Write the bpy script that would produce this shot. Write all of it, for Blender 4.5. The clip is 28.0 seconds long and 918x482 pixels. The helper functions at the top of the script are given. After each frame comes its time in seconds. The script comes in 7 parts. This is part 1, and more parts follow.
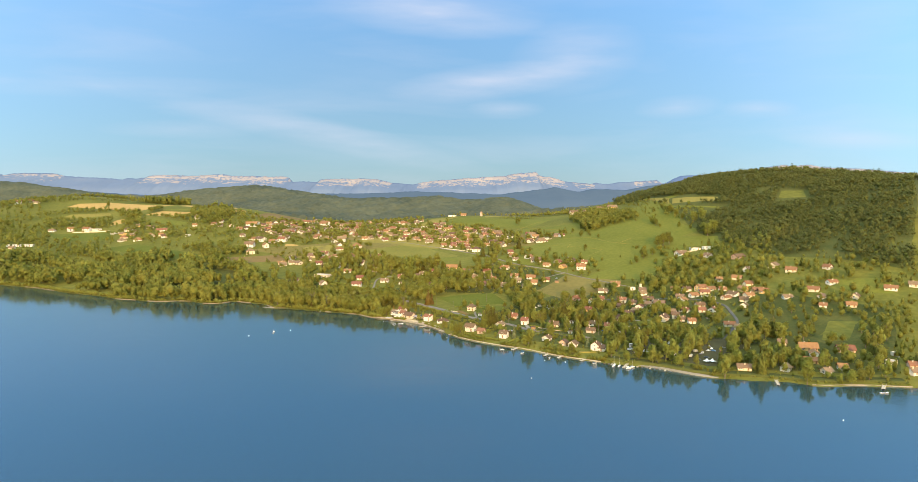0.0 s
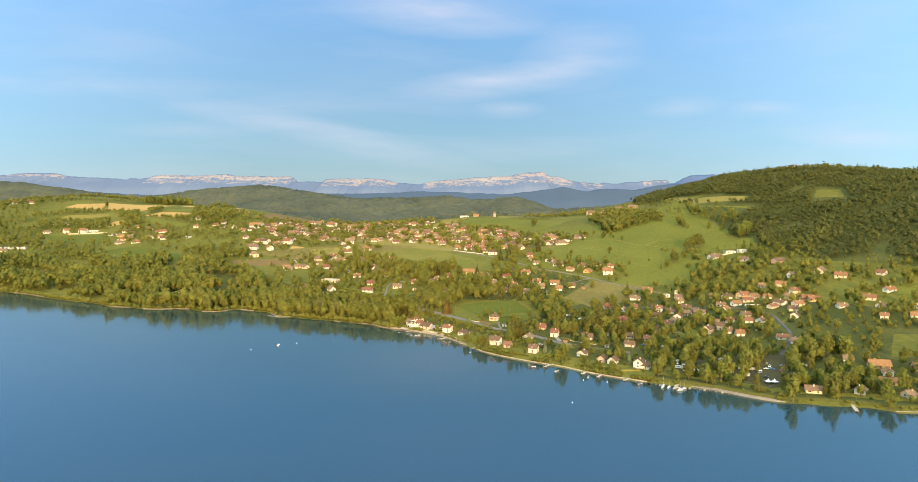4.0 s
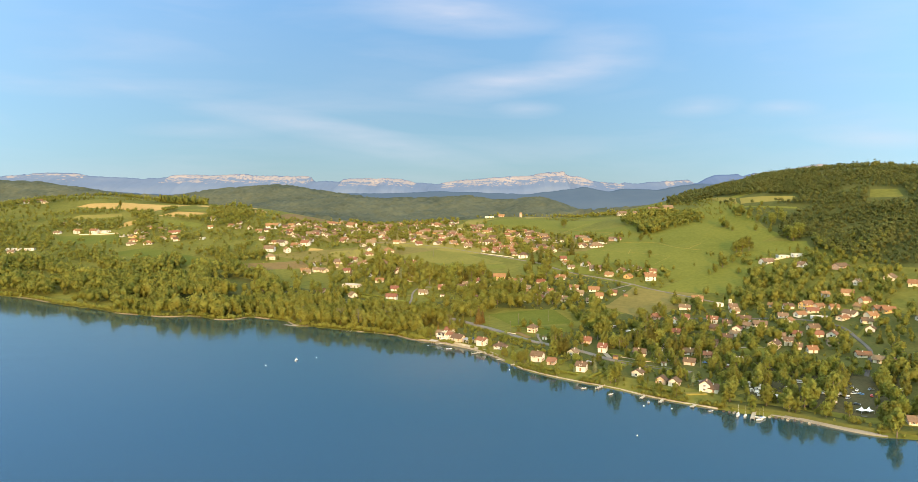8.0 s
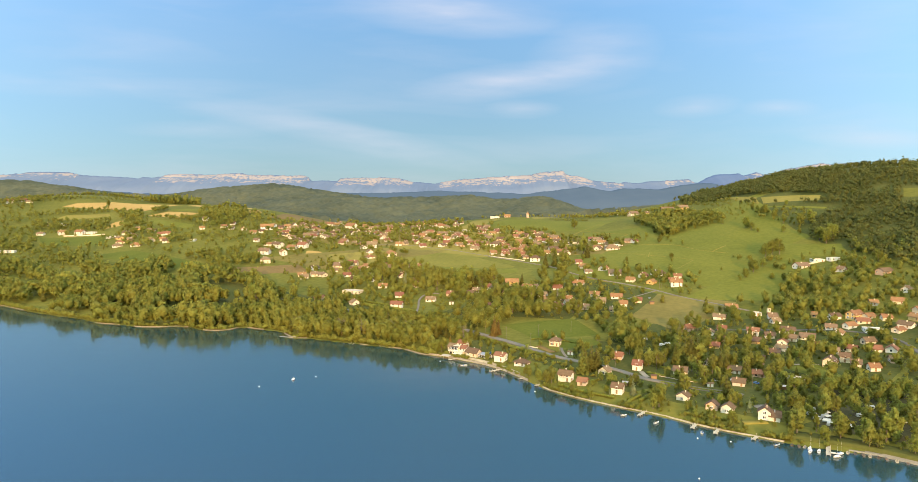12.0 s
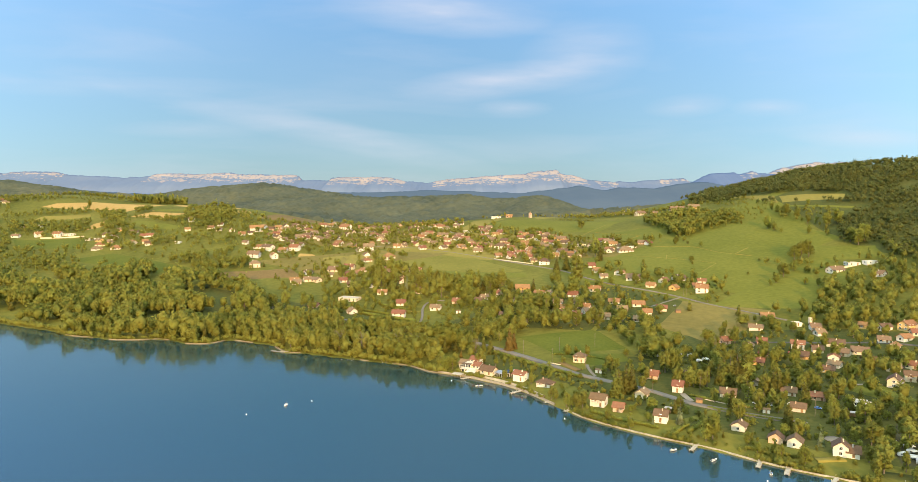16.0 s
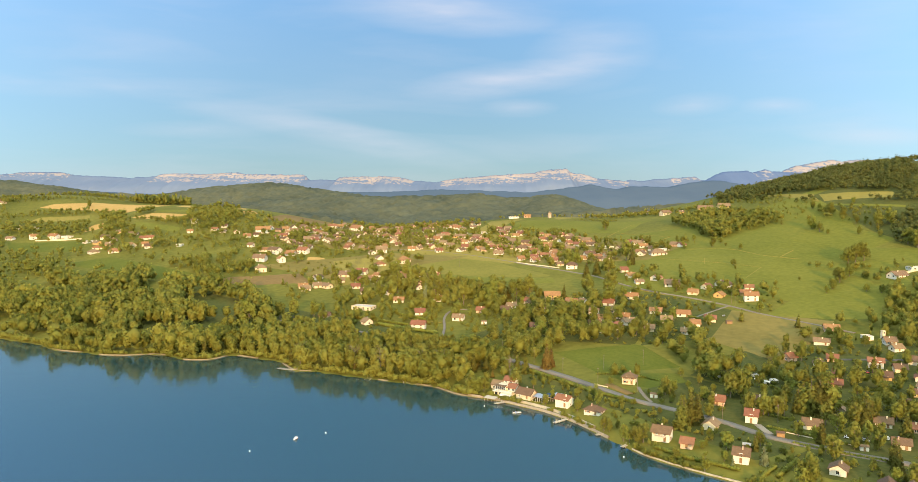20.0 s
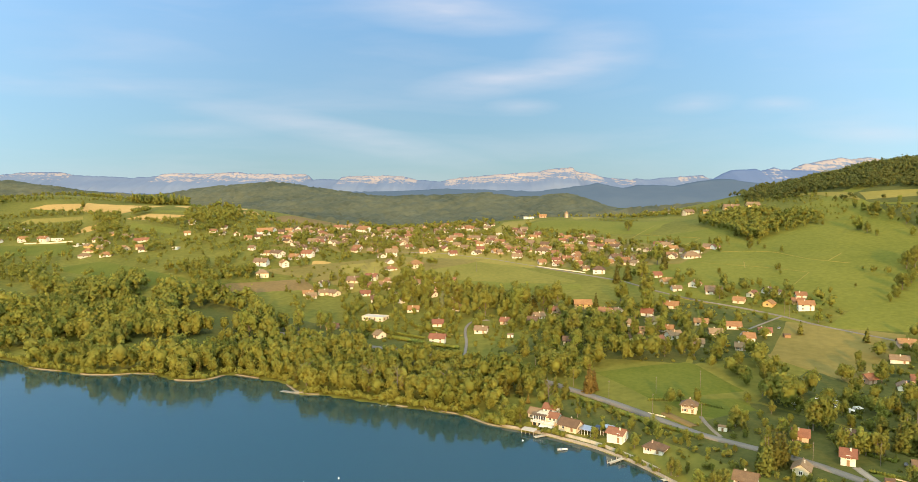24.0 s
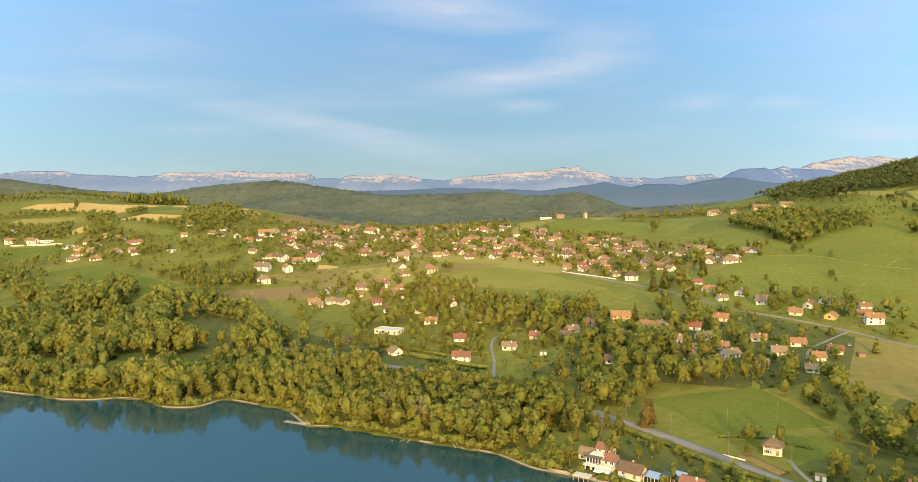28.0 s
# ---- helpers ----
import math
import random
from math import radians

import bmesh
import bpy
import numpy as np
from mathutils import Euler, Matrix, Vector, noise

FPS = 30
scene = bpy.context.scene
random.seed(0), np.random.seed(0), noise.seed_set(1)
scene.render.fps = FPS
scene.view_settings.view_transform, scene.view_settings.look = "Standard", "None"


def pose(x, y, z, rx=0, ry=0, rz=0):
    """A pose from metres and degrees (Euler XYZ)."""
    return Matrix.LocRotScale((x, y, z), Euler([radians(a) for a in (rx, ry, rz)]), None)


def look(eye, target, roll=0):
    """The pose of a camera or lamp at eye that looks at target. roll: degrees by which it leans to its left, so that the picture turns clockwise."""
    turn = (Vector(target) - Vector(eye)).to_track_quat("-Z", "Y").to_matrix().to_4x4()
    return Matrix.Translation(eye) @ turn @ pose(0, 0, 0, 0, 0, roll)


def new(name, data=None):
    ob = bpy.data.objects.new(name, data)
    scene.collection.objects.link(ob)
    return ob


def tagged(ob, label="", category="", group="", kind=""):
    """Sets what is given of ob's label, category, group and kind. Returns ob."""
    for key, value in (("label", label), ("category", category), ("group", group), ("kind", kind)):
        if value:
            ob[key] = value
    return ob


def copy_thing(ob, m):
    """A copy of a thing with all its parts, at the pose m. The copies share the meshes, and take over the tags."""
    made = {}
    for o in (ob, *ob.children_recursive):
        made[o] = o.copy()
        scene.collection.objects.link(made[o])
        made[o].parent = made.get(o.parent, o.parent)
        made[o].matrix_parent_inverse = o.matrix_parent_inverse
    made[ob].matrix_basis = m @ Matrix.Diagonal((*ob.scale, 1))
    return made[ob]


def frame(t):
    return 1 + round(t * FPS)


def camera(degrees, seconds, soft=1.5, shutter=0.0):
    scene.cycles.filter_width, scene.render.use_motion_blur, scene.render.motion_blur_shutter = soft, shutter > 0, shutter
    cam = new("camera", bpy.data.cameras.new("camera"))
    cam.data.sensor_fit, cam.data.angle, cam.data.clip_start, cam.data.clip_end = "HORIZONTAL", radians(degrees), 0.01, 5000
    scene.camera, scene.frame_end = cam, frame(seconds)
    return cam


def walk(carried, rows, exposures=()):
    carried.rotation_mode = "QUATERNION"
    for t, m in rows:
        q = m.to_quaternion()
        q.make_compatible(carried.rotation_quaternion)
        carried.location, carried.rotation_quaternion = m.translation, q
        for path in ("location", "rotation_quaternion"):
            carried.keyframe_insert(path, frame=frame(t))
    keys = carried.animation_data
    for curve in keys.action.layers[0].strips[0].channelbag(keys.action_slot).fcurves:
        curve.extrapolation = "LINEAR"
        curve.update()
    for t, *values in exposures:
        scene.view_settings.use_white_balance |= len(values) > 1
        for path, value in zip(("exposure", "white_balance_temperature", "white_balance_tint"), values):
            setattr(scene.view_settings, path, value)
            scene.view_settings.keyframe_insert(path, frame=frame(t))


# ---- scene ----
# ---- camera ----
cam = camera(63.66, 28.0, soft=0.45)
ROWS = [
    (0.0, 0.12, 0.03, 109.86, 86.141, -0.443, -0.014),
    (0.5, -1.58, 6.78, 109.73, 86.143, -0.426, 0.022),
    (1.0, -3.28, 13.51, 109.6, 86.144, -0.414, 0.066),
    (1.5, -4.97, 20.23, 109.46, 86.145, -0.405, 0.055),
    (2.0, -6.67, 26.93, 109.32, 86.146, -0.4, 0.03),
    (2.5, -8.36, 33.61, 109.19, 86.146, -0.397, 0.047),
    (3.5, -11.75, 46.93, 108.92, 86.147, -0.398, 0.179),
    (4.5, -15.13, 60.19, 108.65, 86.147, -0.406, 0.461),
    (5.0, -16.81, 66.8, 108.51, 86.146, -0.411, 0.574),
    (5.5, -18.5, 73.39, 108.38, 86.146, -0.418, 0.752),
    (6.0, -20.19, 79.98, 108.24, 86.145, -0.424, 0.885),
    (6.5, -21.88, 86.55, 108.11, 86.144, -0.431, 1.055),
    (7.0, -23.56, 93.12, 107.98, 86.142, -0.438, 1.233),
    (7.5, -25.25, 99.67, 107.84, 86.141, -0.445, 1.442),
    (8.0, -26.94, 106.21, 107.71, 86.139, -0.451, 1.607),
    (8.5, -28.62, 112.74, 107.58, 86.137, -0.457, 1.734),
    (9.0, -30.31, 119.27, 107.45, 86.135, -0.461, 1.813),
    (9.5, -32.0, 125.78, 107.32, 86.133, -0.465, 1.827),
    (10.0, -33.68, 132.29, 107.19, 86.13, -0.468, 1.816),
    (10.5, -35.37, 138.79, 107.06, 86.128, -0.469, 1.756),
    (11.0, -37.06, 145.29, 106.94, 86.125, -0.469, 1.618),
    (11.5, -38.75, 151.78, 106.81, 86.122, -0.468, 1.467),
    (12.0, -40.44, 158.26, 106.69, 86.119, -0.465, 1.321),
    (12.5, -42.14, 164.74, 106.56, 86.115, -0.461, 1.218),
    (13.5, -45.53, 177.68, 106.32, 86.108, -0.447, 0.848),
    (14.5, -48.92, 190.62, 106.08, 86.1, -0.428, 0.599),
    (15.0, -50.62, 197.08, 105.97, 86.095, -0.415, 0.592),
    (15.5, -52.33, 203.54, 105.86, 86.091, -0.402, 0.592),
    (16.0, -54.03, 210.01, 105.74, 86.086, -0.387, 0.637),
    (16.5, -55.74, 216.47, 105.63, 86.081, -0.371, 0.746),
    (17.0, -57.45, 222.93, 105.52, 86.076, -0.353, 0.875),
    (17.5, -59.16, 229.39, 105.42, 86.071, -0.334, 1.003),
    (18.0, -60.88, 235.86, 105.31, 86.066, -0.315, 1.103),
    (18.5, -62.59, 242.32, 105.21, 86.06, -0.294, 1.18),
    (19.0, -64.31, 248.79, 105.11, 86.055, -0.273, 1.237),
    (19.5, -66.04, 255.27, 105.01, 86.049, -0.252, 1.221),
    (20.0, -67.77, 261.74, 104.91, 86.043, -0.23, 1.133),
    (20.5, -69.5, 268.22, 104.82, 86.037, -0.209, 1.05),
    (21.0, -71.23, 274.71, 104.73, 86.03, -0.187, 0.991),
    (21.5, -72.97, 281.2, 104.64, 86.024, -0.166, 0.941),
    (22.5, -76.46, 294.2, 104.47, 86.01, -0.127, 1.017),
    (23.5, -79.96, 307.23, 104.31, 85.996, -0.094, 1.235),
    (24.0, -81.72, 313.76, 104.24, 85.989, -0.08, 1.314),
    (24.5, -83.48, 320.3, 104.17, 85.982, -0.068, 1.41),
    (25.0, -85.25, 326.85, 104.1, 85.974, -0.06, 1.471),
    (25.5, -87.02, 333.4, 104.03, 85.967, -0.054, 1.493),
    (26.0, -88.8, 339.97, 103.97, 85.959, -0.053, 1.513),
    (26.5, -90.58, 346.55, 103.91, 85.951, -0.055, 1.51),
    (27.0, -92.37, 353.14, 103.85, 85.943, -0.061, 1.506),
    (27.5, -94.17, 359.74, 103.8, 85.934, -0.073, 1.523),
    (28.0, -95.96, 366.36, 103.75, 85.926, -0.09, 1.52),
]
walk(cam, [(t, pose(x, y, z, rx, ry, rz)) for t, x, y, z, rx, ry, rz in ROWS],
     [(0.0, 0.87, 6480, 10), (9.0, 0.87, 6640, 10), (17.0, 0.87, 6750, 10), (28.0, 0.86, 6860, 10)])

# ---- world, sun, exposure ----
SUN_TO = Vector((0.05, -0.98, 0.160)).normalized()
world = bpy.data.worlds.new("evening_sky")
scene.world = world
world.use_nodes = True
wn, wl = world.node_tree.nodes, world.node_tree.links
wn.clear()
w_out = wn.new("ShaderNodeOutputWorld")
w_bg = wn.new("ShaderNodeBackground")
w_bg.inputs["Strength"].default_value = 0.072
w_sky = wn.new("ShaderNodeTexSky")
w_sky.sky_type = "NISHITA"
w_sky.sun_disc = False
w_sky.sun_elevation = math.asin(SUN_TO.z)
w_sky.sun_rotation = math.atan2(SUN_TO.x, SUN_TO.y)
w_sky.altitude = 500
w_sky.air_density, w_sky.dust_density, w_sky.ozone_density = 1.0, 0.15, 4.0
# thin high cloud, drawn out into wisps
w_co = wn.new("ShaderNodeTexCoord")
w_map = wn.new("ShaderNodeMapping")
w_map.inputs["Rotation"].default_value = (0, radians(-9), 0)
w_map.inputs["Scale"].default_value = (2.2, 2.2, 13)
w_n1 = wn.new("ShaderNodeTexNoise")
w_n1.inputs["Scale"].default_value, w_n1.inputs["Detail"].default_value = 1.7, 9
w_n1.inputs["Distortion"].default_value = 0.5
w_r1 = wn.new("ShaderNodeValToRGB")
w_r1.color_ramp.elements[0].position, w_r1.color_ramp.elements[1].position = 0.46, 0.80
w_r1.color_ramp.elements[1].color = (0.62, 0.62, 0.62, 1)
w_mix = wn.new("ShaderNodeMix")
w_mix.data_type = "RGBA"
w_mix.inputs[7].default_value = (6.4, 6.5, 7.4, 1)
wl.new(w_co.outputs["Generated"], w_map.inputs["Vector"])
wl.new(w_map.outputs["Vector"], w_n1.inputs["Vector"])
wl.new(w_n1.outputs["Fac"], w_r1.inputs["Fac"])
# clear evening air: pale towards the horizon, deeper blue above
w_sep, w_rng = wn.new("ShaderNodeSeparateXYZ"), wn.new("ShaderNodeMapRange")
w_rng.inputs["From Min"].default_value, w_rng.inputs["From Max"].default_value = 0.0, 0.30
w_air = wn.new("ShaderNodeMix")
w_air.data_type = "RGBA"
w_air.inputs[6].default_value, w_air.inputs[7].default_value = (3.35, 5.35, 6.7, 1), (1.95, 4.2, 7.6, 1)
w_high, w_zen = wn.new("ShaderNodeMapRange"), wn.new("ShaderNodeMix")
w_high.inputs["From Min"].default_value, w_high.inputs["From Max"].default_value = 0.38, 0.9
w_zen.data_type = "RGBA"
w_zen.inputs[7].default_value = (4.0, 5.5, 7.2, 1)
w_both = wn.new("ShaderNodeMix")
w_both.data_type = "RGBA"
w_both.inputs[0].default_value = 0.7
wl.new(w_co.outputs["Generated"], w_sep.inputs[0])
wl.new(w_sep.outputs["Z"], w_rng.inputs["Value"])
wl.new(w_rng.outputs[0], w_air.inputs[0])
wl.new(w_sky.outputs["Color"], w_both.inputs[6])
# the sky brightens steadily from the far side round to the sun
w_side, w_dim = wn.new("ShaderNodeMapRange"), wn.new("ShaderNodeVectorMath")
w_side.inputs["From Min"].default_value, w_side.inputs["From Max"].default_value = -0.95, 1.0
w_side.inputs["To Min"].default_value, w_side.inputs["To Max"].default_value = 0.78, 7.2
w_dot = wn.new("ShaderNodeVectorMath")
w_dot.operation = "DOT_PRODUCT"
w_dot.inputs[1].default_value = (0.08, -0.97, 0.2)
w_dim.operation = "SCALE"
wl.new(w_co.outputs["Generated"], w_dot.inputs[0])
wl.new(w_dot.outputs["Value"], w_side.inputs["Value"])
wl.new(w_sep.outputs["Z"], w_high.inputs["Value"])
wl.new(w_high.outputs[0], w_zen.inputs[0])
wl.new(w_air.outputs[2], w_zen.inputs[6])
wl.new(w_zen.outputs[2], w_dim.inputs[0])
wl.new(w_side.outputs[0], w_dim.inputs["Scale"])
w_warm, w_tint = wn.new("ShaderNodeMapRange"), wn.new("ShaderNodeMix")
w_warm.inputs["From Min"].default_value, w_warm.inputs["From Max"].default_value = -0.4, 0.9
w_tint.data_type, w_tint.blend_type = "RGBA", "MULTIPLY"
w_tint.inputs[7].default_value = (1.55, 1.0, 0.50, 1)
wl.new(w_dot.outputs["Value"], w_warm.inputs["Value"])
wl.new(w_warm.outputs[0], w_tint.inputs[0])
wl.new(w_dim.outputs[0], w_tint.inputs[6])
wl.new(w_tint.outputs[2], w_both.inputs[7])
wl.new(w_both.outputs[2], w_mix.inputs[6])
# wisps of high cloud over the mountains: place, half length, half width, tilt, density
WISPS = [(0.038, 0.146, 0.131, 0.019, 7, 0.55), (0.154, 0.179, 0.089, 0.038, 12, 0.42), (-0.041, 0.236, 0.143, 0.0253, -5, 0.5), (-0.182, 0.075, 0.226, 0.0165, -12, 0.38), (0.062, 0.11, 0.05, 0.0101, 0, 0.35), (-0.469, 0.136, 0.226, 0.0114, 0, 0.22), (0.294, 0.115, 0.057, 0.0127, 5, 0.34), (0.402, 0.113, 0.053, 0.0101, 0, 0.3), (0.497, 0.201, 0.154, 0.095, 10, 0.10), (-0.373, 0.08, 0.113, 0.0101, 0, 0.22), (-0.515, 0.206, 0.309, 0.076, -4, 0.10), (0.518, 0.075, 0.101, 0.0127, -3, 0.3), (-0.143, 0.137, 0.143, 0.0507, 5, 0.10)]
w_ymax, w_u, w_v = (wn.new("ShaderNodeMath") for _ in range(3))
w_uv = wn.new("ShaderNodeCombineXYZ")
w_ymax.operation, w_u.operation, w_v.operation = "MAXIMUM", "DIVIDE", "DIVIDE"
w_ymax.inputs[1].default_value = 0.05
wl.new(w_sep.outputs["Y"], w_ymax.inputs[0])
for node, axis, slot in ((w_u, "X", 0), (w_v, "Z", 1)):
    wl.new(w_sep.outputs[axis], node.inputs[0])
    wl.new(w_ymax.outputs[0], node.inputs[1])
    wl.new(node.outputs[0], w_uv.inputs[slot])
w_sum = None
for cu, cv, ha, hb, tilt, dens in WISPS:
    mp_, gr_, mu_ = wn.new("ShaderNodeMapping"), wn.new("ShaderNodeTexGradient"), wn.new("ShaderNodeMath")
    mp_.vector_type, gr_.gradient_type, mu_.operation = "TEXTURE", "SPHERICAL", "MULTIPLY_ADD"
    mp_.inputs["Location"].default_value = (cu, cv, 0)
    mp_.inputs["Rotation"].default_value = (0, 0, radians(tilt))
    mp_.inputs["Scale"].default_value = (ha * 1.1, hb * 1.35, 1)
    mu_.inputs[1].default_value = dens * 1.45
    wl.new(w_uv.outputs[0], mp_.inputs["Vector"])
    wl.new(mp_.outputs[0], gr_.inputs["Vector"])
    wl.new(gr_.outputs["Fac"], mu_.inputs[0])
    if w_sum is None:
        mu_.inputs[2].default_value = 0.0
    else:
        wl.new(w_sum, mu_.inputs[2])
    w_sum = mu_.outputs[0]
# torn by fine drawn-out noise
w_n2, w_tear, w_all = wn.new("ShaderNodeTexNoise"), wn.new("ShaderNodeMath"), wn.new("ShaderNodeMath")
w_n2.inputs["Scale"].default_value, w_n2.inputs["Detail"].default_value = 5.0, 8
w_tear.operation, w_all.operation = "MULTIPLY", "MULTIPLY_ADD"
w_all.inputs[1].default_value = 0.30
wl.new(w_map.outputs["Vector"], w_n2.inputs["Vector"])
wl.new(w_n2.outputs["Fac"], w_tear.inputs[0])
wl.new(w_sum, w_tear.inputs[1])
wl.new(w_r1.outputs["Color"], w_all.inputs[0])
wl.new(w_tear.outputs[0], w_all.inputs[2])
wl.new(w_all.outputs[0], w_mix.inputs[0])
wl.new(w_mix.outputs[2], w_bg.inputs["Color"])
wl.new(w_bg.outputs[0], w_out.inputs["Surface"])

sun = new("sun", bpy.data.lights.new("sun", "SUN"))
sun.data.energy, sun.data.angle, sun.data.color = 4.0, radians(0.6), (1.0, 0.62, 0.29)
sun.matrix_world = look((0, 0, 400), Vector((0, 0, 400)) - SUN_TO)

# ---- materials ----
def mat(name, a, b, rough=0.8, scale=0.3, fine=3.0, bump=0.0, metal=0.0, vary=0.0, island=0.0, spec=0.3, mid=0.5, thin=0.0):
    """Two-tone procedural surface: broad stains at `scale`, grain at `fine` (cycles per metre), tone varied per object or island."""
    m = bpy.data.materials.new(name)
    m.use_nodes = True
    n, l = m.node_tree.nodes, m.node_tree.links
    p = n["Principled BSDF"]
    p.inputs["Roughness"].default_value, p.inputs["Metallic"].default_value = rough, metal
    p.inputs["Specular IOR Level"].default_value = spec
    co = n.new("ShaderNodeTexCoord")
    big, small = n.new("ShaderNodeTexNoise"), n.new("ShaderNodeTexNoise")
    big.inputs["Scale"].default_value, big.inputs["Detail"].default_value = scale, 4
    small.inputs["Scale"].default_value, small.inputs["Detail"].default_value = fine, 3
    add = n.new("ShaderNodeMath")
    add.operation = "MULTIPLY_ADD"
    add.inputs[1].default_value = 0.55
    half = n.new("ShaderNodeMath")
    half.operation = "MULTIPLY"
    half.inputs[1].default_value = 0.45
    ramp = n.new("ShaderNodeValToRGB")
    ramp.color_ramp.elements[0].position, ramp.color_ramp.elements[1].position = mid - 0.17, mid + 0.17
    ramp.color_ramp.elements[0].color, ramp.color_ramp.elements[1].color = (*a, 1), (*b, 1)
    for t in (big, small):
        l.new(co.outputs["Object"], t.inputs["Vector"])
    l.new(small.outputs["Fac"], half.inputs[0])
    l.new(big.outputs["Fac"], add.inputs[0])
    l.new(half.outputs[0], add.inputs[2])
    l.new(add.outputs[0], ramp.inputs["Fac"])
    last = ramp.outputs["Color"]
    for amount, node, out in ((vary, "ShaderNodeObjectInfo", "Random"), (island, "ShaderNodeNewGeometry", "Random Per Island")):
        if amount:
            src, rng, hsv = n.new(node), n.new("ShaderNodeMapRange"), n.new("ShaderNodeHueSaturation")
            rng.inputs["To Min"].default_value, rng.inputs["To Max"].default_value = 1 - amount, 1 + amount
            hue = n.new("ShaderNodeMapRange")
            hue.inputs["To Min"].default_value, hue.inputs["To Max"].default_value = 0.5 - 0.045 * amount, 0.5 + 0.06 * amount
            l.new(src.outputs[out], rng.inputs["Value"])
            l.new(src.outputs[out], hue.inputs["Value"])
            l.new(rng.outputs[0], hsv.inputs["Value"])
            l.new(hue.outputs[0], hsv.inputs["Hue"])
            l.new(last, hsv.inputs["Color"])
            last = hsv.outputs["Color"]
    l.new(last, p.inputs["Base Color"])
    if thin:
        # thin leaves let some light through
        tr, mx, out = n.new("ShaderNodeBsdfTranslucent"), n.new("ShaderNodeMixShader"), n["Material Output"]
        mx.inputs[0].default_value = thin
        l.new(last, tr.inputs["Color"])
        l.new(p.outputs[0], mx.inputs[1])
        l.new(tr.outputs[0], mx.inputs[2])
        l.new(mx.outputs[0], out.inputs["Surface"])
    if bump:
        bp = n.new("ShaderNodeBump")
        bp.inputs["Strength"].default_value, bp.inputs["Distance"].default_value = bump, 0.3
        l.new(small.outputs["Fac"], bp.inputs["Height"])
        l.new(bp.outputs[0], p.inputs["Normal"])
    return m


M_GRASS = mat("grass", (0.075, 0.079, 0.014), (0.150, 0.134, 0.027), 0.95, 0.011, 0.22, 0.5, spec=0.06)
M_MEADOW = mat("meadow_grass", (0.091, 0.098, 0.015), (0.150, 0.140, 0.025), 0.95, 0.012, 0.3, 0.4, spec=0.06)
M_DRY = mat("dry_meadow", (0.160, 0.132, 0.030), (0.222, 0.176, 0.043), 0.95, 0.02, 0.3, 0.4, spec=0.06)
M_OLIVE = mat("olive_meadow", (0.122, 0.112, 0.022), (0.182, 0.156, 0.033), 0.95, 0.02, 0.3, 0.4, spec=0.06)
M_WHEAT = mat("ripe_wheat", (0.30, 0.185, 0.056), (0.385, 0.248, 0.084), 0.95, 0.02, 0.25, 0.4, spec=0.06)
M_SOIL = mat("ploughed_soil", (0.128, 0.084, 0.032), (0.184, 0.122, 0.048), 0.95, 0.02, 0.4, 0.5, spec=0.06)
M_ROUGH = mat("rough_pasture", (0.120, 0.098, 0.027), (0.176, 0.136, 0.040), 0.95, 0.03, 0.25, 0.5, spec=0.06)
# grass toned down to stand for shade cast by trees and houses
M_SHADED_GRASS = mat("shaded_grass", (0.046, 0.054, 0.014), (0.092, 0.089, 0.024), 0.95, 0.035, 0.5, 0.5, spec=0.06)
M_LAWN = mat("mown_lawn", (0.066, 0.080, 0.011), (0.108, 0.110, 0.018), 0.95, 0.03, 0.5, 0.3, spec=0.06)
M_SAND = mat("shore_sand", (0.15, 0.115, 0.065), (0.26, 0.205, 0.125), 0.9, 0.15, 2.0, 0.5)
# trodden earth, darkened to imitate the shade of the campsite trees
M_SHADED_EARTH = mat("shaded_earth", (0.045, 0.042, 0.020), (0.085, 0.074, 0.034), 0.95, 0.05, 0.8, 0.4, spec=0.06)
M_STONE = mat("shore_stone", (0.22, 0.18, 0.125), (0.36, 0.30, 0.215), 0.9, 0.3, 2.5, 0.6, vary=0.2)
M_ASPHALT = mat("asphalt", (0.175, 0.14, 0.10), (0.25, 0.20, 0.145), 0.85, 0.08, 2.0, 0.2)
M_ROAD = mat("road_asphalt", (0.120, 0.102, 0.080), (0.180, 0.153, 0.120), 0.85, 0.08, 2.0, 0.2)
M_TARMAC = mat("worn_tarmac", (0.060, 0.055, 0.048), (0.105, 0.094, 0.080), 0.9, 0.08, 2.0, 0.2)
M_GRAVEL = mat("gravel", (0.170, 0.146, 0.110), (0.245, 0.212, 0.165), 0.9, 0.1, 2.5, 0.4)
M_LEAF = mat("broad_leaves", (0.126, 0.143, 0.027), (0.236, 0.231, 0.047), 0.75, 0.05, 0.7, 0.0, vary=0.17, island=0.13, thin=0.45, spec=0.10)
M_LEAF2 = mat("light_leaves", (0.150, 0.162, 0.032), (0.252, 0.240, 0.053), 0.75, 0.05, 0.7, 0.0, vary=0.17, island=0.13, thin=0.45, spec=0.10)
M_NEEDLE = mat("needles", (0.074, 0.080, 0.017), (0.151, 0.139, 0.029), 0.8, 0.05, 0.8, 0.0, vary=0.25, island=0.13, thin=0.25, spec=0.10)
M_BLUE_NEEDLE = mat("grey_green_needles", (0.13, 0.155, 0.075), (0.22, 0.235, 0.12), 0.8, 0.05, 0.8, 0.0, vary=0.1, island=0.13, thin=0.25, spec=0.10)
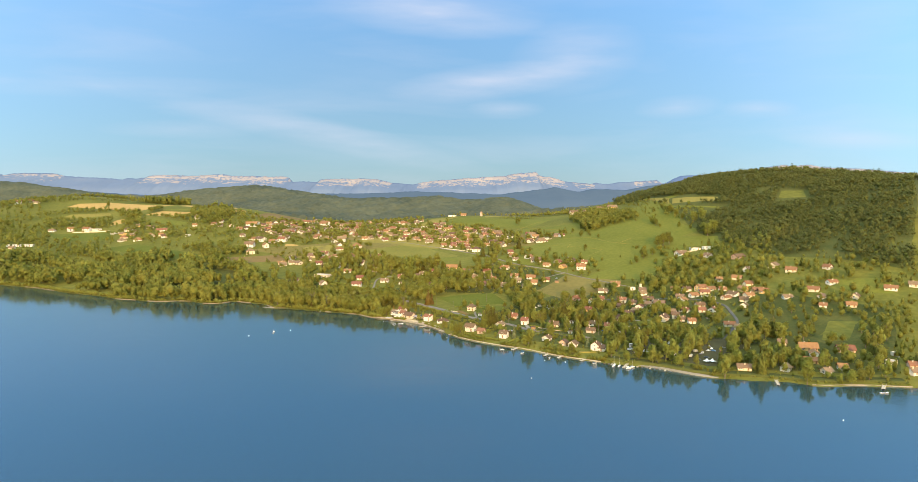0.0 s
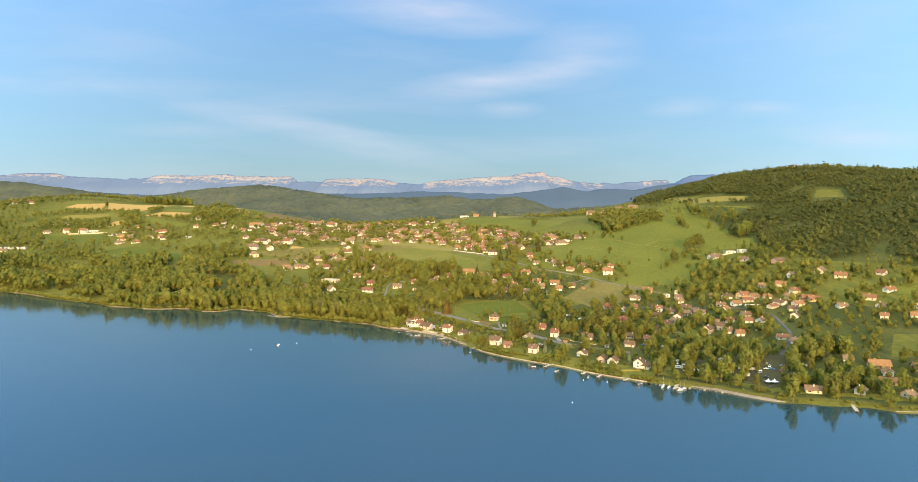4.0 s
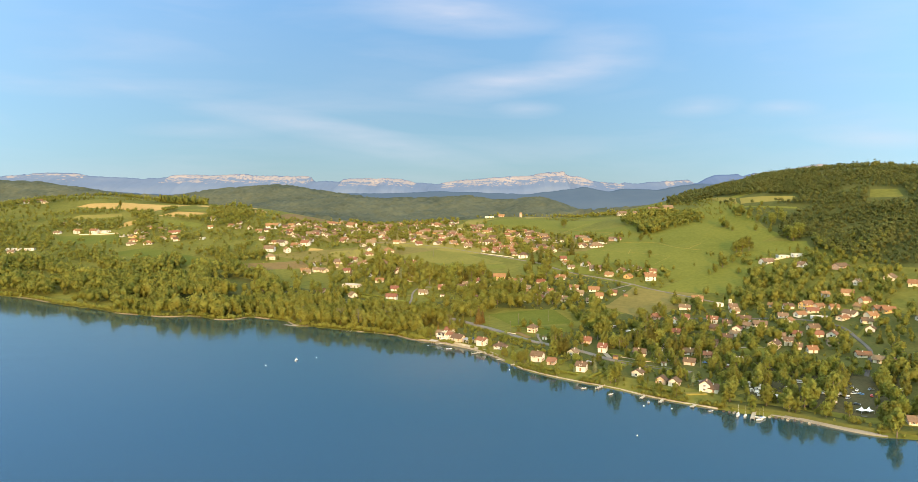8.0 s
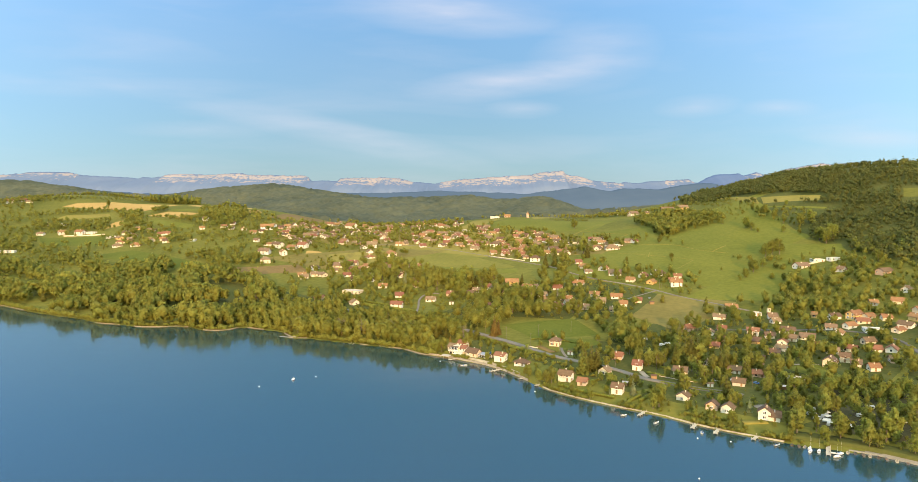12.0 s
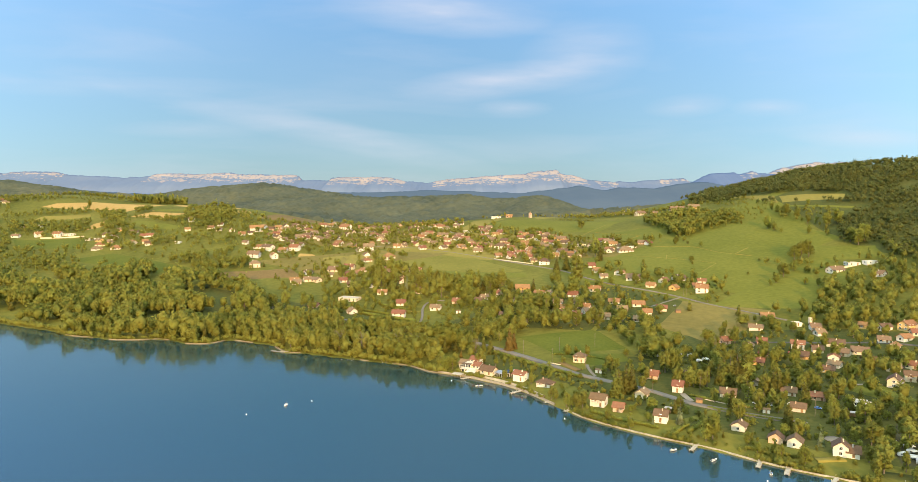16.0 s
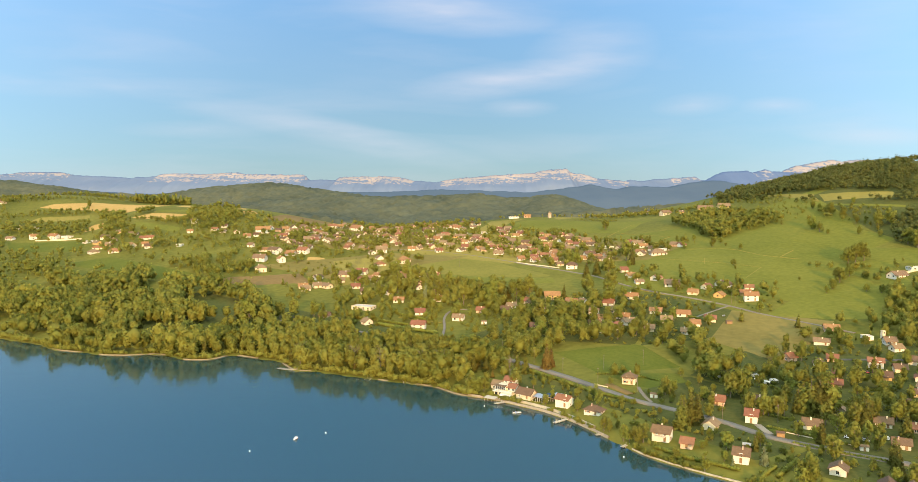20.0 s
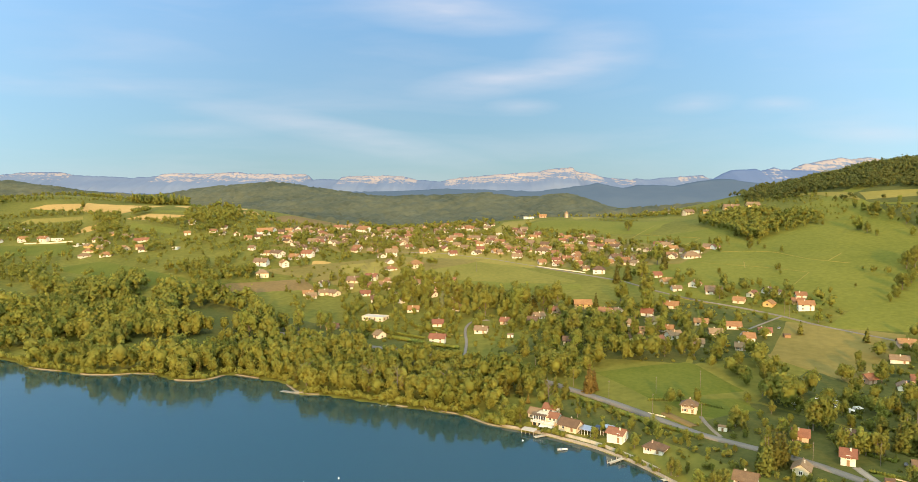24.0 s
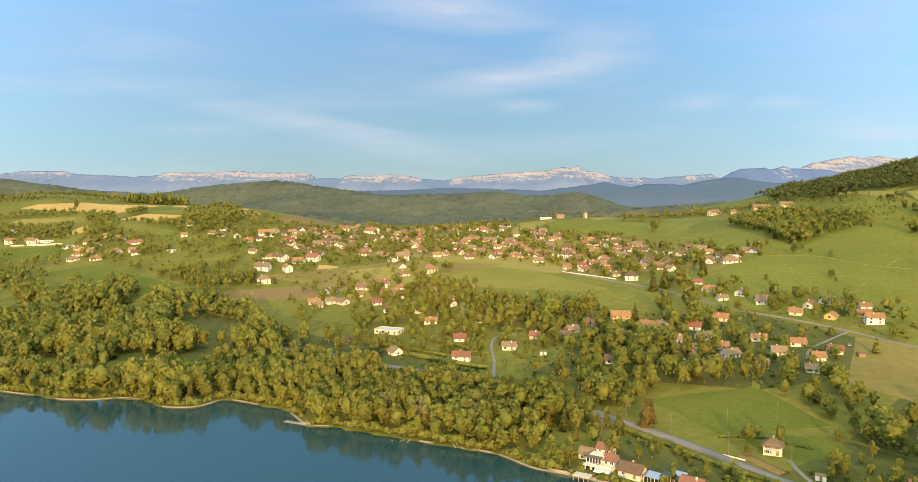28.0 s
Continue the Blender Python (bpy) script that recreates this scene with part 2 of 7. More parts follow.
M_COPPER = mat("copper_leaves", (0.123, 0.088, 0.024), (0.202, 0.141, 0.039), 0.8, 0.05, 0.8, 0.0, vary=0.2, island=0.13, thin=0.3, spec=0.10)
M_WOODLAND = mat("woodland_leaves", (0.121, 0.133, 0.025), (0.229, 0.218, 0.045), 0.8, 0.030, 0.15, 0.0, island=0.13, thin=0.45, spec=0.10)
M_HILLWOOD = mat("hill_forest_leaves", (0.074, 0.089, 0.026), (0.150, 0.150, 0.043), 0.8, 0.030, 0.15, 0.0, island=0.13, thin=0.5, spec=0.10)
# white dimmed for tree shade over the caravans; the boat hulls share it
M_HULL = mat("dimmed_white", (0.42, 0.41, 0.38), (0.55, 0.53, 0.50), 0.5, 0.5, 3.0, 0.0, vary=0.12, spec=0.4)
# leaf tones of the far hills with bluish haze mixed in
M_HAZYWOOD = mat("hazy_woodland", (0.043, 0.051, 0.036), (0.091, 0.092, 0.055), 0.9, 0.010, 0.09, 0.0, spec=0.08)
M_BARK = mat("bark", (0.09, 0.07, 0.05), (0.19, 0.15, 0.11), 0.9, 0.5, 4.0, 0.5)
WALLS = [mat("white_render", (0.49, 0.445, 0.37), (0.61, 0.56, 0.475), 0.85, 0.3, 2.0, 0.1, vary=0.06),
         mat("cream_render", (0.46, 0.385, 0.27), (0.57, 0.485, 0.35), 0.85, 0.3, 2.0, 0.1, vary=0.08),
         mat("ochre_render", (0.423, 0.270, 0.099), (0.504, 0.342, 0.144), 0.85, 0.3, 2.0, 0.1, vary=0.08),
         mat("pink_render", (0.387, 0.264, 0.185), (0.475, 0.334, 0.238), 0.85, 0.3, 2.0, 0.1, vary=0.08),
         mat("grey_render", (0.357, 0.323, 0.281), (0.459, 0.416, 0.365), 0.85, 0.3, 2.0, 0.1, vary=0.08)]
ROOFS = [mat("orange_tiles", (0.160, 0.075, 0.032), (0.240, 0.120, 0.052), 0.85, 0.5, 2.2, 0.5, vary=0.15),
         mat("red_tiles", (0.135, 0.054, 0.029), (0.200, 0.085, 0.047), 0.85, 0.5, 2.2, 0.5, vary=0.12),
         mat("brown_tiles", (0.080, 0.045, 0.026), (0.129, 0.077, 0.042), 0.85, 0.5, 2.2, 0.5, vary=0.15),
         mat("weathered_tiles", (0.125, 0.077, 0.042), (0.190, 0.124, 0.070), 0.85, 0.5, 2.2, 0.5, vary=0.12),
         mat("grey_flat_roof", (0.33, 0.31, 0.28), (0.43, 0.40, 0.36), 0.85, 0.5, 2.2, 0.3, vary=0.1)]
M_WOOD = mat("stained_wood", (0.16, 0.09, 0.045), (0.27, 0.16, 0.08), 0.7, 0.8, 5.0, 0.3, vary=0.15)
M_GREYWOOD = mat("weathered_planks", (0.30, 0.26, 0.20), (0.43, 0.38, 0.30), 0.85, 0.8, 5.0, 0.3, vary=0.15)
M_WHITE = mat("white_paint", (0.74, 0.73, 0.70), (0.82, 0.81, 0.79), 0.45, 0.5, 3.0, 0.0, vary=0.05, spec=0.5)
M_BLUE = mat("blue_paint", (0.05, 0.13, 0.32), (0.08, 0.18, 0.40), 0.4, 0.5, 3.0, 0.0, vary=0.2, spec=0.5)
M_DARKPAINT = mat("dark_paint", (0.05, 0.05, 0.055), (0.09, 0.09, 0.095), 0.35, 0.5, 3.0, 0.0, vary=0.4, spec=0.5)
M_SHUTTER = mat("shutter_paint", (0.20, 0.10, 0.05), (0.28, 0.15, 0.08), 0.6, 0.8, 5.0, 0.0, vary=0.4)
M_CONCRETE = mat("concrete", (0.40, 0.37, 0.32), (0.52, 0.48, 0.42), 0.85, 0.3, 2.5, 0.3, vary=0.1)
M_STEEL = mat("galvanised_steel", (0.42, 0.42, 0.42), (0.55, 0.55, 0.54), 0.4, 0.6, 4.0, 0.0, metal=0.8)
M_RUBBER = mat("rubber", (0.02, 0.02, 0.02), (0.035, 0.035, 0.035), 0.8, 0.8, 4.0)
M_CLOTH = mat("dull_canvas", (0.55, 0.50, 0.42), (0.68, 0.63, 0.54), 0.9, 0.8, 4.0, 0.2, vary=0.1)
M_RED = mat("red_paint", (0.45, 0.05, 0.03), (0.55, 0.08, 0.05), 0.4, 0.8, 4.0, vary=0.1)


def glass_mat():
    m = bpy.data.materials.new("window_glass")
    m.use_nodes = True
    p = m.node_tree.nodes["Principled BSDF"]
    p.inputs["Base Color"].default_value = (0.025, 0.03, 0.035, 1)
    p.inputs["Roughness"].default_value = 0.08
    p.inputs["Specular IOR Level"].default_value = 0.6
    return m


def water_mat():
    m = bpy.data.materials.new("lake_water")
    m.use_nodes = True
    n, l = m.node_tree.nodes, m.node_tree.links
    p = n["Principled BSDF"]
    p.inputs["Base Color"].default_value = (0.017, 0.074, 0.132, 1)
    p.inputs["Roughness"].default_value = 0.09
    p.inputs["IOR"].default_value = 1.45
    co = n.new("ShaderNodeTexCoord")
    # greener over the shallows along the shore; dark tree reflections are coloured in too
    dep, rng, tone = n.new("ShaderNodeVectorMath"), n.new("ShaderNodeMapRange"), n.new("ShaderNodeMix")
    dep.operation, rng.interpolation_type, tone.data_type = "DOT_PRODUCT", "SMOOTHSTEP", "RGBA"
    dep.inputs[1].default_value = (0.45, 1.0, 0.0)
    rng.inputs["From Min"].default_value, rng.inputs["From Max"].default_value = 300, 590
    tone.inputs[6].default_value, tone.inputs[7].default_value = (0.018, 0.049, 0.078, 1), (0.011, 0.038, 0.040, 1)
    l.new(co.outputs["Object"], dep.inputs[0])
    l.new(dep.outputs["Value"], rng.inputs["Value"])
    l.new(rng.outputs[0], tone.inputs[0])
    l.new(tone.outputs[2], p.inputs["Base Color"])
    mp = n.new("ShaderNodeMapping")
    mp.inputs["Rotation"].default_value = (0, 0, radians(-8))
    mp.inputs["Scale"].default_value = (0.35, 1.0, 1.0)
    a, b, c = (n.new("ShaderNodeTexNoise") for _ in range(3))
    a.inputs["Scale"].default_value, a.inputs["Detail"].default_value = 0.55, 3
    b.inputs["Scale"].default_value, b.inputs["Detail"].default_value = 0.012, 2
    c.inputs["Scale"].default_value, c.inputs["Detail"].default_value = 0.09, 2
    ramp = n.new("ShaderNodeMapRange")
    ramp.inputs["From Min"].default_value, ramp.inputs["From Max"].default_value = 0.42, 0.66
    ramp.inputs["To Min"].default_value, ramp.inputs["To Max"].default_value = 0.08, 0.50
    bp, bp2 = n.new("ShaderNodeBump"), n.new("ShaderNodeBump")
    bp.inputs["Distance"].default_value = 0.12
    bp2.inputs["Distance"].default_value, bp2.inputs["Strength"].default_value = 0.3, 0.2
    l.new(co.outputs["Object"], mp.inputs["Vector"])
    for t in (a, b, c):
        l.new(mp.outputs["Vector"], t.inputs["Vector"])
    l.new(b.outputs["Fac"], ramp.inputs["Value"])
    l.new(ramp.outputs[0], bp.inputs["Strength"])
    l.new(a.outputs["Fac"], bp.inputs["Height"])
    l.new(c.outputs["Fac"], bp2.inputs["Height"])
    l.new(bp.outputs[0], bp2.inputs["Normal"])
    l.new(bp2.outputs[0], p.inputs["Normal"])
    return m


def mountain_mat(name, forest, slope, rock, cover=0.5):
    """Distant range: forest slopes with haze put into their colours; where the crest is bare, a pale cliff band under
    it and broken scree below.
    """
    m = bpy.data.materials.new(name)
    m.use_nodes = True
    n, l = m.node_tree.nodes, m.node_tree.links
    p = n["Principled BSDF"]
    p.inputs["Roughness"].default_value = 1.0
    p.inputs["Specular IOR Level"].default_value = 0.0
    geo, fall, bare = n.new("ShaderNodeNewGeometry"), n.new("ShaderNodeAttribute"), n.new("ShaderNodeAttribute")
    fall.attribute_name, bare.attribute_name = "fall", "bare"
    band = n.new("ShaderNodeValToRGB")
    b = band.color_ramp.elements
    b[0].position, b[0].color = 0.0, (0.70, 0.70, 0.70, 1)
    b[1].position, b[1].color = 0.72, (0.0, 0.0, 0.0, 1)
    for pos, v in ((0.03, 1.0), (0.13, 1.0), (0.20, 0.84), (0.30, 0.74), (0.40, 0.84), (0.50, 0.70), (0.60, 0.35)):
        b.new(pos).color = (v, v, v, 1)
    # strata drawn out sideways, gullies running down
    strata, gully, broad = (n.new("ShaderNodeMapping") for _ in range(3))
    strata.inputs["Scale"].default_value = (0.35, 0.35, 3.2)
    gully.inputs["Scale"].default_value = (1.6, 1.0, 0.5)
    tex = []
    for mp, sc, det in ((strata, 0.03, 8), (gully, 0.035, 8), (broad, 0.006, 3)):
        t = n.new("ShaderNodeTexNoise")
        t.inputs["Scale"].default_value, t.inputs["Detail"].default_value, t.inputs["Roughness"].default_value = sc, det, 0.62
        l.new(geo.outputs["Position"], mp.inputs["Vector"])
        l.new(mp.outputs[0], t.inputs["Vector"])
        tex.append(t)
    mask, both, sure = (n.new("ShaderNodeMath") for _ in range(3))
    mask.operation, both.operation, sure.operation = "MULTIPLY", "ADD", "MULTIPLY_ADD"
    l.new(band.outputs["Color"], mask.inputs[0])
    l.new(bare.outputs["Fac"], mask.inputs[1])
    l.new(fall.outputs["Fac"], band.inputs["Fac"])
    l.new(tex[0].outputs["Fac"], both.inputs[0])
    l.new(tex[1].outputs["Fac"], both.inputs[1])
    sure.inputs[1].default_value = 0.62
    l.new(mask.outputs[0], sure.inputs[0])
    l.new(both.outputs[0], sure.inputs[2])
    pick = n.new("ShaderNodeMapRange")
    pick.interpolation_type = "SMOOTHSTEP"
    pick.inputs["From Min"].default_value, pick.inputs["From Max"].default_value = cover + 1.0, cover + 1.09
    l.new(sure.outputs[0], pick.inputs["Value"])
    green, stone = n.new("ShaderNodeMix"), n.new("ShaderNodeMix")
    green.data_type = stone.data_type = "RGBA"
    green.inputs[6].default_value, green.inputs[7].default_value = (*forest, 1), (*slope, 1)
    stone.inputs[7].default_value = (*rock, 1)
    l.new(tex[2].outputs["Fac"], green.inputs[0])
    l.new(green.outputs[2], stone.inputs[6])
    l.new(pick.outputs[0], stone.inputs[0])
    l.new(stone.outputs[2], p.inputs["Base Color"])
    return m


M_GLASS = glass_mat()
M_WATER = water_mat()

# ---- terrain: shore line, height of the land ----
SHORE = [(-2600, 1150), (-1200, 1010), (-700, 900), (-518, 831), (-465, 809), (-414, 774), (-358, 746), (-340, 731), (-317, 724), (-300, 717), (-281, 717), (-276, 722), (-262, 719), (-244, 706), (-229, 706), (-221, 722), (-201, 712), (-185, 704), (-175, 688), (-171, 681), (-159, 681), (-136, 670), (-111, 659), (-88, 650), (-76, 635), (-59, 627), (-33, 606), (-21, 590), (-7, 563), (2, 547), (18, 531), (33, 519), (48, 509), (61, 495), (73, 485), (98, 469), (123, 459), (142, 441), (150, 434), (165, 431), (194, 425), (207, 416), (230, 419), (260, 415), (400, 385), (800, 330), (2600, 250)]
SHORE_X, SHORE_Y = np.array(SHORE, float).T
SWELLS = [[0, 0, -1, -4, 7, -4, 6, -47, -15], [2, 1, -1, 0, 1, -15, 26, 55, 40], [15, 3, -2, -1, 3, 12, -2, 36, 15], [13, -8, 12, 10, -4, 0, 52, 39, -5], [20, 2, 40, -12, 40, -20, 40, 11, 37], [44, 15, 12, -22, 6, -3, 42, -7, 16]]
# knolls of the plateau: x, y, radius across, radius along, height; then the crests of the wooded hills behind
FAR_HILLS = [(-1000, 1800, 200, 160, 36), (-760, 1750, 160, 150, 24)]
CREST_DARK = [(-1950, 104), (-1697, 104), (-1480, 100), (-1426, 97), (-1381, 88), (-1318, 83), (-1246, 73), (-1156, 61), (-1048, 55), (-958, 63), (-904, 74), (-832, 82), (-760, 88), (-706, 94), (-670, 96), (-616, 91), (-563, 82), (-500, 72), (-402, 60), (-312, 46), (-187, 31), (-43, 14), (60, 0)]
CREST_BELT = [(-783, 0), (-635, 16), (-561, 31), (-487, 42), (-420, 48), (-339, 46), (-192, 49), (-133, 50), (-59, 55), (-1, 47), (43, 44), (73, 47), (117, 52), (146, 51), (176, 40), (205, 28), (249, 16), (308, 0)]


def shore(x):
    return np.interp(x, SHORE_X, SHORE_Y)


def land(x, y):
    """Height of the ground, for arrays."""
    x, y = np.asarray(x, float), np.asarray(y, float)
    d = (y - shore(x)) * 0.85
    up = np.maximum(d, 0)
    z = 1.3 * (1 - np.exp(-up / 5)) + 70 * (1 - np.exp(-up * 0.0011)) / (1 + (np.maximum(y - 1400, 0) / 700) ** 2)
    swell = np.zeros_like(z)
    for j, row in enumerate(SWELLS):
        for i, a in enumerate(row):
            swell = swell + a * np.exp(-((x - (-800 + 200 * i)) ** 2 + (y - (500 + 200 * j)) ** 2) / 45000)
    z = z + swell * np.clip(up / 25, 0, 1)
    for cx, cy, rx, ry, h in FAR_HILLS:
        z = z + h * np.exp(-((x - cx) / rx) ** 2 - ((y - cy) / ry) ** 2) * np.clip(up / 25, 0, 1)
    for line, at, wide in ((CREST_DARK, 2450, 230), (CREST_BELT, 2050, 170)):
        lx, lh = np.array(line, float).T
        z = z + np.interp(x, lx, lh) * np.exp(-((y - at) / wide) ** 2)
    z = np.maximum(z, np.minimum(0.6 + 0.012 * up, 8))
    return np.where(d > 0, z, np.maximum(-0.22 * -d, -9))


def land1(x, y):
    return float(land(np.array([x]), np.array([y]))[0])

# ---- mesh helpers ----
def mesh_of(name, verts, faces, material, smooth=False, normals=None):
    me = bpy.data.meshes.new(name)
    verts = np.asarray(verts, np.float32).reshape(-1, 3)
    if isinstance(faces, np.ndarray):
        k = faces.shape[1]
        me.vertices.add(len(verts))
        me.vertices.foreach_set("co", verts.ravel())
        me.loops.add(faces.size)
        me.loops.foreach_set("vertex_index", faces.astype(np.int32).ravel())
        me.polygons.add(len(faces))
        me.polygons.foreach_set("loop_start", np.arange(0, faces.size, k, dtype=np.int32))
        me.polygons.foreach_set("loop_total", np.full(len(faces), k, np.int32))
        me.update(calc_edges=True)
    else:
        me.from_pydata([tuple(map(float, v)) for v in verts], [], faces)
        me.update()
    me.materials.append(material)
    if smooth:
        me.polygons.foreach_set("use_smooth", np.ones(len(me.polygons), bool))
    if normals is not None:
        me.attributes.new("custom_normal", "FLOAT_VECTOR", "POINT").data.foreach_set("vector", np.asarray(normals, np.float32).ravel())
        me.update()
    return me


def part(name, me, parent, label="", m=None):
    ob = new(name, me)
    ob.parent = parent
    if m is not None:
        ob.matrix_local = m
    if label:
        ob["label"] = label
    return ob


def thing(name, m, label, category, group=""):
    ob = new(name)
    ob.empty_display_size = 0.3
    ob.matrix_world = m
    return tagged(ob, label, category, group)


class Geo:
    """Gathers boxes, prisms and loops into one mesh."""
    def __init__(self):
        self.v, self.f = [], []

    def add(self, verts, faces):
        k = len(self.v)
        self.v += [tuple(v) for v in verts]
        self.f += [tuple(i + k for i in f) for f in faces]
        return self

    def box(self, x0, x1, y0, y1, z0, z1):
        return self.add([(x, y, z) for x in (x0, x1) for y in (y0, y1) for z in (z0, z1)],
                        [(0, 1, 3, 2), (4, 6, 7, 5), (0, 4, 5, 1), (2, 3, 7, 6), (0, 2, 6, 4), (1, 5, 7, 3)])

    def slab(self, pts, depth):
        """A flat polygon thickened downwards."""
        n = len(pts)
        low = [(x, y, z - depth) for x, y, z in pts]
        return self.add(list(pts) + low, [tuple(range(n)), tuple(range(2 * n - 1, n - 1, -1))] +
                        [(i, i + n, (i + 1) % n + n, (i + 1) % n) for i in range(n)])

    def tube(self, pts, radii, sides=6):
        rings = []
        for (x, y, z), r in zip(pts, radii):
            rings.append([(x + r * math.cos(2 * math.pi * i / sides), y + r * math.sin(2 * math.pi * i / sides), z) for i in range(sides)])
        faces = []
        for a in range(len(rings) - 1):
            for i in range(sides):
                j = (i + 1) % sides
                faces.append((a * sides + i, a * sides + j, (a + 1) * sides + j, (a + 1) * sides + i))
        faces.append(tuple(range(sides - 1, -1, -1)))
        faces.append(tuple((len(rings) - 1) * sides + i for i in range(sides)))
        return self.add([p for r in rings for p in r], faces)

    def mesh(self, name, material, smooth=False):
        return mesh_of(name, self.v, self.f, material, smooth)


def grid_faces(nx, ny):
    i, j = np.meshgrid(np.arange(nx - 1), np.arange(ny - 1))
    a = (j * nx + i).ravel()
    return np.stack([a, a + 1, a + nx + 1, a + nx], 1)


# ---- ground, lake ----
def spaced(stops):
    out = []
    for a, b, step in stops:
        out += list(np.arange(a, b, step))
    return np.array(out + [stops[-1][1]], float)


GX = spaced([(-3400, -1000, 60), (-1000, -560, 16), (-560, 480, 6.5), (480, 900, 12), (900, 3400, 60)])
GY = spaced([(-2000, 200, 200), (200, 380, 20), (380, 900, 5.5), (900, 1500, 9), (1500, 2600, 20), (2600, 4960, 50)])
gx, gy = np.meshgrid(GX, GY)
gz = land(gx, gy)
ground = tagged(new("ground", mesh_of("ground", np.stack([gx, gy, gz], -1), grid_faces(len(GX), len(GY)), M_GRASS, True)),
                "olive green grassland sloping down to the lake", "ground", kind="structure")
wx, wy = np.meshgrid(np.linspace(-4200, 4200, 29), np.linspace(-4200, 1600, 21))
water = tagged(new("water", mesh_of("water", np.stack([wx, wy, wx * 0], -1), grid_faces(29, 21), M_WATER, True)),
               "calm deep blue lake with faint ripples", "lake", kind="structure")


PATCHES = []


def drape(name, corners, material, lift=0.12, step=6.0, label="", category="field", clear=True):
    """A four-cornered patch laid on the ground."""
    c = np.array(corners, float)
    lift += 0.006 * len(PATCHES)
    PATCHES.append(c if clear else c[:1].repeat(4, 0))
    n = int(max(np.linalg.norm(c[1] - c[0]), np.linalg.norm(c[2] - c[3])) / step) + 2
    k = int(max(np.linalg.norm(c[3] - c[0]), np.linalg.norm(c[2] - c[1])) / step) + 2
    u, v = np.meshgrid(np.linspace(0, 1, n), np.linspace(0, 1, k))
    p = ((1 - u) * (1 - v))[..., None] * c[0] + (u * (1 - v))[..., None] * c[1] + (u * v)[..., None] * c[2] + ((1 - u) * v)[..., None] * c[3]
    wob = 2.5 * np.sin(p[..., 1] * 0.07 + p[..., 0] * 0.05)
    edge = np.minimum(np.minimum(u, 1 - u), np.minimum(v, 1 - v)) < 1e-6
    x, y = p[..., 0] + wob * edge, p[..., 1] + wob * edge * 0.6
    z = land(x, y) + np.where(edge, -0.15, lift)
    ob = new(name, mesh_of(name, np.stack([x, y, z], -1), grid_faces(n, k), material, True))
    return tagged(ob, label, category, kind="structure")


def smooth_line(pts, step=5.0):
    p = np.array(pts, float)
    d = np.concatenate([[0], np.cumsum(np.hypot(*np.diff(p, axis=0).T))])
    s = np.linspace(0, d[-1], max(int(d[-1] / step), 4))
    q = np.stack([np.interp(s, d, p[:, 0]), np.interp(s, d, p[:, 1])], 1)
    for _ in range(3):
        q[1:-1] = (q[:-2] + 2 * q[1:-1] + q[2:]) / 4
    return q


def strip(name, pts, width, material, lift=0.3, label="", category="road", offset=0.0, high=None, step=5.0):
    """A band along a line on the ground; high gives a wall's top height instead of a flush band."""
    q = smooth_line(pts, step)
    t = np.gradient(q, axis=0)
    t /= np.linalg.norm(t, axis=1)[:, None]
    nrm = np.stack([-t[:, 1], t[:, 0]], 1)
    cols = []
    for o in (-0.5, -0.17, 0.17, 0.5):
        e = q + nrm * (o * width + offset)
        cols.append(np.stack([e[:, 0], e[:, 1], np.maximum(land(e[:, 0], e[:, 1]), 0.0) + lift], 1))
    top = np.max([c[:, 2] for c in cols], axis=0)
    for c in cols:
        c[:, 2] = top if high is None else high
    if high is None:
        lows = [c.copy() for c in (cols[0], cols[-1])]
        for c in lows:
            c[:, 2] -= 2.0
    else:
        lows = [c.copy() for c in (cols[0], cols[-1])]
        for c in lows:
            c[:, 2] = -1.5
    v = np.stack([lows[0], *cols, lows[1]], 1)
    ob = new(name, mesh_of(name, v, grid_faces(6, len(q)), material))
    return tagged(ob, label, category, kind="structure")

# ---- fields and roads ----
drape("field", [(50, 850), (95, 1130), (330, 1120), (235, 735)], M_MEADOW, label="smooth green hillside pasture", clear=False)
drape("field", [(-711, 1334), (-631, 1328), (-661, 1393), (-700, 1368)], M_WHEAT, label="ripe golden wheat field on the plateau")
drape("field", [(-634, 1331), (-562, 1302), (-530, 1395), (-663, 1399)], M_WHEAT, label="ripe golden wheat field below the conifers")
drape("field", [(-519, 1294), (-449, 1262), (-460, 1290), (-529, 1328)], M_MEADOW, label="green field beside the wheat")
drape("field", [(-524, 1300), (-452, 1270), (-455, 1277), (-527, 1309)], M_WHEAT, label="pale stubble strip between green fields")
drape("field", [(-535, 1257), (-472, 1214), (-441, 1240), (-516, 1288)], M_WHEAT, label="yellow stubble field beside a clump of trees")
drape("field", [(-521, 1370), (-476, 1325), (-462, 1345), (-512, 1395)], M_WHEAT, label="small pale stubble field")
drape("field", [(-409, 1296), (-388, 1308), (-397, 1340), (-417, 1328)], M_WHEAT, label="narrow tan field above the village")
drape("field", [(-384, 1244), (-357, 1256), (-376, 1298), (-391, 1278)], M_WHEAT, label="small tan field above the village")
drape("field", [(-673, 1242), (-595, 1274), (-608, 1299), (-672, 1282)], M_DRY, label="olive dry meadow between hedges")
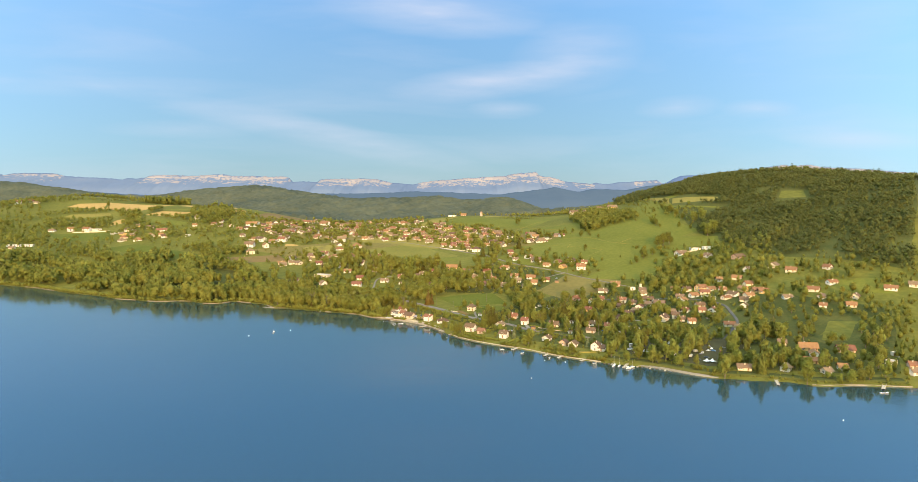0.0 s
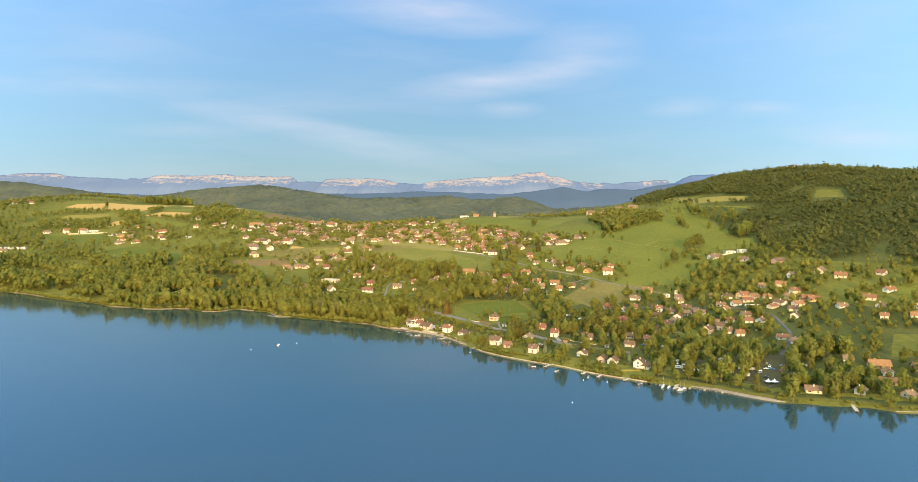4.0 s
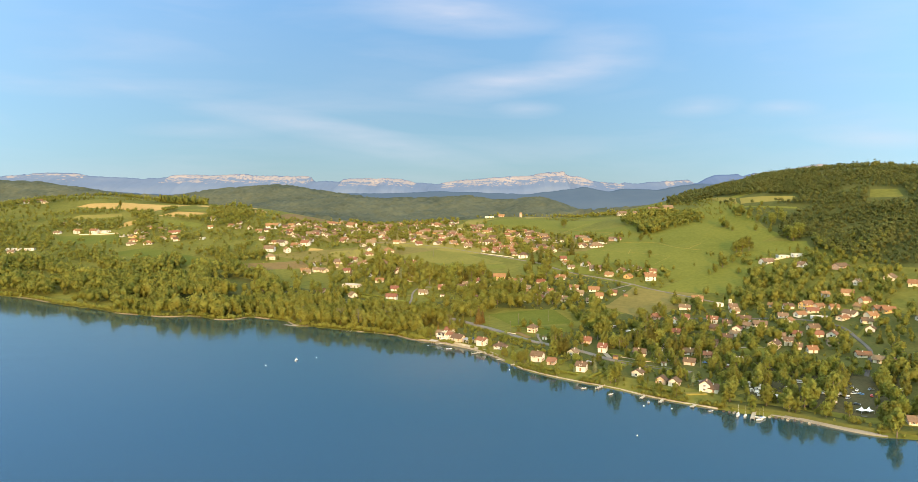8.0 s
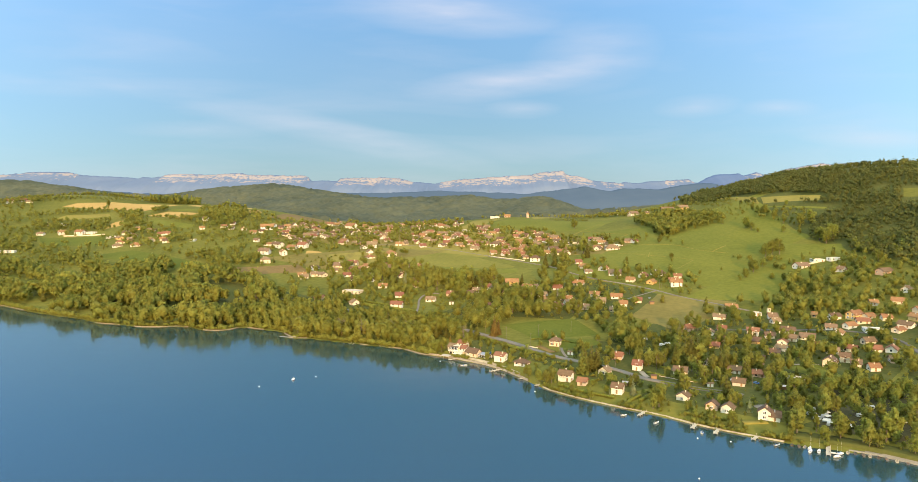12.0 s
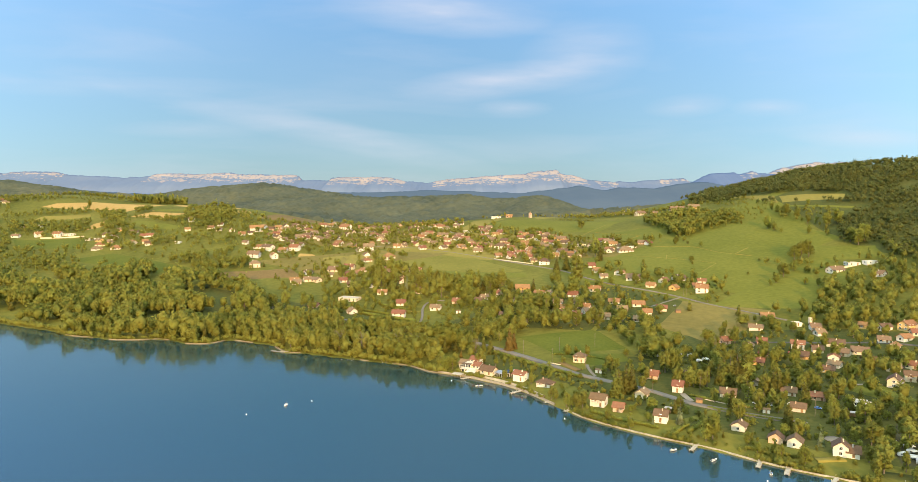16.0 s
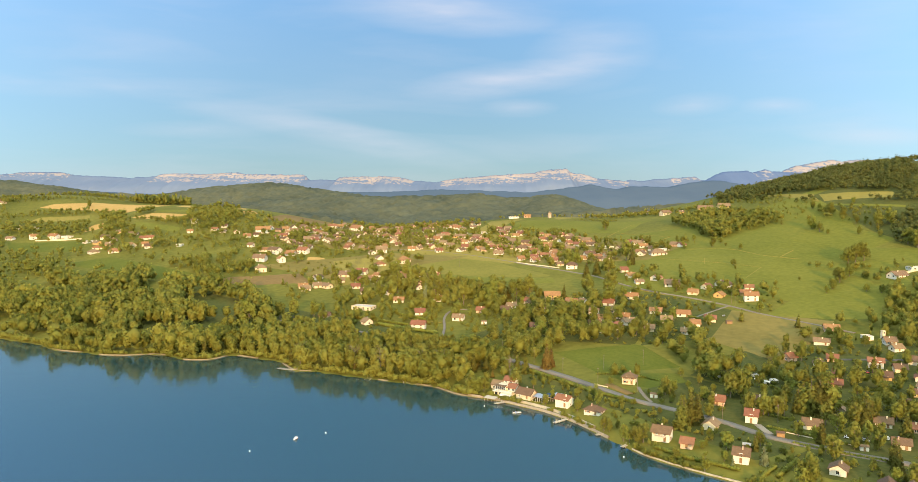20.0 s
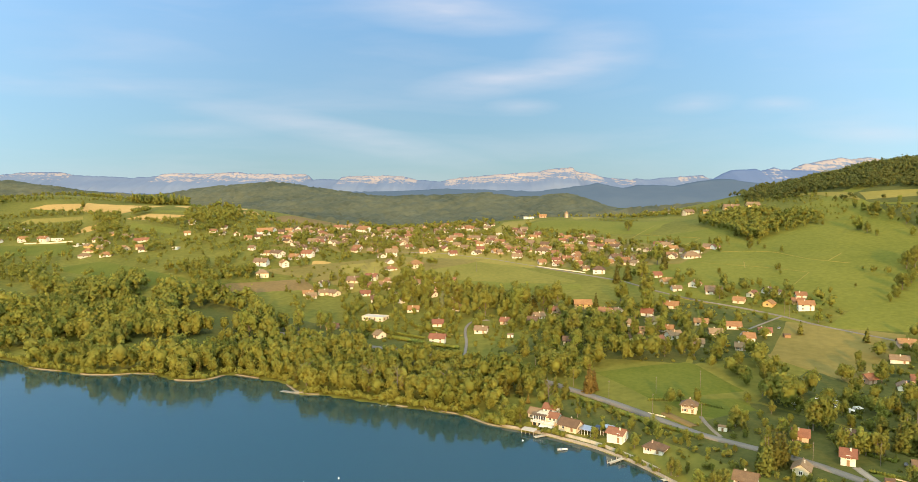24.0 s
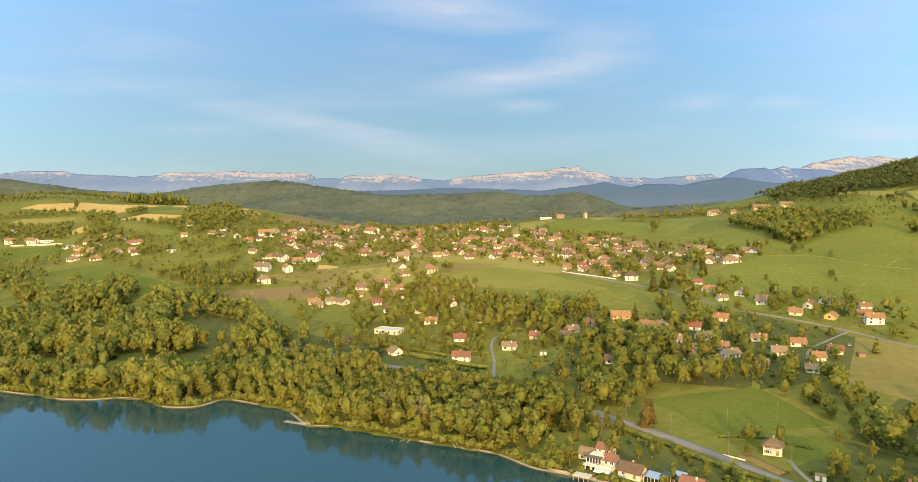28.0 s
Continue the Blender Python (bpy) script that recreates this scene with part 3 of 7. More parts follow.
drape("field", [(-561, 1180), (-541, 1199), (-559, 1239), (-572, 1226)], M_WHEAT, label="narrow tan field below the hedge")
drape("field", [(-601, 1094), (-503, 1073), (-529, 1134), (-635, 1147)], M_LAWN, label="bright green meadow below white houses")
drape("field", [(-514, 1197), (-423, 1129), (-419, 1153), (-509, 1227)], M_MEADOW, label="green meadow above the hamlet")
drape("field", [(-502, 1015), (-359, 933), (-329, 953), (-454, 1038)], M_LAWN, label="open green meadow with single trees")
drape("field", [(-345, 1215), (-232, 1200), (-240, 1290), (-330, 1320)], M_SOIL, label="bare brown field on a rise")
drape("field", [(-294, 905), (-300, 939), (-230, 957), (-205, 918)], M_SOIL, label="dull brown field beside the wood")
drape("field", [(-240, 996), (-241, 1023), (-220, 1023), (-211, 1004)], M_WHEAT, label="tan field between gardens")
drape("field", [(-197, 955), (-201, 1010), (-161, 1021), (-156, 954)], M_DRY, label="dry olive meadow below the village")
drape("field", [(-135, 958), (-152, 1041), (-62, 1048), (4, 908)], M_OLIVE, label="wide sunlit yellowish meadow")
drape("field", [(-95, 919), (-104, 955), (3, 904), (4, 883)], M_MEADOW, label="green meadow above the grove")
drape("field", [(-21, 699), (34, 708), (50, 660), (-3, 646)], M_LAWN, label="bright green hay meadow with tree shadows")
drape("field", [(-1, 647), (42, 653), (45, 632), (17, 622)], M_LAWN, label="green meadow beside the road")
drape("field", [(74, 716), (111, 780), (168, 738), (100, 655)], M_ROUGH, label="rough olive brown pasture")
drape("field", [(-45, 1197), (5, 1264), (175, 1270), (111, 1135)], M_MEADOW, label="green meadow above the village")
drape("field", [(-69, 1166), (-43, 1282), (3, 1280), (-42, 1185)], M_DRY, label="dry tan slope beside the village")
drape("field", [(48, 1270), (45, 1346), (101, 1397), (133, 1433)], M_DRY, label="dry strip under the ridge houses")
drape("field", [(40, 884), (99, 966), (214, 922), (156, 815)], M_MEADOW, label="broad smooth green hillside meadow")
drape("field", [(144, 974), (195, 1015), (274, 1023), (217, 920)], M_MEADOW, label="upper part of the green hillside meadow")
drape("field", [(290, 1270), (300, 1054), (313, 1098), (301, 1166)], M_DRY, label="high dry meadow below the forest")
drape("field", [(300, 1054), (354, 996), (360, 1019), (313, 1098)], M_DRY, label="high olive meadow between woods")
drape("field", [(290, 1045), (342, 961), (349, 977), (297, 1055)], M_MEADOW, label="narrow green meadow between woods")
drape("field", [(123, 755), (220, 850), (229, 810), (196, 732)], M_MEADOW, label="green hillside meadow above the houses")
drape("field", [(219, 971), (281, 998), (295, 896), (240, 875)], M_MEADOW, label="green hillside pasture")
drape("field", [(405, 949), (436, 917), (449, 959), (425, 985)], M_GRASS, label="small clearing in the hill forest")
drape("field", [(228, 857), (292, 816), (306, 856), (254, 899)], M_MEADOW, label="green glade at the forest edge")
drape("field", [(153, 577), (154, 623), (160, 576), (151, 543)], M_LAWN, label="mown garden slope")
drape("field", [(248, 505), (271, 499), (300, 544), (275, 552)], M_GRASS, label="bright green orchard slope")
drape("field", [(312, 605), (350, 585), (370, 618), (331, 641)], M_MEADOW, label="green paddock between houses")
drape("field", [(265, 649), (307, 621), (320, 652), (284, 684)], M_GRASS, label="green paddock on the slope")
drape("field", [(51, 569), (63, 573), (86, 555), (79, 551)], M_LAWN, label="mown verge beside the road")
# sheets of darker grass paint the shade lying between houses and trees
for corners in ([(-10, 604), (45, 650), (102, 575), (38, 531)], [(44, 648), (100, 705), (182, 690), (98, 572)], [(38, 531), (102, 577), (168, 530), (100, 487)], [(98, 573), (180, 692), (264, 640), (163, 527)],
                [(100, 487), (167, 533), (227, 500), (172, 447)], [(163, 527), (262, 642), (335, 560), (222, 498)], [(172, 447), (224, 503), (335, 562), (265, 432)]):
    drape("field", corners, M_SHADED_GRASS, -0.08, label="green gardens between the lower houses, shade put into their colour", clear=False)
drape("field", [(-62, 640), (-38, 664), (2, 614), (-8, 594)], M_SHADED_GRASS, -0.08, label="green gardens behind the lake houses, shade put into their colour", clear=False)
# dark floor, so the gaps between crowns look shaded
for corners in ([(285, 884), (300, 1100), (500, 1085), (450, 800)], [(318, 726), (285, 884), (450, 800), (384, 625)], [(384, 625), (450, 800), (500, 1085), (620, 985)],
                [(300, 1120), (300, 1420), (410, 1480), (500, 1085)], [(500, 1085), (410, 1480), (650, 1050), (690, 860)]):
    drape("forest_floor", corners, M_SHADED_GRASS, -0.04, 9.0, label="green floor of the hill forest, shade put into its colour", category="forest floor", clear=False)
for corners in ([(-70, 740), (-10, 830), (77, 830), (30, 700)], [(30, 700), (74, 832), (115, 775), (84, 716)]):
    drape("field", corners, M_SHADED_GRASS, -0.08, label="green gardens of the hillside houses, shade put into their colour", clear=False)
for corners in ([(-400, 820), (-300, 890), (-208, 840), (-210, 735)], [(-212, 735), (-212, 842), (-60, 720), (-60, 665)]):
    drape("field", corners, M_SHADED_GRASS, -0.08, label="grass under the shore wood, shade put into its colour", clear=False)
# this sheet's dark colour paints the tree shade over the campsite
drape("camp_ground", [(108, 486), (158, 450), (212, 512), (140, 545)], M_SHADED_EARTH, 0.05, 5.0, label="trodden campsite ground with tree shade put into its colour", category="ground", clear=False)
drape("lawn", [(131, 582), (155, 588), (166, 556), (148, 552)], M_MEADOW, 0.1, 5.0, label="sunlit lawn above the campsite", category="lawn")
for corners, m_ in (([(-300, 1075), (-185, 1205), (-60, 1165), (-150, 1055)], M_ROUGH), ([(-150, 1055), (-60, 1165), (60, 1125), (-25, 985)], M_DRY), ([(-280, 985), (-160, 1050), (-60, 1035), (-190, 930)], M_ROUGH),
                    ([(-25, 985), (60, 1125), (150, 1010), (95, 950)], M_ROUGH), ([(-330, 1150), (-250, 1290), (-150, 1300), (-190, 1190)], M_ROUGH), ([(-215, 1010), (-150, 1040), (-120, 960), (-190, 900)], M_DRY)):
    drape("field", corners, m_, -0.02, label="dry olive grass among the village houses", clear=False)
ROAD_LAKE = [(-224, 806), (-183, 787), (-149, 761), (-126, 749), (-101, 736), (-66, 708), (-32, 669), (-18, 650), (-8, 633), (1, 618), (9, 606), (41, 578), (55, 556), (65, 551), (75, 541), (87, 536), (96, 530)]
strip("road", ROAD_LAKE, 4.6, M_ROAD, 0.35, "grey asphalt lakeside road", "road")
ROAD_UP = [(-161, 1068), (-111, 1063), (-63, 1032), (-29, 997), (10, 938), (37, 901), (54, 861), (71, 833), (92, 812), (114, 786), (129, 761), (144, 741), (165, 712)]
strip("road", ROAD_UP, 1.9, M_ROAD, 0.35, "pale road through the hamlet", "road")
ROAD_LANE = [(-72, 811), (-80, 817), (-87, 807), (-89, 787), (-87, 765), (-88, 736)]
strip("road", ROAD_LANE, 1.8, M_ROAD, 0.3, "narrow asphalt lane to the houses", "road")
ROAD_CAMP = [(156, 455), (166, 476), (192, 523), (217, 566), (225, 618), (216, 636), (195, 654), (159, 662), (126, 670)]
strip("road", ROAD_CAMP, 2.6, M_TARMAC, 0.3, "grey asphalt street through the lower village", "road")
ROAD_YARD = [(71, 739), (77, 757), (114, 786)]
strip("road", ROAD_YARD, 1.6, M_ROAD, 0.3, "narrow gravel drive", "road")

# ---- distant ranges ----
RIDGE_ROCK = [(-3986, 173), (-3760, 190), (-3499, 166), (-3236, 175), (-3011, 191), (-2917, 203), (-2787, 208), (-2656, 205), (-2582, 191), (-2489, 184), (-2340, 178), (-2209, 171), (-2172, 175), (-2049, 184), (-2034, 193), (-2004, 197), (-1892, 200), (-1744, 197), (-1632, 205), (-1528, 208), (-1502, 199), (-1372, 196), (-1261, 195), (-1149, 198), (-1112, 187), (-1090, 161), (-983, 166), (-927, 162), (-909, 179), (-779, 185), (-594, 187), (-520, 180), (-446, 162), (-298, 152), (-187, 175), (-39, 187), (71, 199), (256, 208), (329, 219), (403, 231), (506, 239), (532, 213), (605, 207), (698, 178), (790, 171), (864, 164), (889, 172), (974, 165), (1066, 177), (1249, 189), (1304, 190), (1330, 171), (1397, 168), (1653, 192), (1799, 208), (1852, 241), (1906, 260), (2015, 279), (2124, 298), (2198, 288), (2307, 303), (2380, 285), (2599, 279), (2965, 253), (3621, 236)]
RIDGE_BLUE = [(1130, 129), (1215, 150), (1266, 167), (1317, 195), (1368, 213), (1436, 217), (1498, 222), (1532, 210), (1573, 221), (1607, 230), (1641, 218), (1710, 215), (1847, 209), (2018, 183), (2360, 172), (3380, 179)]
RIDGE_WOODED = [(-3257, 106), (-2463, 100), (-2007, 85), (-1552, 74), (-1097, 77), (-809, 88), (-643, 93), (-492, 91), (-372, 98), (-221, 108), (-161, 102), (-41, 103), (110, 98), (215, 93), (275, 102), (380, 115), (455, 122), (515, 137), (560, 126), (650, 111), (710, 127), (800, 127), (890, 119), (1009, 144), (1128, 157), (1188, 154), (1278, 137), (1397, 129), (1547, 106), (2055, 95), (2945, 102)]

# where the crest breaks off in bare cliffs: from, to, how bare
CLIFFS_ROCK = [(-3124, -2571, 0.80), (-2049, -1090, 1.0), (-920, -431, 1.0), (-280, 705, 1.0), (727, 889, 0.95), (1131, 1322, 0.9), (1784, 3700, 1.0)]
CLIFFS_BLUE = [(1512, 1642, 0.9)]


def ridge(name, crest, y, run, foot, jag, material, label, step=6.0, shape=(1.0, 0.80, 0.62, 0.40, 0.0), cliffs=()):
    """A range: a crest line with spurs and gullies running down towards the valley."""
    c = np.array(crest, float)
    x = np.arange(c[0, 0], c[-1, 0], step)
    top = np.interp(x, c[:, 0], c[:, 1])
    k = np.ones(5) / 5
    top = 0.7 * top + 0.3 * np.convolve(np.pad(top, 2, mode="edge"), k, "valid")
    rng = np.random.default_rng(len(crest))
    def rough_line(n):
        return np.interp(x, np.linspace(x[0], x[-1], n), rng.normal(0, 1, n))
    n = len(x)
    top = top + jag * (rough_line(n) * 0.30 + rough_line(n // 2) * 0.35 + rough_line(n // 6) * 0.5)
    rows = [np.stack([x, np.full(n, y + 35.0), top - 18], 1)]
    depth = np.linspace(0, 1, len(shape) * 3 - 2)
    fall = np.interp(depth, np.linspace(0, 1, len(shape)), shape)
    spur = rough_line(n // 5) * 0.6 + rough_line(n // 12)
    for d, s in zip(depth, fall):
        z = foot + (top - foot) * s + jag * 0.45 * math.sin(math.pi * d) * (spur + rough_line(n // 2) * 0.6 + rough_line(n) * 0.35)
        rows.append(np.stack([x, y - run * d - 22 * math.sin(math.pi * d) * spur, z], 1))
    v = np.stack(rows, 0)
    me = mesh_of(name, v, grid_faces(n, len(rows)), material, False)
    fallen = np.repeat(np.concatenate([[0.0], depth]), n)
    me.attributes.new("fall", "FLOAT", "POINT").data.foreach_set("value", fallen.astype(np.float32))
    bare = np.zeros(n)
    for x0, x1, much in cliffs:
        bare = np.maximum(bare, much * np.clip(np.minimum(x - x0, x1 - x) / 28 + 0.35, 0, 1))
    me.attributes.new("bare", "FLOAT", "POINT").data.foreach_set("value", np.tile(bare, len(rows)).astype(np.float32))
    ob = new(name, me)
    return tagged(ob, label, "mountains", kind="structure")


# forest, slope and rock colours have the blue haze of distance mixed in
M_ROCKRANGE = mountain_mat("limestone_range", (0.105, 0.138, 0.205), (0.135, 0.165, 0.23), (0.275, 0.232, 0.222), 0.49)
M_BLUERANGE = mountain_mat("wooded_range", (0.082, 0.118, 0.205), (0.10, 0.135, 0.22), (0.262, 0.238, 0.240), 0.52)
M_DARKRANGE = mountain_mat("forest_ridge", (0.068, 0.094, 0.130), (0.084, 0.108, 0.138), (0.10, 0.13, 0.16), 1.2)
ridge("backdrop", RIDGE_ROCK, 4870, 420, 60, 2.6, M_ROCKRANGE, "distant pale limestone cliffs above slopes coloured with blue haze", shape=(1.0, 0.78, 0.62, 0.42, 0.0), cliffs=CLIFFS_ROCK)
ridge("backdrop", RIDGE_BLUE, 4560, 380, 50, 2.0, M_BLUERANGE, "wooded mountain behind the hill, coloured with blue haze", cliffs=CLIFFS_BLUE)
ridge("backdrop", RIDGE_WOODED, 4000, 700, 30, 2.5, M_DARKRANGE, "forested ridge, haze in its dark blue-green colour", step=14.0)

# ---- houses: x, y, length, turn, roof and wall colour, storeys where known ----
HAMLETS = {}
HAMLETS["left hamlet"] = [(-609, 1161, 8.2, 51, 0), (-582, 1157, 10.2, -15, 0), (-567, 1159, 10.2, -26, 40), (-521, 1120, 8.7, 52, 40), (-503, 1107, 9.5, -38, 32), (-504, 1132, 10.8, -15, 20), (-487, 1113, 5.7, -31, 4), (-481, 1090, 5.6, -4, 32), (-489, 1080, 9.1, 20, 1), (-483, 1060, 9.0, 52, 30), (-458, 1056, 9.7, 5, 0), (-501, 1158, 5.4, 4, 32), (-474, 1137, 8.9, 16, 31), (-449, 1107, 5.7, 10, 10), (-442, 1109, 7.1, 16, 10), (-448, 1075, 9.0, -40, 1), (-433, 1076, 5.4, 12, 1), (-424, 1064, 7.1, 21, 20), (-390, 1065, 5.4, -5, 40)]
HAMLETS["upper left village"] = [(-417, 1180, 8.3, -62, 10), (-402, 1126, 5.4, 29, 0), (-375, 1133, 6.4, -1, 0), (-369, 1151, 5.4, -2, 0), (-361, 1122, 5.4, -5, 31), (-344, 1118, 6.3, -66, 0), (-326, 1100, 6.5, 15, 1), (-317, 1107, 6.6, 23, 20), (-316, 1127, 13.6, 21, 0), (-312, 1146, 5.4, -22, 30), (-300, 1137, 5.4, 6, 23), (-294, 1150, 7.5, -11, 1), (-288, 1163, 6.1, -64, 20), (-287, 1112, 6.6, 13, 12), (-309, 1058, 5.4, -19, 30), (-283, 1001, 10.5, -5, 30), (-290, 1040, 7.7, -7, 0), (-277, 1035, 11.9, -33, 20), (-261, 999, 8.1, -57, 0), (-258, 1027, 8.4, -18, 4)]
HAMLETS["middle left village"] = [(-271, 962, 9.1, 16, 31), (-273, 1165, 7.1, 1, 31), (-265, 1179, 10.4, -66, 0), (-255, 1179, 7.2, 47, 0), (-246, 1193, 8.4, 8, 10), (-239, 1210, 6.4, 0, 0), (-239, 1244, 5.6, -36, 30), (-230, 1240, 7.7, 54, 24), (-216, 1198, 13.7, -34, 0), (-204, 1233, 6.6, 25, 0), (-183, 1222, 7.0, 9, 21), (-173, 1174, 7.1, -22, 34), (-168, 1211, 9.1, -35, 31), (-159, 1220, 7.6, 14, 30), (-148, 1225, 8.7, -57, 33), (-183, 1146, 5.4, -55, 0), (-171, 1140, 9.8, -38, 10), (-255, 1097, 9.3, 5, 30)]
HAMLETS["middle village"] = [(-248, 1096, 7.4, 47, 11), (-221, 1102, 5.4, -4, 23), (-210, 1108, 5.7, -58, 20), (-247, 1036, 9.4, -19, 10), (-246, 1058, 6.2, -16, 20), (-205, 1068, 7.1, -37, 11), (-187, 1067, 8.9, -18, 32), (-175, 1041, 6.4, -60, 30), (-166, 1049, 9.6, 6, 30), (-164, 1016, 5.7, -60, 30), (-160, 988, 8.7, 27, 0), (-138, 1000, 10.4, 50, 1), (-187, 945, 8.9, -16, 31), (-187, 923, 5.4, 11, 30), (-173, 926, 7.1, -11, 12), (-152, 916, 6.3, -11, 30), (-146, 892, 5.4, -61, 31), (-205, 906, 6.2, 30, 31), (-196, 904, 7.6, -40, 31)]
HAMLETS["village centre"] = [(-159, 878, 6.5, 12, 20), (-110, 917, 7.0, -30, 23), (-131, 1288, 9.3, -18, 1), (-120, 1286, 8.2, -58, 2), (-110, 1260, 7.3, 9, 0), (-101, 1221, 8.1, -31, 0), (-91, 1220, 7.6, -54, 3), (-80, 1265, 7.9, -57, 30), (-73, 1250, 6.2, 16, 20), (-63, 1234, 6.6, 22, 30), (-53, 1163, 7.6, 29, 40), (-115, 1111, 6.6, 54, 20), (-107, 1144, 7.8, 24, 30), (-97, 1144, 8.9, -33, 3), (-89, 1142, 7.8, 31, 32), (-81, 1138, 7.8, -7, 30), (-103, 1101, 8.4, -14, 31)]
HAMLETS["village east"] = [(-93, 1087, 6.9, -6, 34), (-128, 1096, 6.4, 3, 13), (-128, 1070, 6.7, 53, 31), (-135, 1065, 6.2, -2, 0), (-114, 1079, 7.7, -54, 11), (-105, 1056, 6.5, 23, 10), (-77, 1078, 6.3, 6, 11), (-59, 1106, 6.1, 25, 30), (-51, 1093, 6.0, -8, 31), (-62, 1065, 5.4, 28, 4), (-57, 1059, 5.4, 11, 33), (-37, 1076, 6.3, -24, 3), (-41, 1038, 8.1, -16, 30), (-23, 1107, 6.1, -10, 30), (-29, 1068, 7.0, 4, 31), (-15, 1052, 11.2, -23, 20), (-8, 1069, 6.2, -22, 0), (-20, 1003, 5.7, 13, 4), (-3, 1030, 6.7, -6, 31)]
HAMLETS["upper hamlet"] = [(-6, 1007, 6.4, -18, 10), (-7, 989, 7.0, 30, 10), (19, 1124, 5.7, -8, 3), (11, 1107, 6.1, 11, 10), (35, 1130, 5.7, -12, 10), (32, 1096, 7.4, 52, 40), (12, 1056, 7.0, 10, 0), (16, 1031, 6.7, 44, 0), (13, 1002, 5.7, 16, 1), (11, 980, 5.4, -15, 10), (-11, 1307, 11.8, 2, 40), (9, 1317, 7.7, -9, 3), (43, 1117, 8.0, 49, 31), (51, 1104, 5.4, -5, 32), (38, 1080, 5.4, 23, 13), (31, 1055, 7.0, 53, 32), (37, 1027, 5.4, -2, 32), (47, 993, 8.7, 16, 20)]
HAMLETS["slope hamlet"] = [(59, 965, 5.4, -56, 30), (59, 1089, 8.2, -23, 32), (72, 1041, 11.0, 20, 41), (85, 1027, 8.3, 27, 21), (102, 1056, 8.6, -24, 14), (114, 1062, 5.4, -6, 30), (107, 1025, 7.5, -5, 0), (97, 990, 7.8, -40, 1), (110, 975, 13.0, 3, 30), (120, 993, 7.5, 13, 40), (135, 1009, 6.0, -41, 33), (140, 1002, 5.4, 22, 10), (14, 959, 5.4, 10, 31), (23, 941, 8.7, -10, 20), (64, 909, 5.4, 12, 10), (66, 886, 7.2, 16, 1), (67, 862, 6.3, 5, 30), (83, 870, 8.3, 49, 0), (90, 848, 10.9, -13, 30)]
HAMLETS["ridge and lane"] = [(99, 821, 6.9, -34, 1), (113, 834, 7.7, 48, 11), (125, 839, 5.4, 31, 20), (129, 835, 6.4, 54, 20), (141, 822, 6.3, -10, 0), (134, 810, 7.2, -10, 2), (133, 796, 9.1, -12, 0), (115, 810, 6.7, 49, 2), (186, 1430, 6.0, 48, 0), (198, 1399, 5.4, -7, 21), (206, 1323, 12.0, 20, 31), (222, 1298, 5.4, -15, 32), (248, 1277, 17.1, -2, 32), (252, 1215, 12.7, 4, 32), (229, 1215, 6.9, -54, 31)]
HAMLETS["grove houses"] = [(-152, 826, 15.8, -20, 41), (-178, 806, 7.3, -10, 13), (-143, 780, 5.8, -50, 30), (-156, 762, 8.1, 35, 30), (-107, 804, 6.7, 0, 10), (-105, 763, 9.0, -10, 10), (-78, 783, 7.4, -15, 30), (-62, 803, 5.4, -16, 13), (-39, 813, 6.8, 20, 30), (-28, 799, 6.6, 30, 30), (-23, 819, 5.7, 0, 32), (-7, 828, 11.0, 0, 2), (-2, 790, 5.4, 19, 1), (14, 808, 5.4, -57, 30), (35, 766, 8.6, -20, 0), (52, 817, 8.5, -25, 1)]
HAMLETS["meadow edge"] = [(60, 777, 7.7, -15, 0), (76, 766, 8.5, -10, 0), (61, 752, 6.8, -10, 30), (46, 735, 5.4, -15, 31), (77, 742, 5.7, -10, 0), (90, 752, 6.8, -15, 11), (67, 726, 5.9, -20, 30), (-127, 845, 7.9, 0, 0), (-98, 865, 5.4, 2, 30), (-95, 845, 6.1, -25, 0)]
HAMLETS["lake front"] = [(154, 719, 8.1, -15, 3), (138, 697, 8.8, -25, 30)]
HAMLETS["lower village"] = [(108, 670, 5.7, 23, 13), (173, 689, 6.4, -6, 30), (166, 700, 5.4, -2, 40)]
HAMLETS["orange village"] = [(202, 683, 7.2, -32, 2), (222, 671, 10.6, 30, 2), (230, 668, 7.7, 21, 1), (238, 661, 6.3, -4, 1), (246, 693, 5.4, -6, 4), (261, 688, 8.7, -31, 1), (262, 664, 7.7, 15, 1), (253, 652, 8.2, -65, 2), (262, 643, 9.4, 6, 2), (265, 637, 8.6, -10, 2), (241, 642, 9.4, -57, 20), (245, 810, 12.4, 20, 30), (263, 819, 9.8, 0, 40), (275, 814, 9.7, 10, 40), (265, 782, 7.7, -58, 30), (287, 755, 11.3, 24, 23), (279, 708, 5.7, 55, 31)]
HAMLETS["camp side"] = [(301, 702, 9.7, 44, 31), (177, 579, 5.4, -23, 30), (182, 570, 5.8, -1, 0), (200, 582, 5.4, -8, 33), (206, 555, 8.4, -6, 1), (209, 543, 5.4, -40, 31), (214, 536, 6.5, -2, 1), (219, 641, 12.1, -10, 40), (232, 635, 7.9, 27, 1)]
HAMLETS["near shore houses"] = [(222, 500, 5.4, -20, 31)]
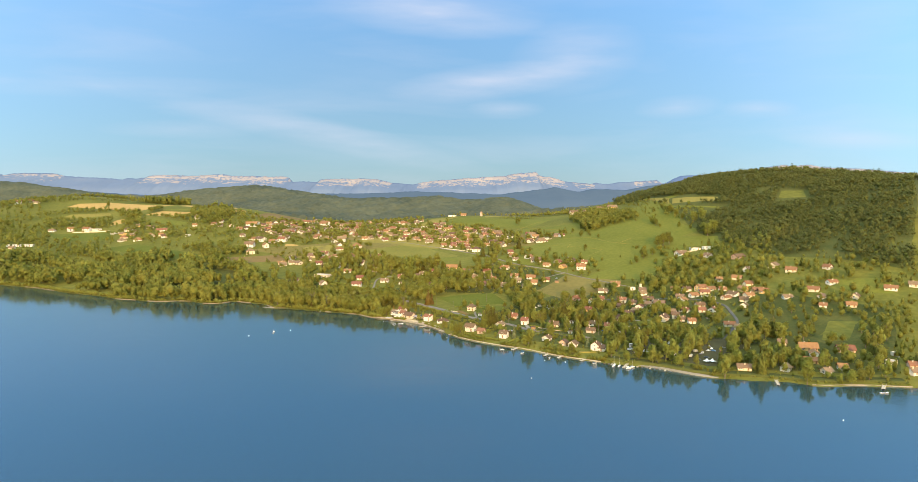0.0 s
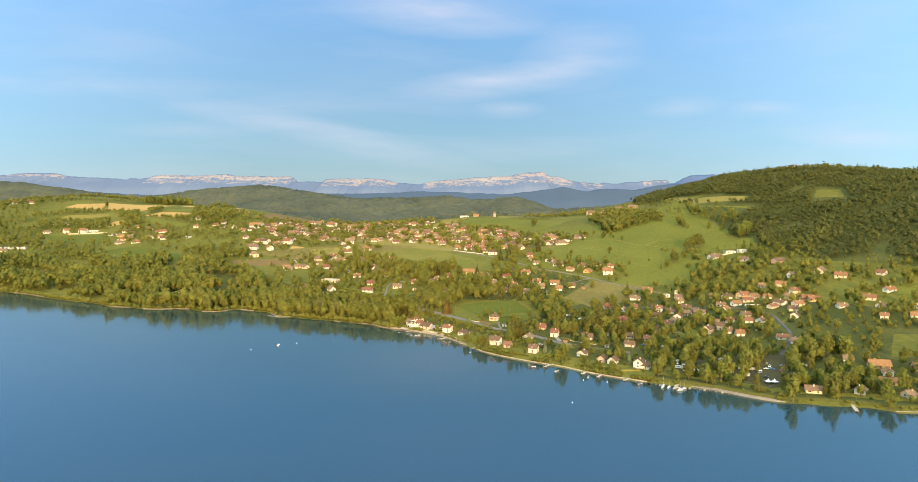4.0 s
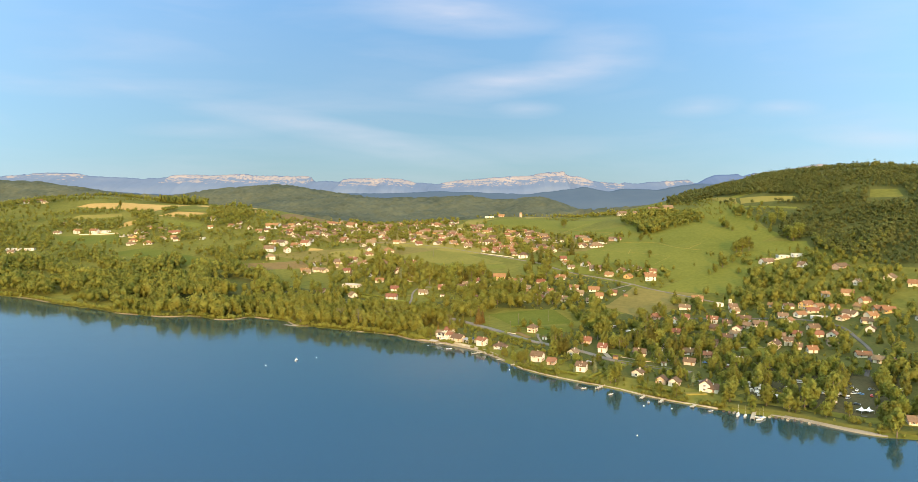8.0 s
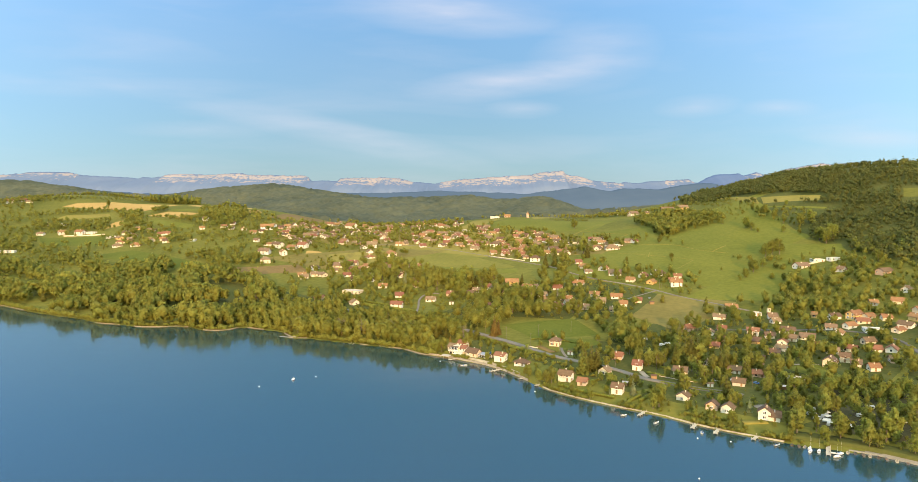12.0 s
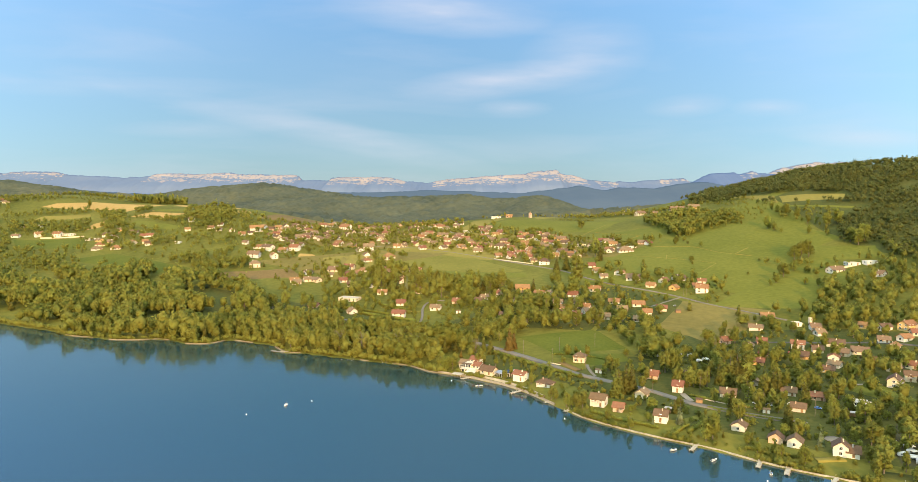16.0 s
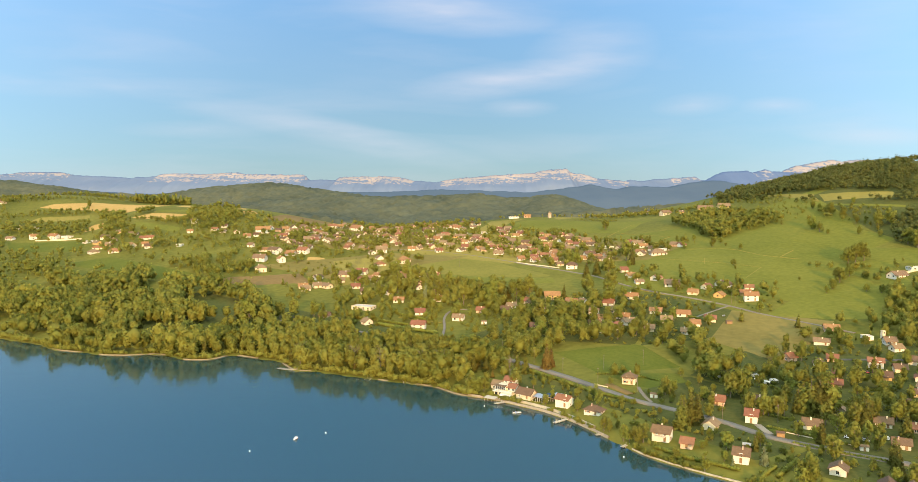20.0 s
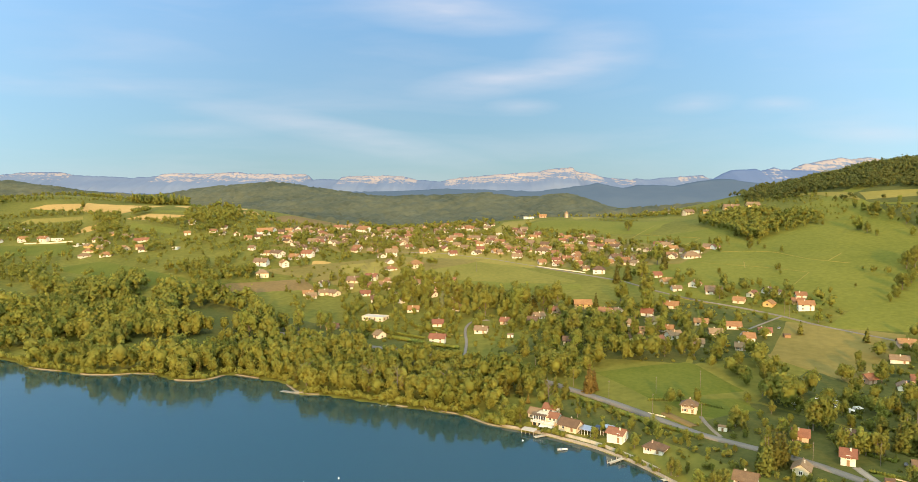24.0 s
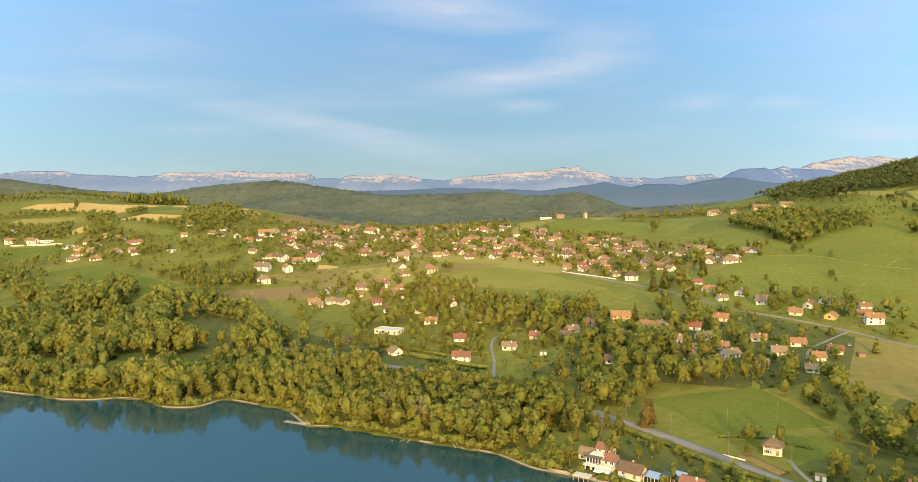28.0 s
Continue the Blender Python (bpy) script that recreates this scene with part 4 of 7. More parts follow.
HAMLETS["east shore"] = [(234, 488, 11.8, -12, 2), (223, 459, 9.4, -15, 2), (232, 475, 7.3, 70, 0), (256, 482, 11.0, -10, 13), (222, 438, 5.4, 16, 30), (200, 444, 5.4, 50, 30), (176, 447, 8.6, -14, 31, 1), (235, 445, 5.4, -10, 1), (283, 470, 5.4, -61, 40), (272, 435, 5.4, 19, 30), (270, 454, 5.4, -55, 41), (280, 448, 5.7, -9, 13)]
HAMLETS["east slope"] = [(352, 597, 9.8, -30, 0), (320, 591, 7.5, 47, 31), (308, 574, 7.3, -21, 1), (320, 629, 8.8, 13, 0), (300, 620, 9.5, -40, 1), (334, 665, 7.6, -64, 0), (307, 678, 9.5, -39, 1), (275, 613, 7.8, 3, 30), (298, 601, 5.4, 28, 31), (289, 580, 5.4, -30, 0), (371, 598, 6.9, -35, 31), (277, 707, 6.3, 47, 30)]
HAMLETS["lake shore"] = [(-41, 624, 9.0, -38, 21, 1), (-24, 609, 7.2, -38, 10, 2), (-12, 595, 8.2, -38, 20, 11), (12, 634, 6.8, -22, 21, 12), (10, 560, 7.5, -30, 20, 2), (18, 552, 4.8, -25, 13, 1), (33, 570, 6.9, 60, 31, 1)]
HAMLETS["roadside houses"] = [(46, 601, 6.1, -25, 13, 1), (53, 578, 5.1, -25, 10, 2), (66, 600, 6.1, -25, 22, 1), (34, 537, 5.8, -25, 20, 2), (75, 569, 7.7, -25, 21, 1), (95, 589, 6.0, 65, 30, 1), (106, 572, 6.8, -25, 20, 1), (117, 565, 6.7, -20, 13, 1), (100, 548, 6.4, -25, 24, 1), (126, 590, 6.7, -20, 23, 1), (64, 524, 5.6, 58, 20, 1), (74, 510, 4.6, 62, 23, 1), (80, 506, 5.7, 60, 20, 1), (94, 497, 6.3, 65, 20, 2), (98, 495, 4.6, -25, 20, 1), (132, 555, 6.8, -25, 40, 1)]
HAMLETS["slope foot houses"] = [(134, 551, 5.2, -25, 40, 1), (163, 581, 9.6, 55, 21, 2), (175, 588, 5.5, -25, 21, 2), (146, 653, 7.7, -25, 10, 2), (140, 635, 8.4, -25, 22, 1), (156, 629, 7.8, 60, 10, 1), (142, 608, 7.6, -25, 22, 1), (175, 637, 9.4, -25, 31, 1), (171, 620, 7.8, -20, 10, 1), (169, 654, 10.3, -25, 20, 1), (112, 626, 6.1, -25, 12, 1), (121, 642, 4.9, -25, 12, 1), (119, 659, 5.6, 65, 30, 1), (130, 667, 5.7, -25, 13, 1), (198, 654, 6.8, -25, 30, 1)]

HAMLETS["west hamlet"] = [(-634, 1043, 6.5, 10, 40, 1), (-625, 1045, 6.5, 6, 40, 1), (-616, 1046, 6.5, 8, 40, 1), (-607, 1047, 6.0, 4, 40, 1), (-618, 1021, 6.0, 12, 31, 1), (-637, 1158, 8.5, -8, 30), (-662, 1216, 8.0, 12, 0), (-640, 1219, 7.0, -14, 40), (-813, 1368, 9.0, 10, 0), (-775, 1360, 8.0, -20, 31), (-795, 1378, 7.5, 25, 10)]

# ---- house builder ----
WINDOW_MESHES = {}


def window_meshes(w, h):
    key = (w, h)
    if key not in WINDOW_MESHES:
        frame_g, t = Geo(), 0.09
        for x0, x1, z0, z1 in ((-w / 2 - t, w / 2 + t, -t, 0), (-w / 2 - t, w / 2 + t, h, h + t), (-w / 2 - t, -w / 2, 0, h), (w / 2, w / 2 + t, 0, h), (-0.03, 0.03, 0, h)):
            frame_g.box(x0, x1, -0.07, 0.05, z0, z1)
        pane = Geo().box(-w / 2, w / 2, -0.03, 0.03, 0, h)
        shut = Geo().box(0, w * 0.5, -0.06, 0.0, -0.02, h + 0.02).box(0.06, w * 0.5 - 0.06, -0.085, -0.06, 0.12, h * 0.45).box(0.06, w * 0.5 - 0.06, -0.085, -0.06, h * 0.55, h - 0.12)
        plain = Geo().box(-w / 2, w / 2, -0.06, 0.05, 0, h)
        WINDOW_MESHES[key] = (frame_g.mesh("window_frame", M_WHITE), pane.mesh("pane", M_GLASS), shut.mesh("shutter", M_SHUTTER), plain.mesh("window", M_GLASS))
    return WINDOW_MESHES[key]


DOOR_ME = Geo().box(-0.5, 0.5, -0.07, 0.05, 0, 2.1).box(-0.38, 0.38, -0.10, -0.07, 0.2, 0.95).box(-0.38, 0.38, -0.10, -0.07, 1.1, 1.95).mesh("door", M_WOOD)
GARAGE_ME = Geo().box(-1.25, 1.25, -0.07, 0.05, 0, 2.15).box(-1.15, 1.15, -0.09, -0.07, 0.15, 0.6).box(-1.15, 1.15, -0.09, -0.07, 0.75, 1.2).box(-1.15, 1.15, -0.09, -0.07, 1.35, 2.0).mesh("garage_door", M_WHITE)
CHIMNEY_MES = [Geo().box(-a, a, -0.2, 0.2, -1.2, b).box(-a - 0.06, a + 0.06, -0.26, 0.26, b, b + 0.08).mesh("chimney", m_) for a, b, m_ in ((0.25, 0.5, WALLS[4]), (0.22, 0.65, WALLS[3]), (0.3, 0.55, WALLS[1]))]
ROOF_WORD = ("orange tiled", "red tiled", "brown tiled", "weathered tiled", "flat grey")
WALL_WORD = ("white rendered", "cream rendered", "ochre rendered", "pinkish rendered", "grey rendered")
HOUSES = []


def house(x, y, length, turn, look_code, near, rng, where, floors=0):
    roof_i, wall_i = look_code // 10, look_code % 10
    flat = roof_i == 4
    length *= 1.16 if y > 880 else 1.03 if y > 715 else 0.94
    width = min(max(length * rng.uniform(0.60, 0.80), 6.2 if y > 715 else 5.4), 9.8)
    storeys = 1 if length < 9.2 else rng.choice((1, 1, 1, 2, 2))
    storeys = 1 if flat and length > 10.4 else storeys
    storeys = floors % 10 or storeys
    wall_h = (2.35 if storeys == 1 else 4.0 if y > 715 else 3.7) + rng.uniform(-0.2, 0.3)
    hip = floors > 10 or not flat and length > 10 and rng.random() < 0.33
    pitch = rng.uniform(0.34, 0.46)
    l, w = length / 2, width / 2
    ca, sa = math.cos(radians(turn)), math.sin(radians(turn))
    corners = [land1(x + sx * l * ca - sy * w * sa, y + sx * l * sa + sy * w * ca) for sx in (-1, 1) for sy in (-1, 1)]
    base = 0.4 * max(corners) + 0.6 * min(corners) - 0.15
    size_word = "low" if storeys == 1 else "two-storey"
    roof_word = ROOF_WORD[roof_i] + (" hipped roof" if hip else " roof")
    small = storeys == 1 and length < 8.8
    top = thing("cottage" if small else "house", pose(x, y, base, 0, 0, turn), f"{size_word} {WALL_WORD[wall_i]} house, {roof_word}, {where}", "house", "cottages round the lake" if small else "houses round the lake")
    HOUSES.append((x, y, length))
    # walls with gables
    g = Geo()
    rise = w * 2 * pitch * 0.9
    if flat or hip:
        g.box(-l, l, -w, w, -3.5, wall_h)
        if flat:
            for a in ((-l - 0.12, l + 0.12, -w - 0.12, -w + 0.15), (-l - 0.12, l + 0.12, w - 0.15, w + 0.12), (-l - 0.12, -l + 0.15, -w + 0.15, w - 0.15), (l - 0.15, l + 0.12, -w + 0.15, w - 0.15)):
                g.box(*a, wall_h, wall_h + 0.35)
    else:
        g.add([(-l, -w, -3.5), (l, -w, -3.5), (l, w, -3.5), (-l, w, -3.5), (-l, -w, wall_h), (l, -w, wall_h), (l, w, wall_h), (-l, w, wall_h), (-l, 0, wall_h + rise - 0.05), (l, 0, wall_h + rise - 0.05)],
              [(0, 1, 5, 4), (1, 2, 6, 9, 5), (2, 3, 7, 6), (3, 0, 4, 8, 7), (0, 3, 2, 1), (4, 5, 9, 8), (6, 7, 8, 9)])
    part("wall", g.mesh("wall", WALLS[wall_i]), top)
    # roof
    o, g = 0.7, Geo()
    zr, ze = wall_h + rise, wall_h - o * pitch * 1.8 * 0.5
    if flat:
        g.box(-l + 0.15, l - 0.15, -w + 0.15, w - 0.15, wall_h - 0.1, wall_h + 0.12)
    elif hip:
        q = max(l - w * 0.95, 0.6)
        e = [(-l - o, -w - o, ze), (l + o, -w - o, ze), (l + o, w + o, ze), (-l - o, w + o, ze)]
        r = [(-q, 0, zr), (q, 0, zr)]
        g.slab([e[0], e[1], r[1], r[0]], 0.2).slab([e[2], e[3], r[0], r[1]], 0.2).slab([e[1], e[2], r[1]], 0.2).slab([e[3], e[0], r[0]], 0.2)
    else:
        g.slab([(-l - o, -w - o, ze), (l + o, -w - o, ze), (l + o, 0, zr), (-l - o, 0, zr)], 0.2)
        g.slab([(l + o, w + o, ze), (-l - o, w + o, ze), (-l - o, 0, zr), (l + o, 0, zr)], 0.2)
        g.box(-l - o, l + o, -0.14, 0.14, zr - 0.12, zr + 0.07)
    roof = part("roof", g.mesh("roof", ROOFS[roof_i]), top, roof_word)
    if not flat and rng.random() < 0.85:
        part("chimney", rng.choice(CHIMNEY_MES), roof, "", pose(rng.uniform(-0.5, 0.5) * l, 0.8 * rng.choice((-1, 1)), zr - 0.15))
    # openings: front faces -y, then the gable ends and the back
    fr, pa, sh, plain = window_meshes(1.1, 1.15)
    sides = [(length, (0, -w), 0), (width, (l, 0), 90), (width, (-l, 0), -90)] + ([(length, (0, w), 180)] if near else [])
    for si, (span, (cx, cy), face) in enumerate(sides):
        n = max(1, int(span / (3.0 if near else 3.6)))
        for s in range(storeys):
            for i in range(n):
                u = (i + 0.5) / n * span - span / 2
                m = pose(cx, cy, 0, 0, 0, face) @ pose(u, 0, 0.8 + s * 2.05)
                if s == 0 and si == 0 and i == n // 2:
                    part("door", DOOR_ME, top, "", pose(cx, cy, 0, 0, 0, face) @ pose(u, 0, 0.3))
                    continue
                if near and s == 0 and si == 1 and i == 0 and span > 7:
                    part("garage_door", GARAGE_ME, top, "", pose(cx, cy, 0, 0, 0, face) @ pose(u, 0, 0.3))
                    continue
                if not near and si == 3 or rng.random() < 0.12:
                    continue
                if near:
                    win = part("window", fr, top, "", m)
                    part("pane", pa, win)
                    if si < 2 and rng.random() < 0.6:
                        part("shutter", sh, win, "", pose(0.66, 0, 0))
                        part("shutter", sh, win, "", pose(-1.21, 0, 0))
                else:
                    part("window", plain, top, "", m)
    if near and storeys == 2 and not flat and rng.random() < 0.55:
        bw = min(length * 0.6, 6)
        g = Geo().box(-bw / 2, bw / 2, -w - 1.3, -w - 0.02, 2.32, 2.5)
        bal = part("balcony", g.mesh("balcony", M_CONCRETE), top)
        g = Geo().box(-bw / 2, bw / 2, -w - 1.3, -w - 1.24, 3.3, 3.4).box(-bw / 2, -bw / 2 + 0.06, -w - 1.3, -w - 0.02, 3.3, 3.4).box(bw / 2 - 0.06, bw / 2, -w - 1.3, -w - 0.02, 3.3, 3.4)
        for i in range(int(bw / 0.35) + 1):
            g.box(-bw / 2 + i * 0.35, -bw / 2 + i * 0.35 + 0.05, -w - 1.29, -w - 1.25, 2.5, 3.3)
        part("railing", g.mesh("railing", M_WOOD), bal, "slatted wooden railing")
    return top


WHERE = {"left hamlet": "beside the plateau fields", "lake shore": "on the lake shore", "roadside houses": "by the lakeside road", "lake front": "by the lakeside road", "near shore houses": "on the lake shore", "east shore": "among shore trees", "grove houses": "among garden trees", "meadow edge": "beside the meadow", "village centre": "in the village"}
hrng = random.Random(11)
for hamlet, rows in HAMLETS.items():
    for x, y, length, turn, code, *floors in rows:
        house(x, y, length, turn, code, y - 0.4 * x < 700 and y < 830, hrng, WHERE.get(hamlet, "on the sunlit slope"), *floors)

# smaller houses standing close together between them
VILLAGE_INFILL = {"in the village": (92, [(-306, 1063), (-277, 1187), (-100, 1250), (28, 1150), (60, 1100), (150, 1010), (100, 960), (-8, 972), (-63, 1036), (-161, 1068)]),
                  "below the village road": (16, [(-230, 900), (-150, 870), (-80, 880), (-110, 960), (-200, 960)]),
                  "among the hillside gardens": (14, [(-60, 760), (60, 720), (100, 760), (40, 820), (-40, 830)]),
                  "above the campsite": (16, [(140, 600), (230, 580), (260, 640), (200, 690), (140, 670)])}


def within(poly, x, y):
    hit = False
    for (x0, y0), (x1, y1) in zip(poly, poly[1:] + poly[:1]):
        if (y0 > y) != (y1 > y) and x < (x1 - x0) * (y - y0) / (y1 - y0) + x0:
            hit = not hit
    return hit


ROAD_POINTS = np.concatenate([smooth_line(r_, 4.0) for r_ in (ROAD_LAKE, ROAD_UP, ROAD_CAMP, ROAD_LANE, ROAD_YARD)])
FIELD_OUTLINES = [np.asarray(c).tolist() for c in PATCHES]
for where, (count, poly) in VILLAGE_INFILL.items():
    xs, ys = [p[0] for p in poly], [p[1] for p in poly]
    made = 0
    for _ in range(2500):
        if made == count:
            break
        x, y = hrng.uniform(min(xs), max(xs)), hrng.uniform(min(ys), max(ys))
        if within(poly, x, y) and np.min(np.hypot(ROAD_POINTS[:, 0] - x, ROAD_POINTS[:, 1] - y)) > 7 and not any(within(c, x, y) for c in FIELD_OUTLINES) and all(math.hypot(x - h[0], y - h[1]) > 5.5 + h[2] * 0.5 for h in HOUSES):
            house(x, y, hrng.uniform(5.6, 8.4), hrng.choice((-40, -25, -10, 15, 50)) + hrng.uniform(-6, 6), hrng.choice((0, 10, 20, 30, 30, 1, 11, 21, 31)), False, hrng, where)
            made += 1

# ---- woods: spacing, least and greatest height, outline ----
WOODS = {}
WOODS["far left wood"] = (9.2, 11, 18, [(-515, 826), (-421, 774), (-318, 721), (-276, 717), (-199, 687), (-215, 787), (-237, 844), (-314, 872), (-434, 938), (-518, 955), (-607, 977)])
WOODS["left wood"] = (9.0, 11, 18, [(-387, 803), (-479, 944), (-422, 945), (-365, 955), (-307, 904), (-239, 865), (-230, 826), (-232, 769), (-277, 800), (-328, 794)])
WOODS["middle belt"] = (9.5, 7, 12, [(-386, 1001), (-356, 1032), (-302, 1013), (-277, 965), (-305, 934), (-360, 955)])
WOODS["pasture trees"] = (14, 5, 11, [(-485, 954), (-535, 1030), (-385, 1000), (-319, 935), (-307, 904), (-418, 936)])
WOODS["tall grove"] = (9.5, 11, 16, [(-147, 908), (-121, 918), (-63, 866), (-25, 852), (-15, 820), (-46, 807), (-67, 802), (-91, 832), (-134, 853)])
WOODS["meadow belt"] = (8.2, 9, 15, [(-29, 743), (-16, 779), (22, 775), (11, 717), (48, 720), (74, 710), (71, 652), (46, 627), (45, 654), (37, 685), (4, 693), (-16, 719)])
WOODS["hill grove"] = (7.5, 10, 14, [(174, 1180), (214, 1185), (248, 1063), (249, 1020), (219, 1013), (184, 1002), (170, 1001), (174, 1110)])
WOODS["upper hedges"] = (11, 7, 11, [(-420, 1197), (-381, 1266), (-332, 1244), (-322, 1181), (-387, 1129)])
WOODS["hamlet trees"] = (13, 6, 11, [(-410, 1042), (-428, 1108), (-386, 1110), (-313, 1086), (-302, 1032), (-361, 1044)])
WOODS["village trees"] = (11.5, 4, 10, [(-306, 1063), (-277, 1187), (-179, 1400), (-41, 1209), (28, 1042), (-8, 972), (-63, 1036), (-161, 1068), (-234, 989)])
WOODS["meadow line"] = (9, 5, 8, [(-158, 1032), (-127, 1038), (-54, 999), (-56, 975), (-125, 1002)])
WOODS["camp trees"] = (6.6, 7, 12, [(95, 476), (110, 528), (161, 569), (179, 530), (225, 536), (169, 438), (154, 439), (140, 454), (113, 470)])
WOODS["lower village trees"] = (10, 4.5, 11.5, [(55, 528), (77, 645), (132, 711), (181, 652), (277, 643), (236, 556), (161, 569), (112, 528)])
WOODS["slope wood"] = (13, 7, 13, [(187, 798), (226, 835), (233, 791), (284, 766), (250, 702), (208, 687), (186, 701)])
WOODS["paddock trees"] = (10, 8, 14, [(167, 757), (216, 783), (239, 719), (212, 669), (184, 684)])
WOODS["east shore trees"] = (9.5, 4, 8.5, [(161, 503), (238, 542), (325, 522), (266, 424), (228, 424), (194, 432), (148, 441)])
WOODS["east slope trees"] = (12, 4, 9, [(238, 542), (251, 606), (283, 573), (357, 575), (325, 522)])
WOODS["hill forest"] = (6.6, 7.5, 10.2, [(282, 1092), (327, 1069), (385, 1092), (497, 1083), (527, 1018), (601, 981), (384, 620), (366, 659), (360, 701), (316, 726), (298, 805), (285, 884), (311, 943), (361, 956)])
WOODS["upper slope forest"] = (7.0, 6, 9.5, [(271, 1209), (334, 1247), (427, 1299), (509, 1255), (365, 1005), (334, 1076), (302, 1117)])
WOODS["meadow hedge"] = (4, 3, 4.5, [(-5, 1170), (52, 1173), (127, 1217), (133, 1242), (56, 1193), (-4, 1184)])
WOODS["fence hedge"] = (4.5, 3, 4, [(36, 1235), (126, 1271), (133, 1298), (39, 1253)])
WOODS["shaded corner"] = (7.2, 8, 14, [(23, 627), (45, 656), (82, 667), (50, 612), (23, 612)])
WOODS["garden grove"] = (9.5, 7, 12, [(-66, 811), (-18, 803), (31, 805), (18, 759), (-27, 754), (-60, 764)])
WOODS["pasture hedge"] = (8, 5, 9, [(223, 847), (260, 892), (251, 848), (234, 832)])
WOODS["plateau hedge"] = (7.5, 6, 10, [(-707, 1260), (-672, 1282), (-603, 1290), (-554, 1282), (-572, 1319), (-631, 1328), (-685, 1305), (-722, 1284)])
WOODS["plateau trees"] = (8.5, 7, 12, [(-660, 1186), (-614, 1183), (-562, 1183), (-574, 1234), (-649, 1243), (-682, 1221)])
WOODS["dark hedge"] = (8, 8, 13, [(-530, 1174), (-493, 1153), (-557, 1296), (-585, 1279)])
WOODS["field clump"] = (8, 9, 13, [(-526, 1257), (-493, 1257), (-516, 1310), (-545, 1311)])
WOODS["lower hedge"] = (8, 6, 9, [(-510, 1204), (-432, 1169), (-444, 1199), (-528, 1243)])
WOODS["dark copse"] = (8.5, 7, 13, [(-431, 1172), (-407, 1189), (-363, 1124), (-373, 1257), (-420, 1300), (-462, 1285)])
WOODS["knoll firs"] = (6.5, 15, 21, [(-606, 1432), (-548, 1408), (-520, 1435), (-535, 1470), (-600, 1475)])
WOODS["plateau line"] = (8.5, 4, 8, [(-760, 1385), (-702, 1403), (-600, 1422), (-610, 1450), (-740, 1425)])
WOODS["left knoll wood"] = (9, 5, 10, [(-766, 1353), (-724, 1371), (-718, 1407), (-860, 1450), (-950, 1400), (-850, 1330)])
WOODS["plateau edge wood"] = (11, 5, 9, [(-950, 1480), (-700, 1480), (-560, 1490), (-480, 1520), (-520, 1600), (-950, 1600)])
WOODS["west plateau trees"] = (10, 6, 11, [(-900, 1240), (-720, 1200), (-690, 1140), (-650, 1100), (-620, 1010), (-800, 1060)])
WOODS["west field trees"] = (13, 5, 10, [(-900, 1400), (-748, 1330), (-690, 1252), (-730, 1171), (-860, 1220)])
WOODS["west hamlet trees"] = (10, 5, 11, [(-723, 1160), (-673, 1192), (-616, 1138), (-590, 1060), (-651, 1035)])
WOODS["west slope trees"] = (11, 6, 12, [(-640, 1015), (-602, 987), (-527, 1026), (-470, 960), (-522, 859), (-640, 900)])
WOODS["east garden trees"] = (11.5, 4, 8, [(270, 720), (420, 700), (430, 560), (340, 500), (262, 560)])
WOODS["crest trees"] = (8, 5, 9, [(40, 1335), (130, 1330), (190, 1345), (262, 1290), (270, 1320), (200, 1400), (120, 1390), (40, 1375)])
WOODS["upper hill forest"] = (7.5, 7, 11, [(262, 1262), (305, 1180), (318, 1105), (362, 1020), (400, 1010), (420, 1180), (400, 1330), (300, 1400)])
WOODS["corner wood"] = (7.5, 9, 14, [(-49, 726), (-12, 720), (-13, 703), (-28, 682), (-34, 662), (-45, 677)])
WOODS["hill hedge"] = (9, 5, 8, [(291, 1063), (328, 994), (315, 929), (275, 912), (275, 1000)])
WOODS["slope belt"] = (13, 4, 8, [(207, 878), (230, 820), (218, 739), (190, 808)])
WOODS["slope belt below"] = (13, 4, 8, [(198, 760), (266, 764), (246, 693), (193, 720)])
WOODS["slope clump"] = (5, 6, 9, [(255, 918), (270, 910), (250, 848), (233, 850)])
WOODS["east belt"] = (8, 5, 9, [(287, 870), (357, 811), (286, 684), (266, 716), (261, 797)])
WOODS["white house trees"] = (14, 4, 8, [(187, 794), (236, 862), (264, 769), (215, 684), (182, 722)])
WOODS["upper east trees"] = (11, 4, 9, [(313, 694), (398, 640), (367, 589), (303, 626)])
WOODS["lower east trees"] = (12, 4, 8, [(258, 567), (359, 574), (313, 500), (237, 485)])
WOODS["orchard belt"] = (8.5, 3, 7, [(248, 720), (307, 678), (285, 629), (234, 663)])
WOODS["meadow bushes"] = (9, 3, 6, [(228, 1252), (287, 1237), (299, 1080), (258, 981), (270, 1233)])
WOODS["hamlet hedges"] = (9, 3, 7, [(-387, 1168), (-259, 1232), (-239, 1133), (-348, 1064)])
WOODS["shore wood"] = (6.4, 9, 14, [(-350, 735), (-317, 720), (-281, 715), (-244, 705), (-222, 715), (-172, 680), (-111, 658), (-76, 634), (-62, 630), (-48, 652), (-46, 690), (-105, 727), (-150, 750), (-224, 795), (-290, 810), (-350, 800)])
WOODS["camp edge trees"] = (6.4, 7, 13, [(163, 442), (206, 437), (222, 470), (190, 504), (182, 500), (176, 470)])
WOODS["camp lane trees"] = (6.4, 7, 12, [(132, 505), (160, 510), (176, 528), (150, 545), (120, 525)])
